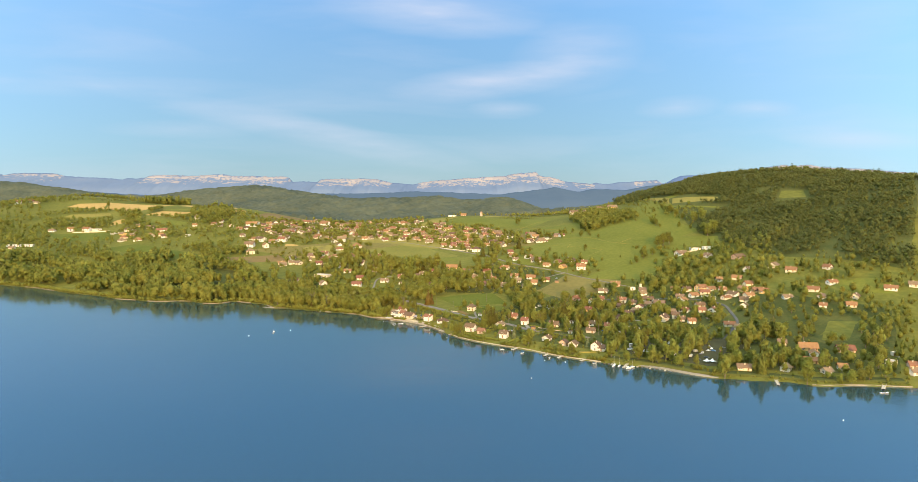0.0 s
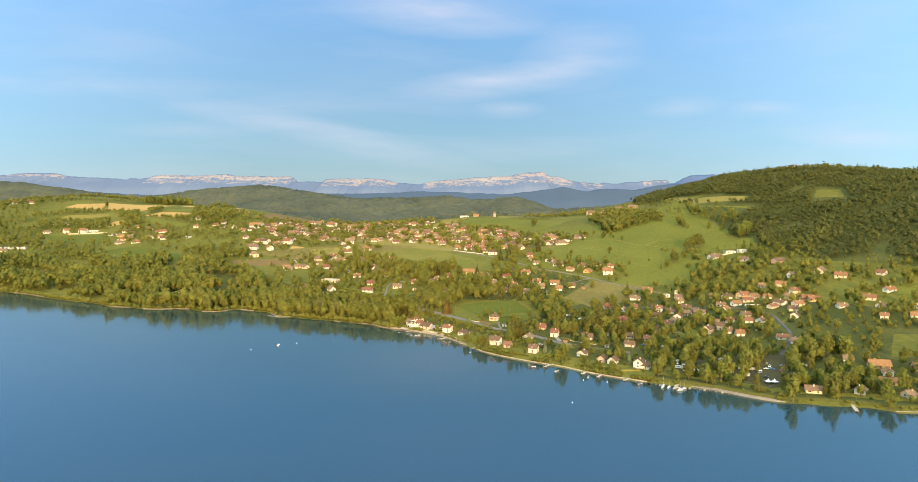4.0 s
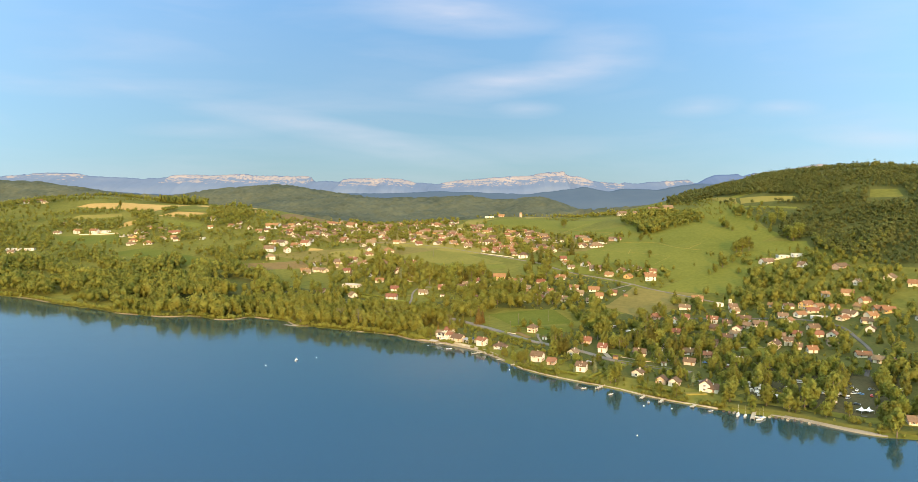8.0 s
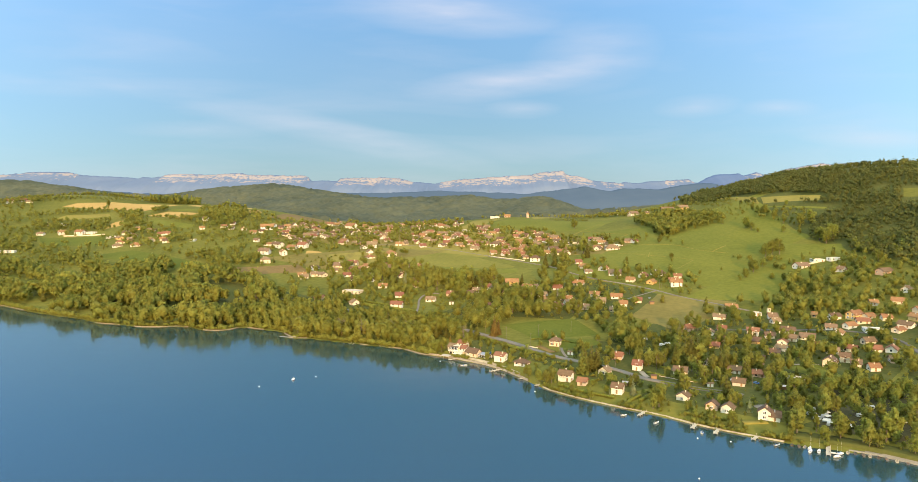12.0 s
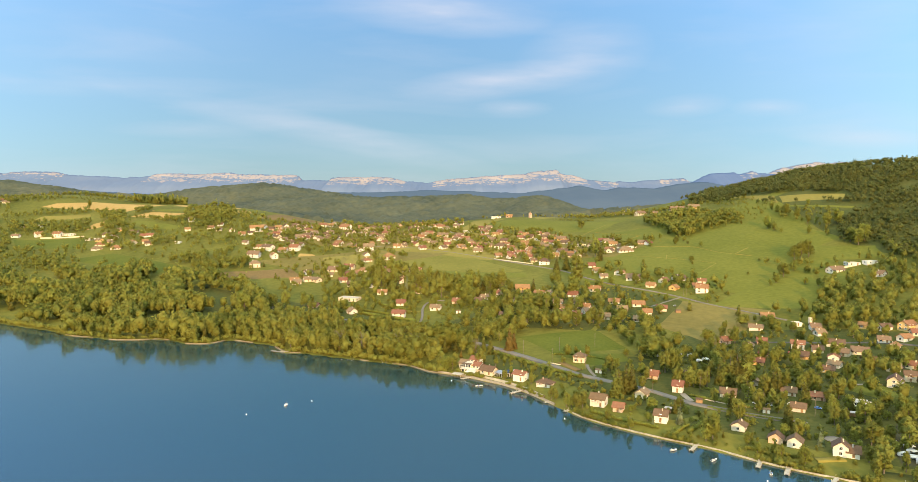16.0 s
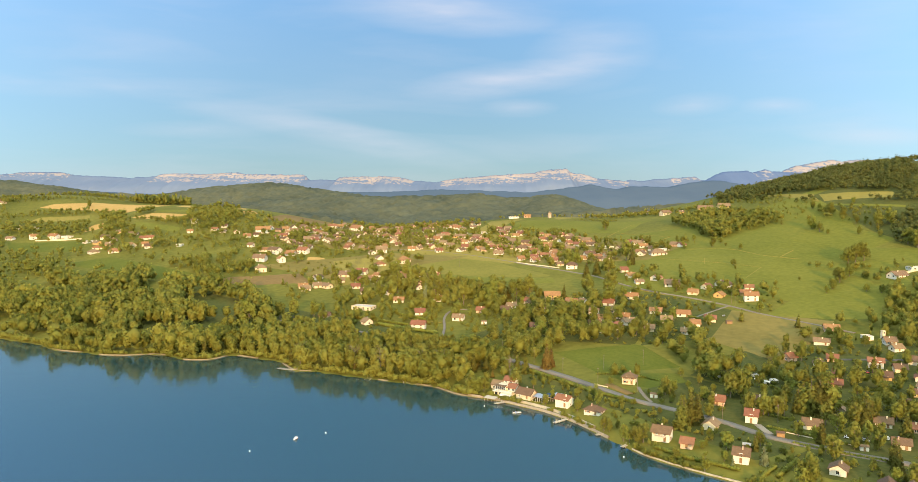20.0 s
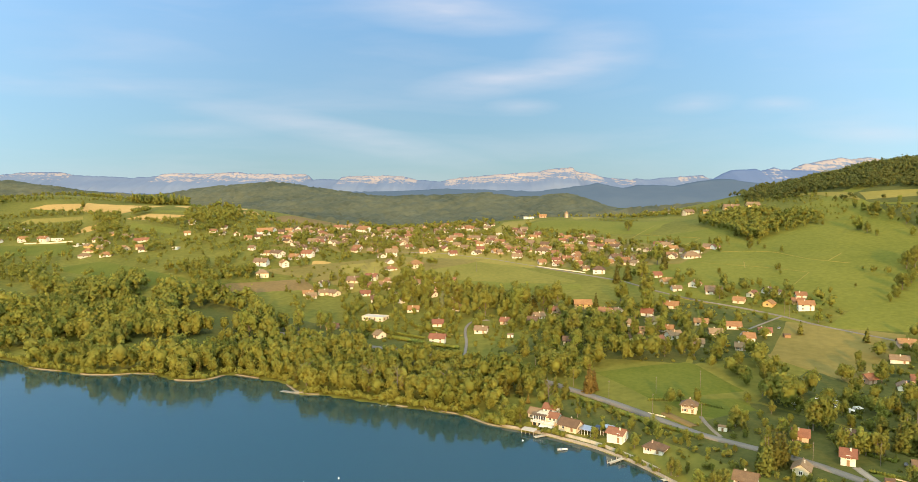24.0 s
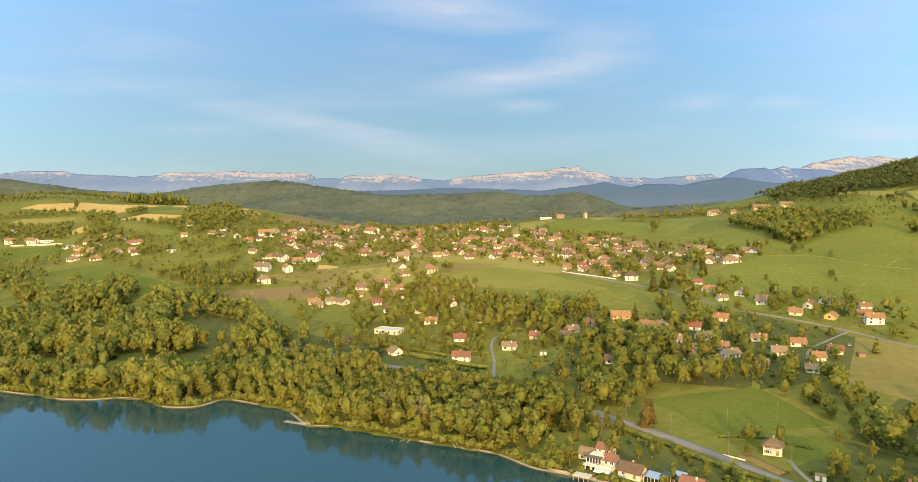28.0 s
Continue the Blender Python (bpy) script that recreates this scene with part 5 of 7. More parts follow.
WOODS["lake gardens"] = (6.5, 1.2, 4, [(-50, 628), (-20, 593), (10, 542), (60, 498), (123, 460), (165, 433), (260, 417), (270, 440), (160, 470), (90, 525), (40, 570), (0, 615), (-38, 655)])
WOODS["roadside trees"] = (9, 3, 8, [(0, 615), (40, 570), (90, 525), (150, 480), (180, 540), (120, 600), (90, 650), (60, 640), (30, 620)])
WOODS["middle gardens"] = (11, 5, 11, [(-190, 800), (-110, 745), (-60, 720), (0, 720), (60, 740), (0, 830), (-60, 900), (-150, 930), (-230, 880)])
WOODS["upper left trees"] = (12.5, 5, 11, [(-620, 1010), (-300, 900), (-250, 960), (-330, 1080), (-420, 1200), (-680, 1230)])
WOODS["ridge forest"] = (8.5, 7, 11, [(290, 1440), (380, 1290), (410, 1180), (460, 1090), (520, 1000), (560, 900), (680, 860), (640, 1050), (560, 1200), (500, 1330), (400, 1480)])

# ---- single trees: x, y, height, kind ----
ROADSIDE_TREES = [(77, 588, 12.9, 'fir'), (79, 587, 15.4, 'fir'), (82, 586, 18.0, 'fir'), (85, 585, 19.0, 'fir'), (88, 584, 17.7, 'fir'), (90, 585, 15.7, 'oval'), (84, 587, 16.7, 'fir'), (55, 610, 12.9, 'oval'), (59, 606, 7.1, 'broad'), (54, 612, 8.8, 'poplar'), (72, 614, 6.1, 'broad'), (93, 570, 11.5, 'oval'), (97, 569, 14.2, 'fir'), (102, 574, 11.9, 'fir'), (91, 556, 7.9, 'oval'), (106, 556, 12.3, 'fir'), (109, 559, 9.5, 'fir'), (121, 558, 10.6, 'fir'), (119, 558, 8.5, 'oval'), (85, 524, 10.8, 'fir'), (50, 516, 11.6, 'broad'), (47, 515, 9.1, 'oval'), (69, 500, 6.4, 'poplar'), (68, 493, 6.5, 'poplar'), (70, 495, 6.5, 'poplar'), (63, 501, 4.5, 'broad'), (62, 508, 6.3, 'broad'), (75, 488, 4.2, 'broad'), (77, 490, 7.1, 'broad')]
SLOPE_FOOT_TREES = [(72, 529, 3.7, 'broad'), (77, 525, 4.0, 'broad'), (66, 541, 4.2, 'broad'), (148, 593, 8.4, 'broad'), (146, 594, 7.4, 'broad'), (157, 593, 5.7, 'broad'), (171, 609, 6.1, 'broad'), (142, 556, 8.9, 'oval'), (185, 613, 9.2, 'oval'), (188, 611, 9.8, 'broad'), (183, 607, 8.4, 'oval'), (103, 517, 5.4, 'oval'), (106, 509, 8.1, 'oval'), (111, 506, 10.5, 'broad'), (116, 510, 7.1, 'oval'), (101, 497, 5.9, 'broad'), (101, 489, 7.5, 'oval'), (107, 491, 10.0, 'oval'), (115, 496, 6.1, 'oval'), (122, 499, 11.9, 'oval'), (130, 509, 13.0, 'poplar'), (126, 509, 10.3, 'oval'), (28, 538, 4.5, 'broad'), (42, 598, 7.8, 'oval'), (109, 519, 4.0, 'broad'), (112, 512, 6.1, 'oval'), (122, 512, 6.9, 'broad'), (133, 525, 8.1, 'oval'), (167, 642, 6.1, 'oval')]
FIELD_EDGE_TREES = [(61, 612, 15.2, 'broad'), (58, 617, 11.7, 'oval'), (97, 580, 11.7, 'fir'), (127, 565, 11.5, 'oval'), (88, 531, 11.3, 'fir'), (186, 666, 10.0, 'oval'), (190, 700, 13.7, 'fir'), (189, 703, 9.3, 'oval'), (194, 701, 11.1, 'fir'), (110, 681, 8.6, 'oval'), (114, 669, 11.2, 'broad'), (74, 625, 6.9, 'broad'), (153, 598, 7.3, 'broad'), (23, 579, 11.7, 'fir'), (31, 581, 10.7, 'fir'), (68, 536, 11.0, 'oval'), (136, 711, 7.6, 'broad'), (144, 715, 4.6, 'broad'), (59, 673, 8.8, 'oval'), (64, 667, 5.2, 'broad'), (71, 663, 6.2, 'broad'), (56, 726, 9.8, 'oval'), (157, 631, 9.5, 'broad'), (113, 607, 7.5, 'broad'), (124, 648, 8.3, 'broad'), (158, 687, 7.2, 'broad'), (86, 617, 10.8, 'oval'), (169, 619, 9.2, 'oval')]
EAST_SHORE_TREES = [(159, 433, 13.0, 'oval'), (183, 438, 15.6, 'fir'), (181, 441, 11.5, 'oval'), (202, 420, 9.9, 'broad'), (197, 438, 6.9, 'oval'), (227, 419, 8.6, 'broad'), (221, 420, 6.0, 'broad'), (219, 428, 5.1, 'bush'), (240, 424, 10.0, 'oval'), (215, 512, 16.5, 'oval'), (224, 520, 17.2, 'fir'), (225, 509, 15.2, 'oval'), (241, 509, 11.2, 'oval'), (251, 519, 7.4, 'broad'), (272, 487, 13.3, 'oval'), (270, 475, 15.8, 'fir'), (280, 486, 14.1, 'oval'), (292, 498, 13.7, 'oval'), (286, 518, 9.0, 'broad'), (181, 485, 9.6, 'oval'), (191, 482, 8.4, 'oval'), (209, 476, 9.4, 'oval'), (198, 465, 9.2, 'broad'), (262, 575, 9.0, 'broad'), (231, 570, 9.0, 'oval'), (257, 445, 10.5, 'oval'), (253, 430, 10.2, 'broad'), (230, 494, 9.7, 'oval')]
LAKEFRONT_TREES = [(-66, 634, 9.5, 'broad'), (-62, 635, 8.5, 'broad'), (-69, 638, 11.0, 'oval'), (-33, 646, 3.6, 'broad'), (-27, 644, 4.2, 'broad'), (-20, 631, 4.0, 'broad'), (-15, 624, 4.4, 'oval'), (-8, 612, 4.6, 'broad'), (-19, 600, 6.5, 'oval'), (-17, 617, 5.0, 'broad'), (-9, 604, 6.0, 'broad'), (-39, 660, 11.0, 'fir'), (-43, 667, 9.5, 'fir'), (-5, 564, 7.5, 'oval'), (-1, 559, 8.3, 'oval'), (2, 559, 8.8, 'oval'), (-3, 562, 6.2, 'broad'), (-11, 576, 7.2, 'oval'), (-9, 574, 6.7, 'oval'), (-19, 601, 5.7, 'oval'), (20, 570, 14.8, 'fir'), (26, 575, 14.6, 'fir'), (29, 576, 13.2, 'fir'), (36, 583, 7.8, 'oval'), (22, 572, 13.8, 'fir'), (41, 645, 5.0, 'broad'), (14, 574, 4.1, 'oval'), (11, 543, 5.3, 'oval'), (23, 549, 4.0, 'broad'), (51, 653, 8.1, 'oval'), (56, 660, 5.9, 'broad'), (39, 624, 4.3, 'broad'), (46, 630, 6.2, 'oval'), (50, 620, 4.2, 'broad'), (-8, 617, 5.8, 'bush'), (2, 631, 4.4, 'broad'), (-22, 638, 4.1, 'bush'), (7, 602, 3.2, 'bush'), (2, 605, 3.6, 'bush')]
COPPER_TREES = [(-27, 666, 16.5), (-24, 670, 12.1), (-57, 655, 5.8)]
CEDARS = [(41, 533, 9.2), (90, 505, 8.0), (29, 532, 5.0)]
CAMP_TREES = [(101, 479, 12.4, 'oval'), (97, 476, 4.4, 'broad'), (109, 471, 7.3, 'broad'), (124, 468, 10.6, 'broad'), (127, 462, 8.5, 'broad'), (124, 463, 10.9, 'oval'), (138, 455, 8.8, 'broad'), (152, 478, 16.1, 'oval'), (146, 467, 10.5, 'oval'), (147, 446, 5.0, 'bush'), (179, 476, 11.7, 'oval'), (180, 471, 9.6, 'broad'), (162, 440, 8.8, 'broad'), (156, 438, 4.4, 'bush'), (136, 499, 11.7, 'oval'), (147, 510, 7.7, 'oval'), (152, 506, 6.8, 'oval'), (159, 507, 7.3, 'oval'), (129, 502, 9.3, 'oval'), (126, 507, 12.5, 'oval'), (116, 502, 5.8, 'broad'), (143, 483, 7.0, 'broad'), (187, 521, 5.5, 'broad'), (194, 527, 6.9, 'broad'), (183, 521, 6.2, 'broad'), (195, 491, 10.1, 'oval'), (107, 516, 6.5, 'broad'), (118, 521, 7.7, 'oval')]

GROVE_TREES = [(30, 899, 17.5, 'fir'), (40, 906, 20.0, 'fir'), (47, 886, 21, 'oval'), (28, 953, 14.3, 'broad'), (-53, 821, 21, 'broad'), (-63, 837, 17.1, 'fir'), (-75, 824, 20.3, 'oval'), (-79, 846, 21, 'oval'), (-54, 850, 17.6, 'fir'), (-34, 832, 18.9, 'broad'), (-24, 836, 21, 'oval'), (2, 827, 12.1, 'fir'), (21, 836, 16.3, 'broad'), (40, 840, 21, 'oval'), (4, 742, 19.0, 'poplar'), (12, 746, 19.9, 'poplar'), (0, 753, 16.2, 'broad'), (-11, 728, 13.6, 'broad'), (-23, 759, 19.5, 'oval'), (-24, 731, 12.1, 'broad'), (-36, 737, 10.4, 'broad'), (-54, 734, 11.5, 'broad'), (76, 958, 21, 'oval'), (77, 938, 19.0, 'fir'), (31, 803, 18.3, 'broad'), (46, 819, 9.5, 'broad'), (23, 960, 13.5, 'oval'), (-223, 806, 21, 'broad')]
GARDEN_TREES = [(-226, 794, 21, 'oval'), (-228, 782, 21, 'broad'), (-212, 806, 15.5, 'broad'), (-201, 805, 16.4, 'oval'), (-187, 809, 13.2, 'broad'), (-176, 788, 10.4, 'broad'), (-119, 874, 18.8, 'oval'), (-131, 876, 20.5, 'oval'), (-142, 854, 16.5, 'broad'), (-173, 911, 15.9, 'broad'), (-160, 894, 12.8, 'oval'), (-139, 927, 18.9, 'broad'), (-128, 926, 21, 'oval'), (-95, 860, 19.8, 'oval'), (-87, 874, 18.7, 'oval'), (69, 836, 8.0, 'broad'), (89, 832, 10.4, 'broad'), (56, 819, 9.2, 'broad'), (100, 778, 6.6, 'broad'), (129, 769, 8.2, 'broad'), (112, 903, 5.5, 'broad'), (66, 757, 9.6, 'broad'), (31, 761, 13.4, 'broad'), (35, 724, 13.0, 'oval'), (38, 716, 14.0, 'oval'), (22, 716, 12.0, 'broad'), (47, 707, 12.1, 'broad'), (56, 699, 9.0, 'broad')]
MEADOW_TREES = [(162, 975, 11.6), (180, 951, 6.2), (154, 894, 7.0), (151, 881, 4.1), (158, 1023, 7.3), (105, 1071, 5.8), (139, 984, 4.7), (174, 988, 7.5), (255, 973, 14), (286, 1041, 9.8), (180, 1026, 11.3), (180, 1053, 10.6), (243, 1014, 5.8), (94, 1170, 14), (29, 1149, 8.8), (25, 1152, 7.6), (117, 1029, 4.4), (173, 971, 4.2)]
HILLFOOT_TREES = [(238, 857, 17), (232, 857, 15.1), (245, 858, 16.5), (194, 802, 10.5), (205, 814, 14.2), (218, 826, 9.7), (187, 796, 6.9), (256, 959, 10.7), (256, 972, 7.2), (258, 947, 6.3), (287, 1004, 13.6), (290, 985, 11.8), (290, 960, 8.7), (298, 937, 16), (309, 939, 16), (292, 866, 18), (302, 875, 18), (291, 878, 15.9), (277, 928, 9.7), (286, 911, 6.8), (317, 1020, 7.7), (287, 1027, 9.2), (279, 776, 11.7), (298, 785, 10.8), (183, 832, 3.6), (259, 818, 4.9), (306, 851, 9.1), (218, 781, 8.0), (226, 772, 6.8), (211, 788, 6.9)]

# ---- trees ----
def lumps(rng, n, rx, rz, zc):
    c = rng.normal(0, 1, (n, 3))
    c /= np.linalg.norm(c, axis=1)[:, None]
    c *= rng.uniform(0.40, 0.84, (n, 1))
    return np.stack([c[:, 0] * rx, c[:, 1] * rx, zc + c[:, 2] * rz], 1), rng.uniform(0.26, 0.46, n) * rx


def leaf_quads(rng, centres, radii, count, size, squash=1.0, heart=None):
    """Small leafy sprays lying over the rounded masses of a crown; their normals follow those masses."""
    k = rng.choice(len(centres), count, p=radii ** 2 / np.sum(radii ** 2))
    d = rng.normal(0, 1, (count, 3))
    d[:, 2] += 0.25
    d /= np.linalg.norm(d, axis=1)[:, None]
    p = centres[k] + d * radii[k][:, None] * rng.uniform(0.82, 1.12, (count, 1)) * np.array([1, 1, squash])
    nrm = d + rng.normal(0, 0.45, (count, 3))
    nrm /= np.linalg.norm(nrm, axis=1)[:, None]
    a = np.cross(nrm, rng.normal(0, 1, (count, 3)))
    a /= np.linalg.norm(a, axis=1)[:, None]
    b = np.cross(nrm, a)
    s = size * rng.uniform(0.6, 1.3, (count, 1))
    a, b = a * s * 0.62, b * s * 0.5
    v = np.stack([p - a * 0.9 - b * 0.3, p + b * -0.9 + a * 0.25, p + a + b * 0.2, p + b - a * 0.2], 1).reshape(-1, 3)
    f = np.arange(count * 4).reshape(-1, 4)
    e = d if heart is None else p - np.asarray(heart, float)
    e = e / (np.linalg.norm(e, axis=1)[:, None] + 1e-9)
    # leaves hang at all angles: the sprays shade less from above than a closed shell would
    soft = (0.40 * d + 0.35 * e + 0.60 * nrm + rng.normal(0, 0.18, (count, 3))) * np.array([1, 1, 0.55])
    soft /= np.linalg.norm(soft, axis=1)[:, None]
    return v, f, np.repeat(soft, 4, 0)


def ball(rng, c, r, squash=1.0, rings=4, sides=7):
    th = np.linspace(0.12, math.pi - 0.12, rings + 1)
    ph = np.arange(sides) * 2 * math.pi / sides
    t, q = np.meshgrid(th, ph, indexing="ij")
    rr = r * rng.uniform(0.82, 1.15, t.shape)
    v = np.stack([c[0] + rr * np.sin(t) * np.cos(q), c[1] + rr * np.sin(t) * np.sin(q), c[2] + rr * np.cos(t) * squash], -1).reshape(-1, 3)
    i, j = np.meshgrid(np.arange(rings), np.arange(sides), indexing="ij")
    a, b = (i * sides + j).ravel(), (i * sides + (j + 1) % sides).ravel()
    out = v - np.asarray(c, float)
    return v, np.stack([a, a + sides, b + sides, b], 1), out / np.linalg.norm(out, axis=1)[:, None]


def joined(pieces):
    vs, fs, ns, k = [], [], [], 0
    for v, f, n in pieces:
        vs.append(v)
        fs.append(f + k)
        ns.append(n)
        k += len(v)
    return np.concatenate(vs), np.concatenate(fs), np.concatenate(ns)


def crown_shape(kind, seed, leaves, size):
    """Crown of a tree one unit tall (scaled later), as quads."""
    rng = np.random.default_rng(seed)
    if kind == "fir":
        pieces = []
        c, r = [], []
        for z in np.linspace(0.10, 0.97, 14):
            rad = 0.178 * (1 - z) ** 0.9 + 0.007
            m = max(1, int(7 * (1 - z)) + 1)
            for i in range(m):
                q = 2 * math.pi * (i + rng.random()) / m
                c.append((rad * 0.62 * math.cos(q), rad * 0.62 * math.sin(q), z))
                r.append(rad * 0.50 + 0.008)
        c, r = np.array(c), np.array(r)
        pieces.append(leaf_quads(rng, c, r, leaves, size, 0.8, (0, 0, 0.3)))
        pieces.append(ball(rng, (0, 0, 0.36), 0.085, 3.2))
        return joined(pieces)
    dims = {"broad": (0.325, 0.40, 0.55, 26), "oval": (0.240, 0.43, 0.53, 24), "poplar": (0.125, 0.45, 0.52, 18), "bush": (0.55, 0.40, 0.48, 9)}[kind]
    rx, rz, zc, n = dims
    c, r = lumps(rng, n, rx, rz, zc)
    r = np.minimum(r * (1.35 if kind == "poplar" else 1.0), zc - 0.02)
    pieces = [leaf_quads(rng, c, r, leaves, size, 1.0, (0, 0, zc * 0.75))]
    if leaves > 500:
        pieces += [ball(rng, a, b * 0.74, 1.0, 2, 5) for a, b in zip(c[::2], r[::2])]
    elif leaves > 100:
        pieces.append(ball(rng, (0, 0, zc), rx * 0.70, rz / rx, 3, 6))
    else:
        # far crowns: a few rounded masses under the sprays
        for i in range(3):
            q, up = 2.09 * i + rng.uniform(0, 0.9), rng.uniform(-0.25, 0.35)
            pieces.append(ball(rng, (rx * 0.42 * math.cos(q), rx * 0.42 * math.sin(q), zc + rz * up), rx * rng.uniform(0.44, 0.58), min(rz / rx, 1.7) * 0.75, 2, 5))
    return joined(pieces)


def trunk_mesh(kind, seed):
    rng = random.Random(seed)
    g = Geo()
    g.tube([(0, 0, -0.12), (0.004, 0, 0.0), (0.01, 0.005, 0.25), (0, 0.012, 0.5), (0.008, 0, 0.8)], [0.030, 0.024, 0.018, 0.012, 0.003], 6)
    if kind in ("broad", "oval"):
        for i in range(4):
            a, z = i * 1.6 + rng.random(), 0.24 + 0.07 * i
            g.tube([(0, 0, z), (0.09 * math.cos(a), 0.09 * math.sin(a), z + 0.10), (0.20 * math.cos(a), 0.20 * math.sin(a), z + 0.24)], [0.011, 0.008, 0.003], 5)
    return g.mesh("trunk", M_BARK)


SPECIES = {"broad": (M_LEAF, "rounded green broadleaf tree", "broadleaf tree"), "oval": (M_LEAF2, "tall yellowish-green broadleaf tree", "broadleaf tree"),
           "poplar": (M_LEAF, "slender columnar poplar", "poplar"), "fir": (M_NEEDLE, "dark green pointed conifer", "conifer"),
           "bush": (M_LEAF2, "rounded garden bush", "bush")}
NAMES = {"broad": "broadleaf_tree", "oval": "ash_tree", "poplar": "poplar_tree", "fir": "conifer_tree", "bush": "garden_bush"}
PROTO = {}


def tree_thing(kind, variant, x, y, h, turn, where, crown_mat=None, label=None):
    key = (kind, variant, crown_mat.name if crown_mat else "")
    m = Matrix.LocRotScale((x, y, land1(x, y) - 0.1 - 0.08 * h), Euler((0, 0, turn)), (h * 1.04, h * 1.04, h * 1.08))
    if key not in PROTO:
        ob = thing(NAMES[kind], m, (label or SPECIES[kind][1]) + " " + where, SPECIES[kind][2], NAMES[kind].replace("_", " ") + "s")
        v, f, nr = crown_shape(kind, variant * 17 + len(kind), 860, {"poplar": 0.048, "fir": 0.052}.get(kind, 0.060))
        if kind != "bush":
            part("trunk", trunk_mesh(kind, variant), ob)
        part("crown", mesh_of("crown", v, f, crown_mat or SPECIES[kind][0], normals=nr), ob)
        PROTO[key] = ob
        return ob
    src = PROTO[key]
    ob = copy_thing(src, m @ Matrix.Diagonal((1 / src.scale.x, 1 / src.scale.y, 1 / src.scale.z, 1)))
    ob["label"] = (label or SPECIES[kind][1]) + " " + where
    return ob


def inside(poly, x, y):
    p = np.array(poly, float)
    hit = np.zeros(x.shape, bool)
    for (x0, y0), (x1, y1) in zip(p, np.roll(p, -1, axis=0)):
        cross = (y0 > y) != (y1 > y)
        with np.errstate(divide="ignore", invalid="ignore"):
            hit ^= cross & (x < (x1 - x0) * (y - y0) / (y1 - y0 + 1e-12) + x0)
    return hit


def near_line(line, x, y, r):
    q = smooth_line(line, 4.0)
    return np.min(np.hypot(x[:, None] - q[None, :, 0], y[:, None] - q[None, :, 1]), axis=1) < r


HXY = np.array(HOUSES)
ALL_ROADS = [ROAD_LAKE, ROAD_UP, ROAD_LANE, ROAD_CAMP, ROAD_YARD]


def free_of_things(x, y, fields=True, tall=5.0):
    ok = y > shore(x) + 0.8
    d = np.hypot(x[:, None] - HXY[None, :, 0], y[:, None] - HXY[None, :, 1])
    ok &= np.all(d > HXY[None, :, 2] * 0.5 + 4.0, axis=1)
    # keep a short view clear on the lake side of each house
    front = (np.abs(x[:, None] - HXY[None, :, 0] - 0.1 * (HXY[None, :, 1] - y[:, None])) < HXY[None, :, 2] * 0.5) & (HXY[None, :, 1] - y[:, None] > 0) & (HXY[None, :, 1] - y[:, None] < np.where(HXY[None, :, 1] < 700, 14 if tall > 4.5 else 7, 8))
    ok &= ~np.any(front, axis=1)
    for r in ALL_ROADS:
        ok &= ~near_line(r, x, y, 5.5)
    if fields:
        for c in PATCHES:
            ok &= ~inside(c, x, y)
    return ok


def scatter(poly, spacing, rng):
    p = np.array(poly, float)
    (x0, y0), (x1, y1) = p.min(0), p.max(0)
    gx_, gy_ = np.meshgrid(np.arange(x0, x1, spacing), np.arange(y0, y1, spacing * 0.9))
    gx_ = gx_ + (np.arange(gx_.shape[0]) % 2)[:, None] * spacing / 2
    x = (gx_ + rng.uniform(-0.38, 0.38, gx_.shape) * spacing).ravel()
    y = (gy_ + rng.uniform(-0.38, 0.38, gx_.shape) * spacing).ravel()
    k = inside(poly, x, y)
    return x[k], y[k]


trng = np.random.default_rng(5)
# sunlit glades inside the woods, and the open lanes of the campsite
CLEARINGS = [[(240, 486), (268, 480), (275, 501), (247, 508)], [(303, 590), (343, 568), (352, 588), (312, 610)], [(256, 628), (299, 600), (308, 622), (264, 652)], [(396, 922), (428, 892), (438, 918), (405, 952)],
             [(150, 458), (160, 458), (176, 482), (188, 512), (178, 516), (162, 486)], [(112, 484), (127, 480), (131, 498), (114, 506)],
             [(-305, 752), (-298, 776), (-265, 796), (-246, 808), (-236, 785), (-258, 761), (-276, 736), (-294, 730)],
             [(-153, 769), (-128, 785), (-88, 772), (-92, 742), (-112, 725), (-143, 737)],
             [(-83, 778), (-68, 786), (-36, 774), (-53, 744), (-80, 737)], [(-299, 754), (-280, 759), (-293, 792), (-310, 787)],
             [(-254, 739), (-240, 734), (-261, 797), (-272, 787)], [(-336, 755), (-320, 755), (-337, 786), (-354, 788)],
             [(-350, 867), (-317, 844), (-341, 897), (-363, 907)], [(-330, 901), (-301, 877), (-325, 926)],
             [(-227, 814), (-211, 846), (-207, 904), (-189, 904), (-173, 791), (-196, 784)]]
PLANTED = []   # x, y, height, kind, wood
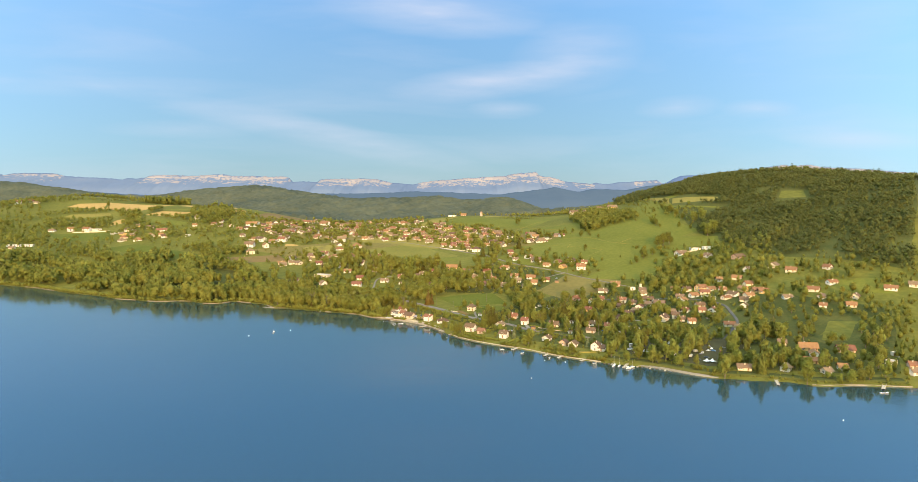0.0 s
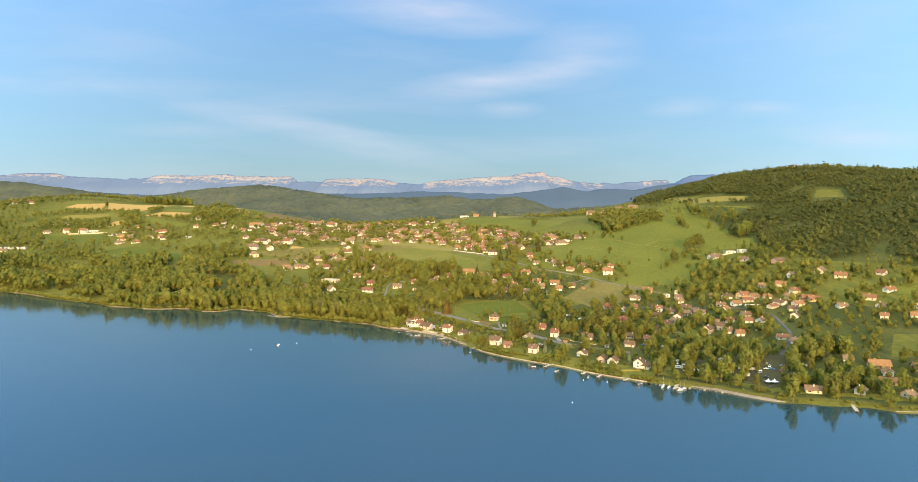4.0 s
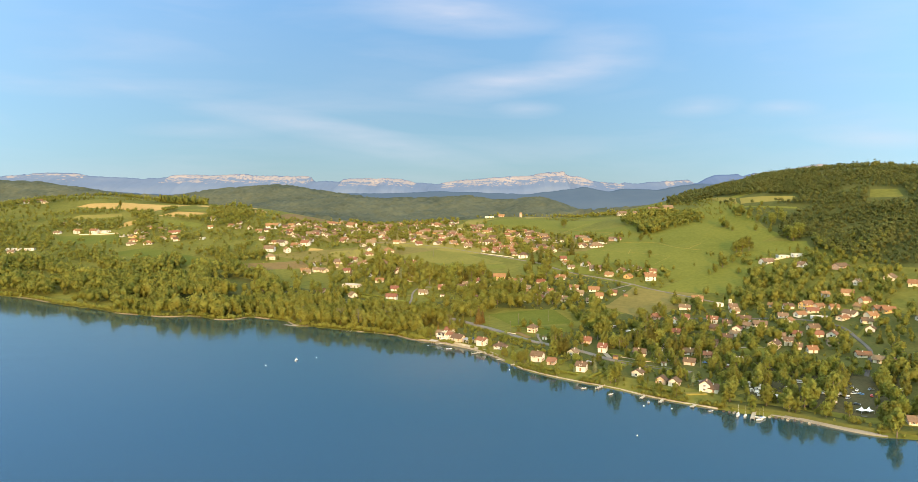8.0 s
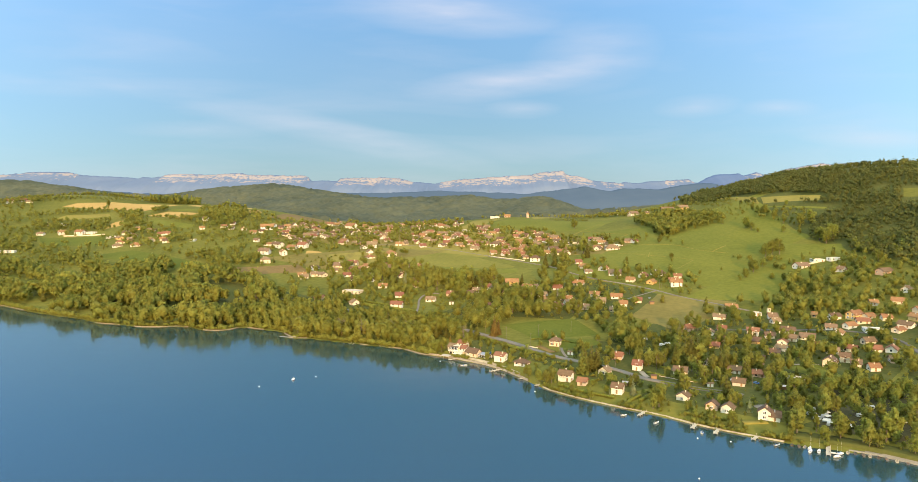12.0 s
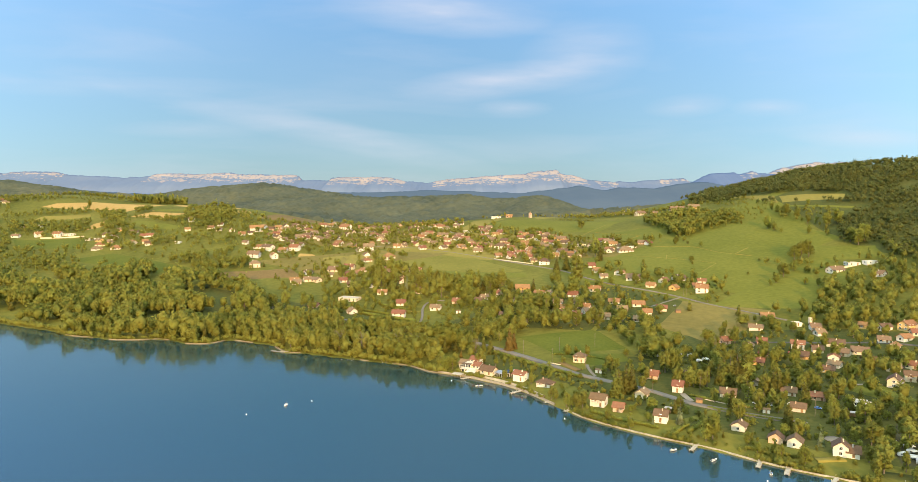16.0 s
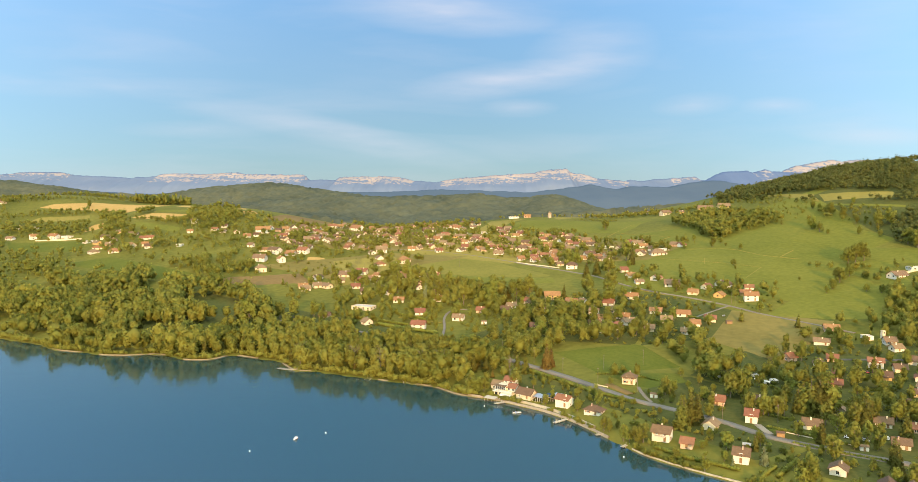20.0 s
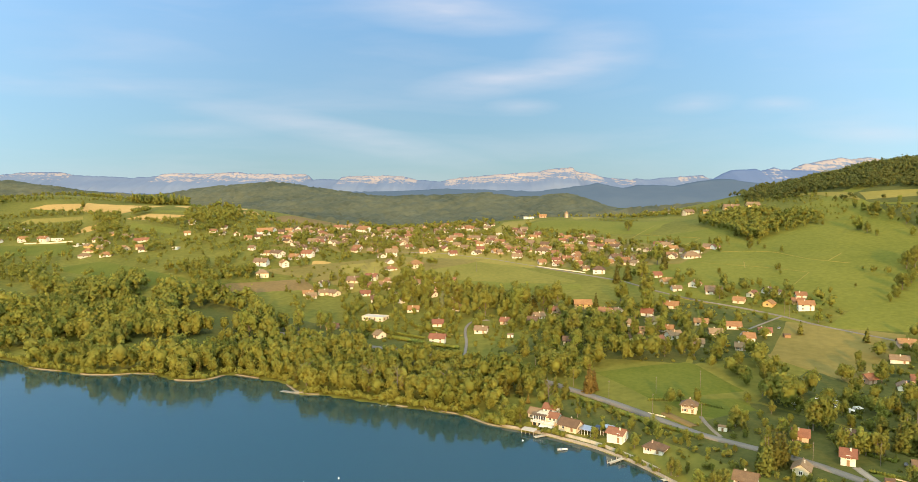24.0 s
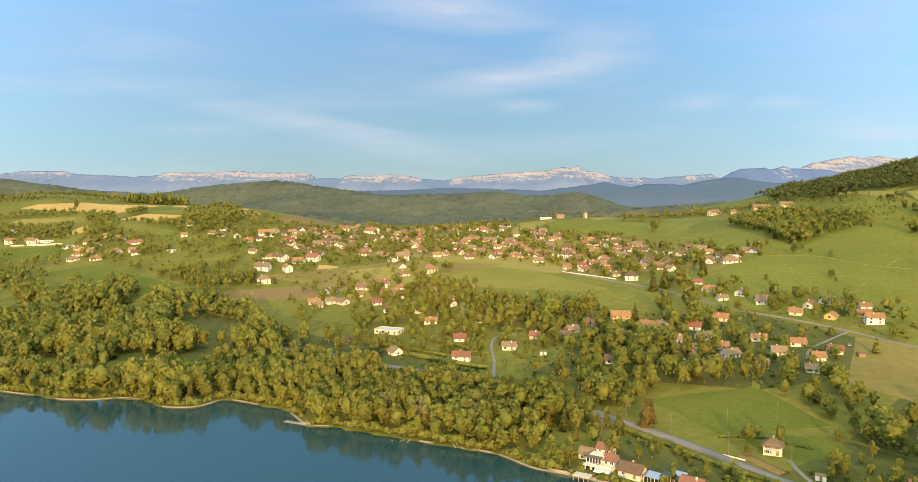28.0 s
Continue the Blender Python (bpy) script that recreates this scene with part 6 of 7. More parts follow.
for wood, (spacing, lo, hi, poly) in WOODS.items():
    x, y = scatter(poly, spacing, trng)
    if len(x) == 0:
        continue
    k = free_of_things(x, y, True, hi)
    patchy = np.sin(x * 0.045 + 2.0 * np.sin(y * 0.021)) * np.sin(y * 0.06 + 1.7 * np.sin(x * 0.027))
    if wood in ("left wood", "far left wood", "upper left trees", "middle belt", "pasture trees"):
        k &= patchy < 0.22
    for gap in CLEARINGS:
        k &= ~inside(gap, x, y)
    if wood == "hill forest":
        k &= patchy < 0.86
    x, y = x[k], y[k]
    h = trng.uniform(lo, hi, len(x)) * (1.0 - 0.28 * patchy[k])
    for a, b, c in zip(x, y, h):
        u = trng.random()
        if wood == "knoll firs":
            kind = "fir"
        elif wood == "tall grove":
            kind = "fir" if u < 0.3 else "poplar" if u < 0.42 else "oval"
        elif wood in ("camp trees", "lower village trees", "east shore trees"):
            kind = "oval" if u < 0.5 else "fir" if u < 0.62 else "poplar" if u < 0.74 else "broad"
        else:
            kind = "oval" if wood == "shore wood" and u < 0.62 else "broad" if u < 0.6 else "oval" if u < 0.94 else "fir"
        PLANTED.append((a, b, c, kind, wood))
# garden trees, mostly beside and behind the houses
gxs, gys, ghs = [], [], []
for hx, hy, hl in HOUSES:
    for _ in range(7 if hy < 700 else 6 if hy < 900 else 5):
        a = trng.uniform(-0.35, math.pi + 0.35)
        d = hl * 0.5 + trng.uniform(4.2, 17)
        gxs.append(hx + d * math.cos(a))
        gys.append(hy + d * math.sin(a))
        ghs.append(trng.uniform(4, 12) if hy < 690 else trng.uniform(4.5, 11.5))
gxs, gys, ghs = map(np.array, (gxs, gys, ghs))
keep = free_of_things(gxs, gys, False, 9)
for a, b, c in zip(gxs[keep], gys[keep], ghs[keep]):
    u = trng.random()
    PLANTED.append((a, b, c, "broad" if u < 0.45 else "oval" if u < 0.75 else "fir" if u < 0.87 else "poplar", "garden trees"))

# no others crowd the trees that stand out on their own
OWN = np.array([t[:2] for t in ROADSIDE_TREES + SLOPE_FOOT_TREES + FIELD_EDGE_TREES + EAST_SHORE_TREES + LAKEFRONT_TREES + CAMP_TREES + GROVE_TREES + GARDEN_TREES + COPPER_TREES + CEDARS], float)
PLANTED = [p for p in PLANTED if p[2] < 3.5 or np.min(np.hypot(OWN[:, 0] - p[0], OWN[:, 1] - p[1])) > 8.0]
# the trees along the water are single things, those behind join into woods
PLANTED.sort(key=lambda p: math.hypot(p[0] + 60, p[1] - 330) + (60 if p[2] < 3 else 0))
SINGLE = PLANTED[:372]
for a, b, c, kind, wood in SINGLE:
    where = "on the wooded lake shore" if wood == "shore wood" else "beside the lakeside houses" if wood == "garden trees" else "near the water"
    tree_thing(kind, int(trng.integers(0, 4)), float(a), float(b), float(c), float(trng.uniform(0, 6.28)), where)


def plant(name, label, trees, shapes, material, category="trees"):
    vs, fs, ns, k = [], [], [], 0
    for a, b, c, kind in trees:
        v, f, nr = shapes[kind][int(trng.integers(0, len(shapes[kind])))]
        q = trng.uniform(0, 6.28)
        s = np.array([c * trng.uniform(0.85, 1.2)] * 2 + [c])
        w = v * s
        w = np.stack([w[:, 0] * math.cos(q) - w[:, 1] * math.sin(q) + a, w[:, 0] * math.sin(q) + w[:, 1] * math.cos(q) + b, w[:, 2]], 1)
        w[:, 2] += land1(a, b) - 0.2
        ns.append(np.stack([nr[:, 0] * math.cos(q) - nr[:, 1] * math.sin(q), nr[:, 0] * math.sin(q) + nr[:, 1] * math.cos(q), nr[:, 2]], 1))
        vs.append(w)
        fs.append(f + k)
        k += len(w)
    if vs:
        tagged(new(name, mesh_of(name, np.concatenate(vs), np.concatenate(fs), material, normals=np.concatenate(ns))), label, category, kind="stuff")


MID = {k: [crown_shape(k, 100 + 7 * i + len(k), 310, {"poplar": 0.066, "fir": 0.072}.get(k, 0.086)) for i in range(4)] for k in ("broad", "oval", "poplar", "fir")}
LOW = {k: [crown_shape(k, 300 + 7 * i + len(k), 94, 0.129 if k != "poplar" else 0.089) for i in range(4)] for k in ("broad", "oval", "poplar", "fir")}
THIN = {k: [crown_shape(k, 200 + 7 * i + len(k), 140, 0.107 if k != "poplar" else 0.072) for i in range(4)] for k in ("broad", "oval", "poplar", "fir")}
FEW = {k: [crown_shape(k, 600 + 7 * i + len(k), 22, 0.160 if k != "poplar" else 0.095) for i in range(4)] for k in ("broad", "oval", "poplar", "fir")}
by_wood = {}
for a, b, c, kind, wood in PLANTED[372:]:
    by_wood.setdefault((wood, kind == "fir"), []).append((a, b, c, kind))
for (wood, fir), trees in by_wood.items():
    spread = [(math.hypot(t[0] + 60, t[1] - 330), t) for t in trees]
    near_ = [t for d, t in spread if d < 430]
    thin_ = [t for d, t in spread if 430 <= d < 560]
    far_ = [t for d, t in spread if 560 <= d < 720]
    last_ = [t for d, t in spread if d >= 720]
    word = "dark conifers" if fir else "dense green broadleaf trees"
    if wood == "hill grove":
        far_, last_ = far_ + last_, []
    if wood in ("hill forest", "upper slope forest", "ridge forest", "upper hill forest"):
        last_, near_, thin_, far_ = near_ + thin_ + far_ + last_, [], [], []
    for shapes, lot in ((MID, near_), (THIN, thin_), (LOW, far_), (FEW, last_)):
        if lot:
            plant("woodland", f"{word} of the {wood}", lot, shapes, M_NEEDLE if fir else M_HILLWOOD if wood in ("hill forest", "upper slope forest", "ridge forest", "upper hill forest") else M_WOODLAND)

# low shrubs and orchard bushes filling the gardens
BUSHES = {"bush": [crown_shape("bush", 800 + i, 26, 0.37) for i in range(5)]}
for place, poly in (("lakeside gardens", [(-30, 620), (10, 560), (95, 500), (170, 470), (225, 540), (245, 640), (170, 690), (110, 690), (80, 640), (50, 600), (0, 625)]),
                    ("hillside gardens", [(30, 700), (100, 740), (160, 780), (130, 850), (60, 830), (0, 840), (-60, 830), (-190, 810), (-120, 750), (-50, 730)]),
                    ("village gardens", [(-300, 1000), (-180, 900), (-40, 960), (40, 950), (150, 990), (110, 1080), (40, 1140), (-120, 1200), (-300, 1170)])):
    x, y = scatter(poly, 7.0 if place != "village gardens" else 11.0, trng)
    k = free_of_things(x, y, True, 3.0) & (trng.random(len(x)) < 0.8)
    plant("scrub", f"low shrubs and orchard bushes of the {place}", [(a, b, float(trng.uniform(1.0, 3.4)), "bush") for a, b in zip(x[k], y[k])], BUSHES, M_WOODLAND, "scrub")

# wooded hills behind the village: one closed canopy of crowns
fx, fy = np.meshgrid(np.arange(-2300, 1300, 11.0), np.arange(1430, 2800, 11.0))
fx = fx + trng.uniform(-3.6, 3.6, fx.shape)
fy = fy + trng.uniform(-4.0, 4.0, fx.shape)
wooded = (fy > np.interp(fx, [-620, -420, -330, 150, 260], [1610, 1600, 1470, 1470, 1600])) & ~((np.sin(fx * 0.006 + 1.3) * np.sin(fy * 0.005 + 0.4 + fx * 0.002) > 0.62) & (fx < -950))
fz = land(fx, fy) + np.where(wooded, trng.uniform(4.0, 14.5, fx.shape), -3.0)
tagged(new("woodland", mesh_of("woodland", np.stack([fx, fy, fz], -1), grid_faces(fx.shape[1], fx.shape[0]), M_HAZYWOOD)),
       "far wooded hills beyond the village, haze in their colour", "forest", kind="stuff")

# ---- shore ----
def shore_line(x0, x1, inset=0.0, step=6.0):
    xs = np.arange(x0, x1 + 0.1, step)
    return [(float(a), float(shore(a) + inset)) for a in xs]


for xa, xb, wd in ((-480, -430, 1.0), (-342, -316, 1.0), (-304, -262, 1.4), (-246, -200, 1.6), (-182, -160, 2.2), (-120, -112, 1.4), (-98, -62, 1.8)):
    strip("shore_strip", shore_line(xa, xb, 0.2, 3.0), wd * 0.45, M_SAND, -0.04, "narrow pale sandy shore under the trees", "shore", step=2.5)
strip("retaining_wall", shore_line(-70, -8, 0.4, 4.0), 0.55, M_STONE, 0, "cream stone wall along the water", "wall", high=1.25, step=3.0)
strip("retaining_wall", shore_line(-46, -14, 3.6, 4.0), 0.45, M_STONE, 0, "upper garden wall of cream stone", "wall", high=2.1, step=3.0)
strip("retaining_wall", shore_line(-3, 96, 0.4, 4.0), 0.45, M_STONE, 0, "low cream stone wall along the water", "wall", high=0.75, step=3.0)
# shrubs and hedges leaning over the lake walls
lean = []
for x in np.arange(-68, 96, 1.6):
    if math.sin(x * 0.21) + 0.7 * math.sin(x * 0.083 + 1.0) > -0.15:
        lean.append((float(x + trng.uniform(-0.6, 0.6)), float(shore(x) + trng.uniform(0.6, 2.4)), float(trng.uniform(1.7, 4.0)), "bush"))
plant("scrub", "bright green shrubs leaning over the lake walls", lean, {"bush": [crown_shape("bush", 850 + i, 110, 0.20) for i in range(4)]}, M_LEAF, "scrub")
for inset, wd in ((0.7, 1.3), (1.9, 1.3), (3.0, 1.1)):
    strip("beach", shore_line(112 + 5 * inset, 160 - 2 * inset, inset, 4.0), wd, M_GRAVEL, 0.04, "pale gravel beach beside the campsite", "beach", step=3.0)
# darker grass strip paints the tree shade along this shore
strip("lawn", shore_line(97, 262, 9.0, 4.0), 9, M_SHADED_GRASS, 0.10, "grass along the campsite shore, shade put into its colour", "lawn", step=4.0)
strip("retaining_wall", shore_line(204, 262, 0.4, 4.0), 0.35, M_STONE, 0, "low cream stone wall along the water", "wall", high=0.65, step=3.0)
strip("shore_strip", [(-182, 688), (-175, 684.5), (-168, 684)], 3.0, M_GRAVEL, 0.06, "small gravel spit below the wood", "shore", step=2.0)
for i, (x, y) in enumerate(((-128, 663), (-125, 661.5), (-105, 656), (-101, 654.5), (-97, 653), (-131, 664))):
    g = Geo()
    ca, sa = math.cos(0.9 * i), math.sin(0.9 * i)
    g.tube([(0, 0, -0.6), (0.3 * ca, 0.3 * sa, 0.0), (1.6 * ca, 1.6 * sa, 0.35), (3.4 * ca, 3.4 * sa, 0.55)], [0.22, 0.20, 0.14, 0.05], 6)
    g.tube([(1.6 * ca, 1.6 * sa, 0.3), (2.2 * ca - 0.8 * sa, 2.2 * sa + 0.8 * ca, 1.1)], [0.09, 0.03], 5)
    tagged(new("driftwood", mesh_of("driftwood", np.array(g.v) + np.array([x, y, 0.1]), g.f, M_GREYWOOD)), "fallen grey branch lying in the shallows", "driftwood", "fallen branches on the shore")
# drives, parking places and bare ground between the gardens
for line, wd, m_, what in (([(16, 604), (14, 610), (14, 620), (15, 627)], 1.7, M_ROAD, "gravel drive beside the meadow house"), ([(55, 562), (54, 569), (54, 574)], 3.0, M_GRAVEL, "pale gravel drive"),
                           ([(95, 511), (102, 512)], 8, M_ASPHALT, "grey asphalt parking place"), ([(137, 585), (148, 586), (158, 583)], 1.8, M_GRAVEL, "pale garden lane"), ([(82, 492), (88, 492), (93, 492)], 4, M_DRY, "bare dry ground"),
                           ([(158, 468), (168, 482), (180, 505)], 4.5, M_TARMAC, "grey parking place of the campsite"), ([(1, 633), (5, 624), (9, 616)], 4, M_SOIL, "bare earth bank under the house")):
    strip("drive", line, wd, m_, 0.25, what, "drive")
# worn tracks in the hillside meadow
for line in ([(105, 956), (121, 938), (156, 898), (172, 878)], [(171, 878), (150, 853)], [(107, 1140), (147, 1072)], [(146, 1069), (121, 1041)], [(139, 984), (174, 956), (186, 917), (207, 888)],
             [(215, 918), (197, 903)], [(135, 911), (142, 934)], [(135, 1212), (86, 1115)], [(-122, 796), (-105, 784), (-90, 778)], [(57, 847), (78, 822)]):
    strip("track", line, 0.7, M_DRY, 0.32, "pale worn track across the grass", "path")


# ---- piers, boats, buoys ----
PLANK = Geo().box(-0.11, 0.11, -0.8, 0.8, 0.0, 0.05).mesh("plank", M_GREYWOOD)
POST = Geo().tube([(0, 0, -3.0), (0, 0, 1.25)], [0.11, 0.10], 7).mesh("post", M_GREYWOOD)


def pier(x0, y0, x1, y1):
    length, turn = math.hypot(x1 - x0, y1 - y0), math.degrees(math.atan2(y1 - y0, x1 - x0))
    top = thing("pier", pose(x0, y0, 0.55, 0, 0, turn), "weathered grey wooden pier on posts over the water", "pier", "piers along the shore")
    part("beam", Geo().box(-1.5, length, -0.72, -0.60, -0.16, 0.0).mesh("beam", M_GREYWOOD), top)
    part("beam", Geo().box(-1.5, length, 0.60, 0.72, -0.16, 0.0).mesh("beam", M_GREYWOOD), top)
    for i in range(int((length + 1.5) / 0.27)):
        part("plank", PLANK, top, "", pose(-1.4 + i * 0.27, 0, 0))
    for i in range(int(length / 3) + 1):
        for s in (-0.85, 0.85):
            part("post", POST, top, "", pose(min(i * 3.0 + 0.6, length - 0.2), s, -0.5))


for a, b in (((-7, 577), (-15, 573)), ((1, 566), (-7, 558)), ((-50, 622), (-57, 618)), ((109, 467), (104, 456)), ((43, 514), (38, 506)), ((85, 480), (80, 474)),
             ((187, 427), (184, 417)), ((246, 419), (240, 410)), ((-24, 595), (-31, 589)), ((62, 495), (58, 488)), ((70, 488), (66, 481))):
    pier(*a, *b)


def hull_mesh(name, length, beam, depth, material, full=0.9):
    """Open boat hull, pointed bow along +x."""
    v, f, n = [], [], 9
    sec = [(-1, 1.0), (-0.72, 0.45), (0, 0.12), (0.72, 0.45), (1, 1.0)]
    for i in range(n):
        u = i / (n - 1)
        w = beam / 2 * (full + (1 - full) * u * 3 if u < 0.3 else max(1 - ((u - 0.3) / 0.7) ** 2.2, 0.02))
        for s, z in sec:
            v.append(((u - 0.45) * length, s * w, depth * (z + 0.25 * u * u) - 0.15))
    for i in range(n - 1):
        for j in range(4):
            a = i * 5 + j
            f.append((a, a + 5, a + 6, a + 1))
    f.append((0, 1, 2, 3, 4))
    k = len(v)
    # inner skin
    for x, y, z in list(v):
        v.append((x * 0.96, y * 0.88, max(z, depth * 0.25)))
    for i in range(n - 1):
        for j in range(4):
            a = k + i * 5 + j
            f.append((a, a + 1, a + 6, a + 5))
        for j in (0, 4):
            a = i * 5 + j
            f.append((a, k + a, k + a + 5, a + 5))
    f.append((k + 4, k + 3, k + 2, k + 1, k))
    return mesh_of(name, v, f, material)


def motorboat(x, y, turn, length, trim):
    top = thing("motorboat", pose(x, y, 0.05, 0, 0, turn) @ Matrix.Scale(0.8, 4), f"small white motorboat with {trim} seats moored on the lake", "boat", "boats on the lake")
    part("hull", hull_mesh("hull", length, length * 0.38, 0.75, M_HULL), top)
    part("deck", Geo().slab([(length * 0.18, -length * 0.15, 0.72), (length * 0.50, 0, 0.86), (length * 0.18, length * 0.15, 0.72)], 0.1).mesh("deck", M_WHITE), top)
    part("windscreen", Geo().slab([(length * 0.17, -length * 0.15, 0.74), (length * 0.10, -length * 0.14, 1.15), (length * 0.10, length * 0.14, 1.15), (length * 0.17, length * 0.15, 0.74)], 0.04).mesh("windscreen", M_GLASS), top)
    for s in (-0.12, 0.12):
        part("seat", Geo().box(-0.25, 0.25, -0.25, 0.25, 0, 0.3).box(-0.3, -0.2, -0.25, 0.25, 0.25, 0.75).mesh("seat", M_BLUE if trim == "blue" else M_CLOTH), top, "", pose(-length * 0.05, s * length, 0.25))
    part("outboard_motor", Geo().box(-0.25, 0.15, -0.2, 0.2, 0.55, 1.15).box(-0.1, 0.05, -0.07, 0.07, -0.4, 0.6).mesh("outboard_motor", M_DARKPAINT), top, "", pose(-length * 0.46, 0, 0))


for i, (x, y) in enumerate(((-47, 604), (44, 496), (61, 483), (31, 507), (236, 402), (108, 459), (88, 468))):
    motorboat(x, y, (10, 40, 75, 20, 5, -30, 30)[i], (5.2, 4.4, 4.4, 4.0, 6.5, 5.0, 4.2)[i], ("blue", "cream")[i % 2])


def sailboat(x, y, turn, length):
    top = thing("sailboat", pose(x, y, 0.05, 0, 0, turn) @ Matrix.Scale(0.7, 4), "white sailing boat with bare mast beside the pier", "boat", "boats on the lake")
    part("hull", hull_mesh("hull", length, length * 0.33, 0.95, M_HULL), top)
    part("cabin", Geo().slab([(-0.4, -0.7, 1.25), (1.6, -0.4, 1.2), (1.6, 0.4, 1.2), (-0.4, 0.7, 1.25)], 0.5).mesh("cabin", M_WHITE), top)
    part("mast", Geo().tube([(0, 0, 0.5), (0, 0, 8.2)], [0.05, 0.03], 6).mesh("mast", M_STEEL), top)
    part("boom", Geo().box(-2.6, 0, -0.05, 0.05, 1.7, 1.8).box(-2.5, -0.2, -0.12, 0.12, 1.8, 1.98).mesh("boom", M_BLUE), top, "boom with furled blue sail cover")


for x, y, t_ in ((100, 464, 60), (102.5, 461, 62), (99, 461, 58), (107, 455, 200), (110, 458, 30)):
    sailboat(x, y, t_, 6.2 if x < 105 else 5.0)

dinghy_me = hull_mesh("hull", 3.4, 1.4, 0.5, M_GREYWOOD)
dinghy_blue = hull_mesh("hull", 3.4, 1.4, 0.5, M_DARKPAINT)
for i, (x, y) in enumerate(((114, 461), (116.5, 460), (119, 458.5), (121, 457), (123.5, 455.5), (126, 454), (129, 452), (132, 450), (97, 468), (99, 467), (94.5, 469))):
    top = thing("rowing_boat", pose(x, y - 0.6, 0.02, 0, 0, 60 + 7 * (i % 3)), "small dark rowing boat drawn up at the beach" if i % 3 else "small grey wooden rowing boat at the beach", "boat", "rowing boats at the beach")
    part("hull", dinghy_blue if i % 3 else dinghy_me, top)
    for b in (-0.6, 0.4):
        part("bench", Geo().box(-0.12, 0.12, -0.55, 0.55, 0.26, 0.30).mesh("bench", M_WOOD), top, "", pose(b, 0, 0))

for i, (x, y) in enumerate(((-157, 550), (44, 430), (188, 353), (-131, 573), (-8, 548), (-62, 615), (70, 472), (57, 476))):
    top = thing("mooring_buoy", pose(x, y, 0.05) @ Matrix.Scale(0.7, 4), "round white mooring buoy floating on the lake", "buoy", "mooring buoys")
    g = Geo()
    g.tube([(0, 0, -0.42), (0, 0, -0.3), (0, 0, 0), (0, 0, 0.3), (0, 0, 0.42)], [0.12, 0.34, 0.46, 0.34, 0.12], 10)
    part("float", g.mesh("float", M_WHITE, True), top)
    part("ring", Geo().box(-0.12, 0.12, -0.03, 0.03, 0.42, 0.48).box(-0.12, -0.06, -0.03, 0.03, 0.48, 0.62).box(0.06, 0.12, -0.03, 0.03, 0.48, 0.62).box(-0.12, 0.12, -0.03, 0.03, 0.62, 0.68).mesh("ring", M_STEEL), top)

top = thing("sailing_dinghy", pose(-142, 565, 0.05, 0, 0, 70) @ Matrix.Scale(0.62, 4), "small sailing dinghy with white and red hull at its mooring", "boat", "boats on the lake")
part("hull", hull_mesh("hull", 4.4, 1.6, 0.8, M_WHITE), top)
part("stripe", Geo().box(-1.6, 0.9, -0.80, -0.72, 0.35, 0.55).box(-1.6, 0.9, 0.72, 0.80, 0.35, 0.55).mesh("stripe", M_RED), top, "red stripe along the hull")
part("mast", Geo().tube([(0.4, 0, 0.2), (0.4, 0, 3.4)], [0.05, 0.03], 6).mesh("mast", M_WHITE), top)
part("sail", Geo().slab([(0.3, 0.0, 0.9), (-1.3, 0.35, 0.9), (0.3, 0.12, 2.2)], 0.04).mesh("sail", M_WHITE), top, "half-lowered white sail")

# ---- terraced lake house with its annexes ----
def gable(g, x0, x1, y0, y1, z, rise, over=0.5):
    """A tiled gable roof with its ridge along x."""
    ym = (y0 + y1) / 2
    drop = over * rise / (ym - y0)
    g.slab([(x0 - over, y0 - over, z - drop), (x1 + over, y0 - over, z - drop), (x1 + over, ym, z + rise), (x0 - over, ym, z + rise)], 0.2)
    g.slab([(x1 + over, y1 + over, z - drop), (x0 - over, y1 + over, z - drop), (x0 - over, ym, z + rise), (x1 + over, ym, z + rise)], 0.2)
    return g.box(x0 - over, x1 + over, ym - 0.14, ym + 0.14, z + rise - 0.12, z + rise + 0.07)


def gabled_block(top, x0, x1, y0, y1, z1, rise, wall_mat, roof_mat, roof_label):
    ym = (y0 + y1) / 2
    g = Geo().add([(x0, y0, -2.5), (x1, y0, -2.5), (x1, y1, -2.5), (x0, y1, -2.5), (x0, y0, z1), (x1, y0, z1), (x1, y1, z1), (x0, y1, z1), (x0, ym, z1 + rise - 0.05), (x1, ym, z1 + rise - 0.05)],
                  [(0, 1, 5, 4), (1, 2, 6, 9, 5), (2, 3, 7, 6), (3, 0, 4, 8, 7), (0, 3, 2, 1), (4, 5, 9, 8), (6, 7, 8, 9)])
    part("wall", g.mesh("wall", wall_mat), top)
    return part("roof", gable(Geo(), x0, x1, y0, y1, z1, rise).mesh("roof", roof_mat), top, roof_label)


top = thing("lake_house", pose(-52.5, 629, 0.6, 0, 0, -30), "terraced cream lake house, red tiled roofs and balconies", "house")
part("wall", Geo().box(-5.0, 5.2, 0.0, 6.0, -2.5, 2.9).mesh("wall", WALLS[1]), top, "cream ground floor")
part("wall", Geo().box(-4.4, 1.2, 2.4, 7.5, 2.9, 5.5).mesh("wall", WALLS[1]), top, "cream upper floor")
gabled_block(top, 1.2, 5.6, 2.6, 8.0, 4.9, 1.5, WALLS[0], ROOFS[1], "red tiled lower roof")
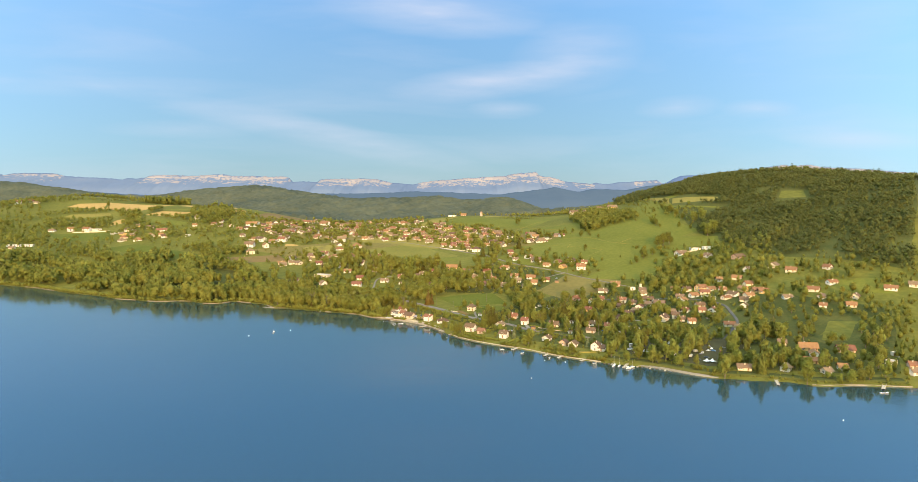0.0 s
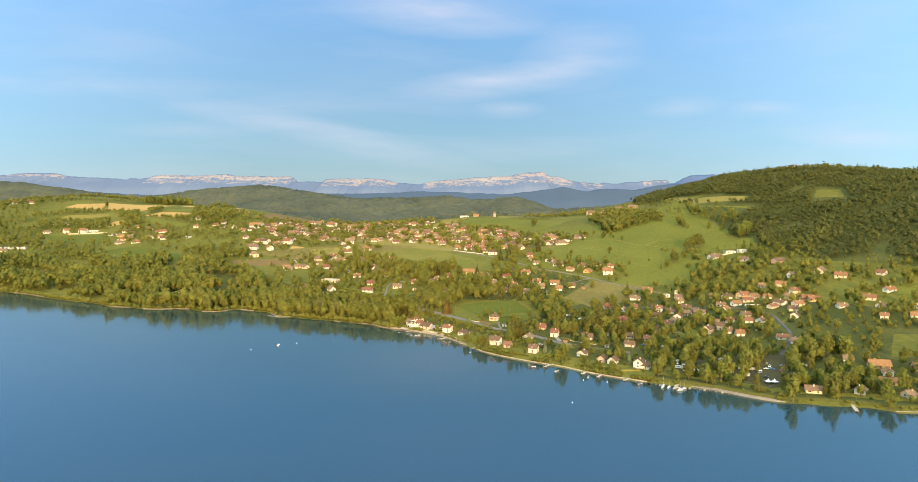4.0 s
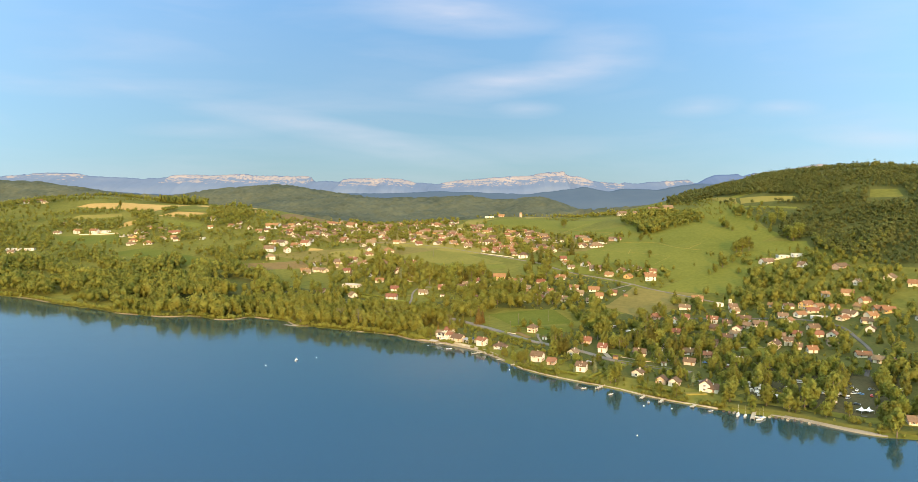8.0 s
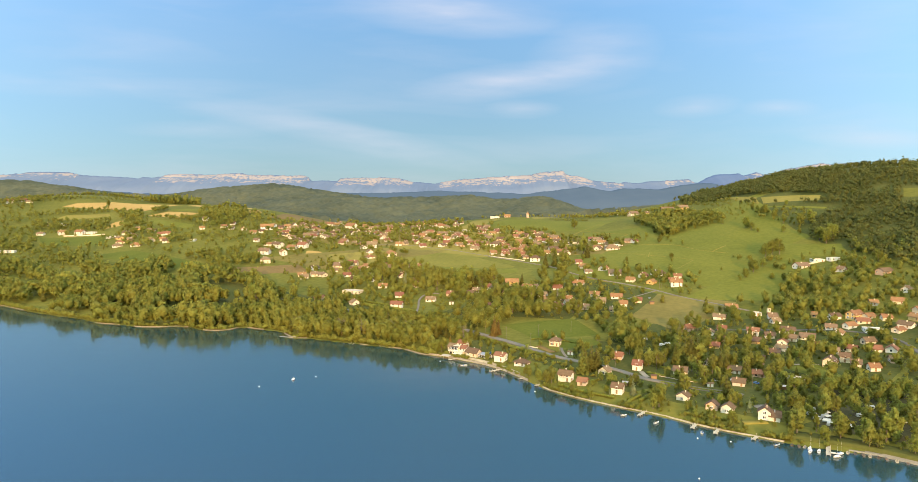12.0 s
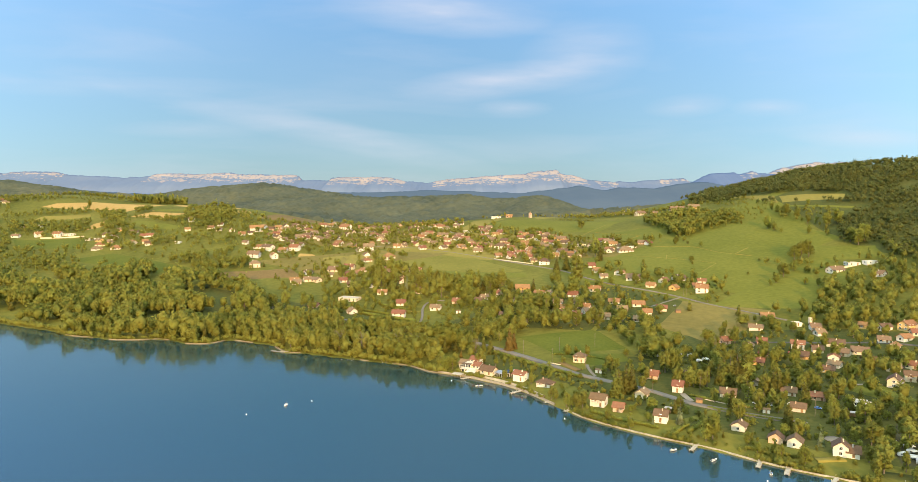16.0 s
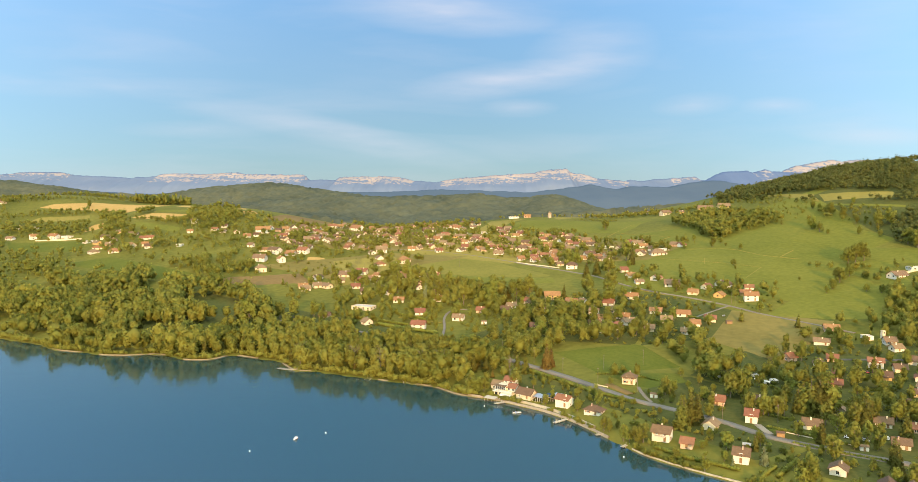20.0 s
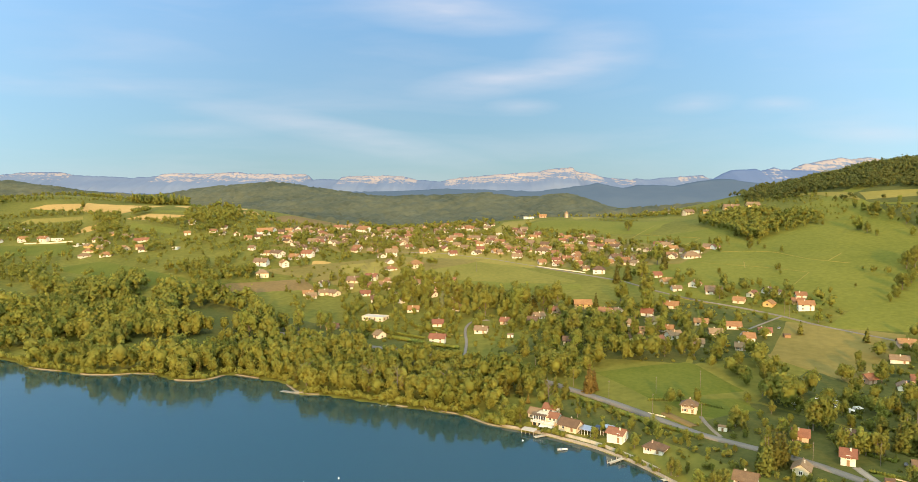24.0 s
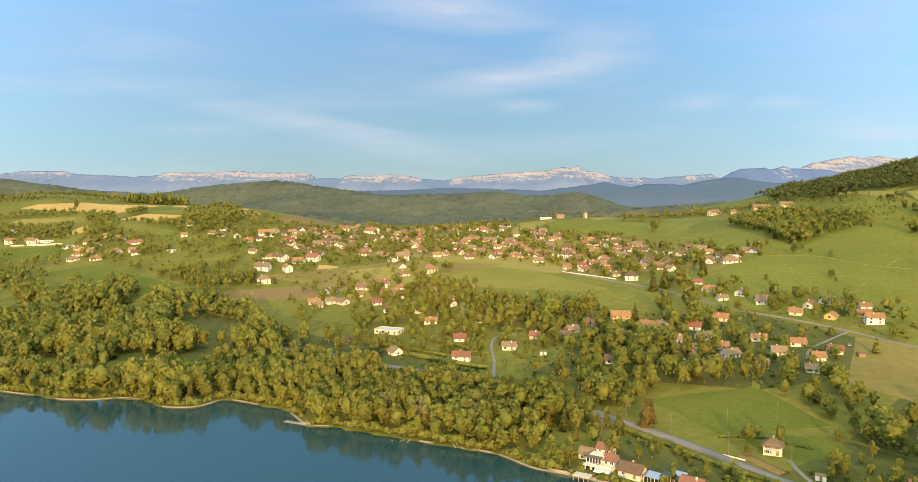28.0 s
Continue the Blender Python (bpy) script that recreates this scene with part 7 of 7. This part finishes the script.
upper = gabled_block(top, -3.4, 2.4, 7.5, 12.5, 7.0, 1.6, WALLS[0], ROOFS[1], "red tiled upper roof")
part("chimney", CHIMNEY_MES[0], upper, "", pose(1.2, 10.8, 7.9))
gabled_block(top, -10.0, -4.6, 6.0, 12.0, 4.2, 1.7, WALLS[4], ROOFS[3], "weathered grey-brown roof")
part("veranda_roof", Geo().slab([(-4.6, 0.2, 5.35), (1.2, 0.2, 5.35), (1.2, 2.4, 5.65), (-4.6, 2.4, 5.65)], 0.1).mesh("veranda_roof", ROOFS[2]), top, "low brown veranda roof")
for i in range(6):
    part("post", Geo().box(-0.07, 0.07, 0.25, 0.39, 2.9, 5.35).mesh("post", M_WHITE), top, "", pose(-4.5 + i * 1.12, 0, 0))
part("glazing", Geo().box(-4.4, 1.1, 0.42, 0.47, 3.7, 5.3).mesh("glazing", M_GLASS), top, "glazed veranda front")
part("balcony", Geo().box(-5.2, 5.4, -1.3, 0.0, 2.65, 2.9).mesh("balcony", M_CONCRETE), top)
rail = Geo().box(-5.2, 5.4, -1.3, -1.24, 3.75, 3.82)
for i in range(27):
    rail.box(-5.2 + i * 0.407, -5.15 + i * 0.407, -1.29, -1.25, 2.9, 3.75)
part("railing", rail.mesh("railing", M_WHITE), top, "white balcony railing")
part("awning", Geo().slab([(-0.8, -2.6, 1.5), (5.2, -2.6, 1.5), (5.2, -0.02, 2.5), (-0.8, -0.02, 2.5)], 0.06).mesh("awning", M_CLOTH), top, "pale canvas awning")
part("terrace", Geo().box(-6.5, 6.2, -4.2, 0.0, -2.5, 0.25).mesh("terrace", M_CONCRETE), top, "pale paved terrace by the water")
for i in range(4):
    part("window", window_meshes(1.5, 1.7)[3], top, "", pose(-3.8 + i * 2.5, 0.0, 0.6))
for x_, y_, z_ in ((2.2, 2.6, 3.3), (4.3, 2.6, 3.3), (-2.0, 7.5, 5.6), (0.6, 7.5, 5.6), (-8.4, 6.0, 2.2), (-6.2, 6.0, 2.2)):
    win = part("window", window_meshes(1.1, 1.15)[0], top, "", pose(x_, y_, z_))
    part("pane", window_meshes(1.1, 1.15)[1], win)

# boat shelter of rough timber at the foot of the terrace
top = thing("boat_shelter", pose(-58.5, 624.5, 0.2, 0, 0, -30), "low weathered timber boat shelter over the water", "boathouse")
part("roof", Geo().slab([(-3.2, -2.0, 1.5), (3.0, -2.0, 1.5), (3.0, 1.6, 1.9), (-3.2, 1.6, 1.9)], 0.14).mesh("roof", M_GREYWOOD), top)
for x_ in (-2.9, -0.9, 1.0, 2.7):
    for y_ in (-1.8, 1.4):
        part("post", Geo().tube([(x_, y_, -2.4), (x_, y_, 1.6)], [0.10, 0.09], 6).mesh("post", M_GREYWOOD), top)

# lean-to roofs of glass and sheet metal beside the next house
for x, y, l_, w_, m_, what in ((-34.8, 618.8, 5.6, 4.6, M_STEEL, "low lean-to with grey sheet metal roof"), (-29.6, 617.6, 5.2, 4.0, M_GLASS, "glazed grey veranda beside the lake house"), (-26.0, 617.5, 4.4, 3.2, M_STEEL, "narrow carport with grey sheet metal roof")):
    top = thing("lean_to", pose(x, y, land1(x, y) - 0.2, 0, 0, -38), what, "lean-to", "lean-tos by the lake house")
    part("roof", Geo().slab([(-l_ / 2, -w_ / 2, 2.2), (l_ / 2, -w_ / 2, 2.2), (l_ / 2, w_ / 2, 2.8), (-l_ / 2, w_ / 2, 2.8)], 0.09).mesh("roof", m_), top)
    for i in range(5):
        part("post", Geo().box(-0.05, 0.05, -w_ / 2 + 0.1, -w_ / 2 + 0.2, -0.8, 2.2).box(-0.04, 0.04, -w_ / 2 + 0.1, w_ / 2 - 0.1, 2.12, 2.18).mesh("post", M_WHITE), top, "", pose(-l_ / 2 + 0.15 + i * (l_ - 0.3) / 4, 0, 0))
    part("back_wall", Geo().box(-l_ / 2 + 0.1, l_ / 2 - 0.1, w_ / 2 - 0.3, w_ / 2 - 0.12, -1.2, 2.6).mesh("back_wall", WALLS[1]), top)

# low growth hanging over the water along the wooded shore
srng = np.random.default_rng(21)
sx_ = np.arange(-520, -64, 1.9)
sx_ = sx_ + srng.uniform(-1, 1, len(sx_))
scrub = [(float(a), float(shore(a) + srng.uniform(0.6, 3.2)), float(srng.uniform(2.0, 5.5)), "bush") for a in sx_ if srng.random() < 0.85]
plant("scrub", "light green scrub hanging over the wooded shore", scrub, {"bush": [crown_shape("bush", 500 + i, 120, 0.17) for i in range(4)]}, M_LEAF2, "scrub")
sx_ = np.arange(-66, 262, 1.5)
scrub = [(float(a), float(shore(a) + srng.uniform(0.9, 7) * srng.uniform(0.4, 1)), float(srng.uniform(0.8, 2.6)), "bush") for a in sx_ if srng.random() < 0.45 + 0.3 * math.sin(a * 0.21) and not 110 < a < 152]
plant("scrub", "garden shrubs along the lake wall", scrub, {"bush": [crown_shape("bush", 520 + i, 110, 0.19) for i in range(4)]}, M_LEAF, "scrub")

# ---- vehicles ----
CAR_PAINTS = [M_WHITE, M_DARKPAINT, M_STEEL, M_BLUE, M_RED]
CAR_WORDS = ["white", "black", "silver grey", "blue", "red"]
WHEEL = Geo()
WHEEL.add([(0.32 * math.cos(a), s, 0.32 + 0.32 * math.sin(a)) for s in (-0.1, 0.1) for a in [i * math.pi / 5 for i in range(10)]],
          [tuple(range(9, -1, -1)), tuple(range(10, 20))] + [(i, (i + 1) % 10, (i + 1) % 10 + 10, i + 10) for i in range(10)])
WHEEL_ME = WHEEL.mesh("wheel", M_RUBBER)
BODY = {}
for mi, m_ in enumerate(CAR_PAINTS):
    g = Geo()
    prof = [(-2.05, 0.35), (-2.1, 0.75), (-1.9, 0.98), (-1.5, 1.02), (1.0, 0.98), (1.9, 0.82), (2.1, 0.6), (2.05, 0.35)]
    n = len(prof)
    g.add([(x, -0.85, z) for x, z in prof] + [(x, 0.85, z) for x, z in prof], [tuple(range(n)), tuple(range(2 * n - 1, n - 1, -1))] + [(i, i + n, (i + 1) % n + n, (i + 1) % n) for i in range(n)])
    g.slab([(-1.25, -0.62, 1.46), (0.25, -0.62, 1.46), (0.25, 0.62, 1.46), (-1.25, 0.62, 1.46)], 0.06)
    BODY[mi] = g.mesh("body", m_)
CABIN = Geo().add([(-1.75, -0.76, 1.0), (0.95, -0.76, 0.98), (0.95, 0.76, 0.98), (-1.75, 0.76, 1.0), (-1.25, -0.63, 1.42), (0.25, -0.63, 1.42), (0.25, 0.63, 1.42), (-1.25, 0.63, 1.42)],
                  [(0, 1, 5, 4), (1, 2, 6, 5), (2, 3, 7, 6), (3, 0, 4, 7), (4, 5, 6, 7)]).mesh("windows", M_GLASS)
LAMP_ME = Geo().box(2.0, 2.09, -0.18, 0.18, 0.6, 0.74).mesh("headlight", M_WHITE)


def car(x, y, turn, paint):
    top = thing("car", pose(x, y, land1(x, y) + 0.32, 0, 0, turn) @ Matrix.Scale(0.78, 4), f"parked {CAR_WORDS[paint]} car beside the road", "car", "parked cars")
    part("body", BODY[paint], top)
    part("windows", CABIN, top)
    for sx in (-1.3, 1.3):
        for sy in (-0.78, 0.78):
            part("wheel", WHEEL_ME, top, "", pose(sx, sy, 0))
    for sy in (-0.55, 0.55):
        part("headlight", LAMP_ME, top, "", pose(0, sy, 0))


for i, (x, y) in enumerate(((84, 557), (89, 554), (72, 575), (75, 574), (110, 550), (172, 499), (168, 489), (155, 467), (175, 485), (180, 495), (172, 494), (161, 481), (161, 472), (162, 485), (171, 488), (102, 761), (99, 556), (104, 556), (137, 644), (59, 633), (77, 637))):
    car(x, y, (-35, -30, 60, 62, -35, 70, 20, 65, 66, 15, 60, 40, -30)[i % 13], (0, 2, 1, 0, 3, 2, 0, 1, 4, 2)[i % 10])


def caravan(x, y, turn, awning):
    top = thing("caravan", pose(x, y, land1(x, y) + 0.25, 0, 0, turn) @ Matrix.Scale(0.66, 4), "white touring caravan pitched under the campsite trees", "caravan", "caravans on the campsite")
    prof = [(-2.6, 0.45), (-2.7, 1.5), (-2.3, 2.45), (2.3, 2.5), (2.75, 1.5), (2.5, 0.45)]
    n = len(prof)
    g = Geo().add([(px_, -1.1, z) for px_, z in prof] + [(px_, 1.1, z) for px_, z in prof], [tuple(range(n)), tuple(range(2 * n - 1, n - 1, -1))] + [(i, i + n, (i + 1) % n + n, (i + 1) % n) for i in range(n)])
    part("body", g.mesh("body", M_HULL), top)
    for k in (-1.4, 0.0, 1.5):
        part("window", Geo().box(-0.45, 0.45, -1.14, -1.08, 1.3, 1.95).mesh("window", M_GLASS), top, "", pose(k, 0, 0))
    part("door", Geo().box(-0.3, 0.3, 1.08, 1.14, 0.5, 2.3).mesh("door", M_WHITE), top)
    for s in (-1.0, 1.0):
        part("wheel", WHEEL_ME, top, "", pose(0, s, -0.05))
    part("hitch", Geo().box(2.5, 3.7, -0.06, 0.06, 0.4, 0.5).mesh("hitch", M_STEEL), top)
    if awning:
        part("awning", Geo().slab([(-2.3, -1.1, 2.3), (2.3, -1.1, 2.3), (2.3, -3.6, 1.9), (-2.3, -3.6, 1.9)], 0.05).box(-2.3, -2.26, -3.6, -3.55, -0.2, 1.9).box(2.26, 2.3, -3.6, -3.55, -0.2, 1.9).mesh("awning", M_CLOTH), top, "pale canvas awning")


for i, (x, y) in enumerate(((117, 502), (117, 495), (122, 498), (120, 492), (126, 490), (126, 485), (119, 488), (153, 489), (138, 498), (138, 492), (148, 508), (141, 479), (159, 487), (152, 475), (195, 493)) + ((124, 503), (120, 507), (60, 640), (66, 636), (72, 644), (79, 630), (84, 633), (78, 641))):
    caravan(x, y, (20, 15, 25, -30, 40, 10, 60)[i % 7], i % 3 != 1)

# peaked white marquees by the beach
for x, y in ((157.7, 461.1), (161.1, 460.9)):
    top = thing("marquee", pose(x, y, land1(x, y), 0, 0, 20) @ Matrix.Scale(0.68, 4), "white peaked marquee tent near the beach", "tent", "marquees by the beach")
    g, prof = Geo(), [(2.5, 2.3), (1.3, 2.75), (0.5, 3.7), (0.05, 4.8)]
    vs = [(sx * r, sy * r, z) for r, z in prof for sx, sy in ((-1, -1), (1, -1), (1, 1), (-1, 1))]
    fs = [(k * 4 + i, k * 4 + (i + 1) % 4, k * 4 + 4 + (i + 1) % 4, k * 4 + 4 + i) for k in range(3) for i in range(4)]
    part("canopy", g.add(vs, fs + [(12, 13, 14, 15)]).mesh("canopy", M_WHITE), top)
    for sx in (-2.45, 2.45):
        for sy in (-2.45, 2.45):
            part("pole", Geo().tube([(sx, sy, -0.4), (sx, sy, 2.3)], [0.05, 0.05], 5).mesh("pole", M_STEEL), top)

# ---- small garden sheds ----
for i, (x, y, l_, w_) in enumerate(((19, 611, 3.4, 2.2), (58, 560, 3.0, 2.4), (121, 541, 4.0, 2.6), (90, 580, 3.2, 2.4), (132, 600, 3.6, 2.6), (150, 616, 3.2, 2.4), (-60, 770, 3.6, 2.6), (100, 745, 3.6, 2.6), (40, 548, 2.8, 2.2), (84, 545, 3.0, 2.2))):
    top = thing("garden_shed", pose(x, y, land1(x, y) - 0.1, 0, 0, -25 + 9 * (i % 4)), "small white garden shed with a low roof" if i % 3 == 0 else "small brown wooden garden shed", "shed", "garden sheds")
    part("wall", Geo().box(-l_ / 2, l_ / 2, -w_ / 2, w_ / 2, -1.2, 2.0).mesh("wall", WALLS[0] if i % 3 == 0 else M_WOOD), top)
    part("roof", Geo().slab([(-l_ / 2 - 0.2, -w_ / 2 - 0.2, 2.0), (l_ / 2 + 0.2, -w_ / 2 - 0.2, 2.0), (l_ / 2 + 0.2, 0, 2.6), (-l_ / 2 - 0.2, 0, 2.6)], 0.1).slab([(l_ / 2 + 0.2, w_ / 2 + 0.2, 2.0), (-l_ / 2 - 0.2, w_ / 2 + 0.2, 2.0), (-l_ / 2 - 0.2, 0, 2.6), (l_ / 2 + 0.2, 0, 2.6)], 0.1).mesh("roof", ROOFS[(3, 2, 4)[i % 3]]), top)
    part("door", Geo().box(-0.4, 0.4, -w_ / 2 - 0.05, -w_ / 2 + 0.02, 0.1, 1.8).mesh("door", M_WOOD), top)

# ---- poles ----
POLE_ME = Geo().tube([(0, 0, -0.8), (0, 0, 8.6)], [0.11, 0.07], 7).mesh("shaft", M_BARK)
ARM_ME = Geo().box(-0.7, 0.7, -0.05, 0.05, 8.0, 8.12).box(-0.6, -0.54, -0.04, 0.04, 8.12, 8.3).box(0.54, 0.6, -0.04, 0.04, 8.12, 8.3).mesh("crossarm", M_BARK)
for x, y in ((26, 665), (-19, 657), (-4, 634), (-33, 676), (116, 780), (63, 575), (117, 790), (13, 620), (-81, 978), (3, 657), (83, 566), (-171, 961), (40, 577), (-50, 700), (104, 540)):
    top = thing("utility_pole", pose(x, y, land1(x, y), 0, 0, 50), "weathered wooden utility pole beside the road", "pole", "utility poles")
    part("shaft", POLE_ME, top)
    part("crossarm", ARM_ME, top)

# ---- church and tower ----
top = thing("church_tower", pose(40, 1312, land1(40, 1312), 0, 0, 20) @ Matrix.Scale(0.82, 4), "square pale stone church tower with pyramid roof", "church tower")
part("wall", Geo().box(-2.2, 2.2, -2.2, 2.2, -2, 8).mesh("wall", WALLS[3]), top)
part("roof", Geo().add([(-2.5, -2.5, 8), (2.5, -2.5, 8), (2.5, 2.5, 8), (-2.5, 2.5, 8), (0, 0, 11.5)], [(0, 1, 4), (1, 2, 4), (2, 3, 4), (3, 0, 4), (3, 2, 1, 0)]).mesh("roof", ROOFS[3]), top)
for s in (-1.2, 1.2):
    part("belfry_opening", window_meshes(0.7, 1.4)[3], top, "", pose(s * 0.7, -2.2, 6))
top = thing("water_tower", pose(173, 696, land1(173, 696), 0, 0, 10) @ Matrix.Scale(0.66, 4), "small square cream tower behind a house", "tower")
part("wall", Geo().box(-1.4, 1.4, -1.4, 1.4, -2, 8.6).box(-1.55, 1.55, -1.55, 1.55, 8.6, 8.9).mesh("wall", WALLS[1]), top)
part("window", window_meshes(0.9, 1.8)[3], top, "", pose(0, -1.4, 6.2))

# ---- garden walls and white fences ----
for line, h_ in (([(62, 564), (72, 555), (84, 549)], 0.5), ([(-6, 634), (0, 628)], 0.5), ([(-600, 1148), (-540, 1142)], 1.6), ([(-25, 992), (12, 945)], 0.8), ([(238, 812), (268, 816)], 1.4)):
    q = smooth_line(line, 4.0)
    g = Geo()
    for (xa, ya), (xb, yb) in zip(q[:-1], q[1:]):
        za, zb = land1(xa, ya), land1(xb, yb)
        nx_, ny_ = -(yb - ya), xb - xa
        k = 0.14 / math.hypot(nx_, ny_)
        nx_, ny_ = nx_ * k, ny_ * k
        g.add([(xa - nx_, ya - ny_, za - 1), (xb - nx_, yb - ny_, zb - 1), (xb + nx_, yb + ny_, zb - 1), (xa + nx_, ya + ny_, za - 1),
               (xa - nx_, ya - ny_, za + h_), (xb - nx_, yb - ny_, zb + h_), (xb + nx_, yb + ny_, zb + h_), (xa + nx_, ya + ny_, za + h_)],
              [(0, 1, 5, 4), (1, 2, 6, 5), (2, 3, 7, 6), (3, 0, 4, 7), (4, 5, 6, 7)])
    tagged(new("garden_wall", g.mesh("garden_wall", WALLS[1])), "low cream rendered garden wall", "wall", "garden walls")


# ---- hedges and single trees ----
def hedge(line, h, w, leaf=M_LEAF):
    q = smooth_line(line, 1.0)
    rng = np.random.default_rng(int(abs(line[0][0]) * 7 + h * 10))
    z = land(q[:, 0], q[:, 1])
    c = np.stack([q[:, 0] + rng.normal(0, 0.12, len(q)), q[:, 1] + rng.normal(0, 0.12, len(q)), z + h * 0.5], 1)
    leaves = leaf_quads(rng, c, np.full(len(q), w * 0.6), int(len(q) * 16), 0.55, h / w * 0.9)
    v, f, nr = joined([leaves] + [ball(rng, p, w * 0.5, h / w, 3, 6) for p in c])
    tagged(new("hedge", mesh_of("hedge", v, f, leaf, normals=nr)), "thick green hedge between gardens", "hedge", "garden hedges")


for line, h_, w_ in (([(34, 521), (39, 526), (44, 530)], 1.5, 1.8), ([(70, 495), (66, 499), (63, 504)], 1.4, 1.5), ([(-28, 653), (-16, 636), (-4, 618), (8, 603)], 1.4, 2.2), ([(-2, 650), (14, 648), (27, 636)], 1.0, 1.0), ([(60, 588), (70, 578)], 1.3, 1.2), ([(100, 600), (118, 596)], 1.4, 1.4), ([(120, 620), (136, 616)], 1.3, 1.3), ([(60, 552), (74, 541), (90, 532)], 1.1, 1.2), ([(5, 553), (16, 541), (30, 530)], 1.5, 1.6), ([(57, 570), (70, 559), (80, 551)], 1.2, 1.4), ([(42, 523), (54, 535)], 1.8, 2.0), ([(-22, 642), (-14, 631), (-5, 616)], 1.6, 2.4),
                     ([(-77, 643), (-65, 636)], 1.8, 1.8), ([(-125, 806), (-102, 786)], 1.8, 1.8), ([(-134, 776), (-114, 761), (-92, 749)], 2.4, 2.6),
                     ([(-156, 800), (-136, 788), (-114, 773)], 1.8, 1.8), ([(61, 784), (84, 756)], 1.8, 2.0), ([(-36, 662), (-26, 648)], 2.0, 2.5), ([(60, 505), (80, 492)], 1.5, 1.5)):
    hedge(line, h_, w_)

for i, (x, y, h_, kind) in enumerate(ROADSIDE_TREES + SLOPE_FOOT_TREES + FIELD_EDGE_TREES + EAST_SHORE_TREES + LAKEFRONT_TREES + CAMP_TREES):
    tree_thing(kind, i % 4, x, y, h_ * (1.15 if kind == "fir" else 1.06), i * 1.3, "beside the lakeside houses")
for i, (x, y, h_, kind) in enumerate(GROVE_TREES + GARDEN_TREES):
    tree_thing(kind, i % 4, x, y, h_, i * 1.7, "among the hillside gardens")
for i, (x, y, h_) in enumerate(MEADOW_TREES + HILLFOOT_TREES + [(-641, 1355, 13)]):
    tree_thing("broad" if i % 3 else "oval", i % 4, x, y, h_, i * 0.9, "standing alone in the hillside meadow", M_LEAF, "rounded green broadleaf tree")
for i, (x, y, h_) in enumerate(COPPER_TREES):
    tree_thing("fir", i % 2, x, y, h_, x, "at the meadow corner", M_COPPER, "copper-brown conifer")
for x, y, h_ in CEDARS + [(-106, 848, 16), (-160, 768, 10)]:
    tree_thing("fir", 1, x, y, h_, x, "among the gardens", M_BLUE_NEEDLE, "pale grey-green cedar")
for x, y, h_ in ((235, 423, 9), (160, 443, 6)):
    tree_thing("broad", 3, x, y, h_, x, "at the water's edge", M_LEAF2, "drooping yellow-green willow")


def dead_tree(x, y, h, seed):
    rng = random.Random(seed)
    top = thing("dead_tree", pose(x, y, land1(x, y), 0, 0, seed * 50), "bare pale tree without leaves in the shore wood", "bare tree", "bare trees")
    part("trunk", Geo().tube([(0, 0, -0.5), (0.1, 0, h * 0.3), (0, 0.2, h * 0.65), (0.2, 0.1, h)], [0.30, 0.22, 0.13, 0.04], 7).mesh("trunk", M_BARK), top)
    for i in range(14):
        a, z = rng.uniform(0, 6.28), h * rng.uniform(0.3, 0.85)
        r = h * 0.35 * rng.uniform(0.6, 1.1)
        g = Geo().tube([(0, 0, z), (r * 0.5 * math.cos(a), r * 0.5 * math.sin(a), z + r * 0.45), (r * math.cos(a), r * math.sin(a), z + r)], [0.10, 0.06, 0.02], 5)
        for s in (-0.5, 0.5):
            g.tube([(r * 0.5 * math.cos(a), r * 0.5 * math.sin(a), z + r * 0.45), (r * 0.9 * math.cos(a + s), r * 0.9 * math.sin(a + s), z + r * 0.8)], [0.05, 0.015], 4)
        part("branch", g.mesh("branch", M_BARK), top)


for i, (x, y, h_) in enumerate(((-95, 664, 14), (-120, 672, 13), (-48, 648, 12), (-136, 681, 13), (-85, 668, 12), (-170, 692, 12))):
    dead_tree(x, y, h_, i)
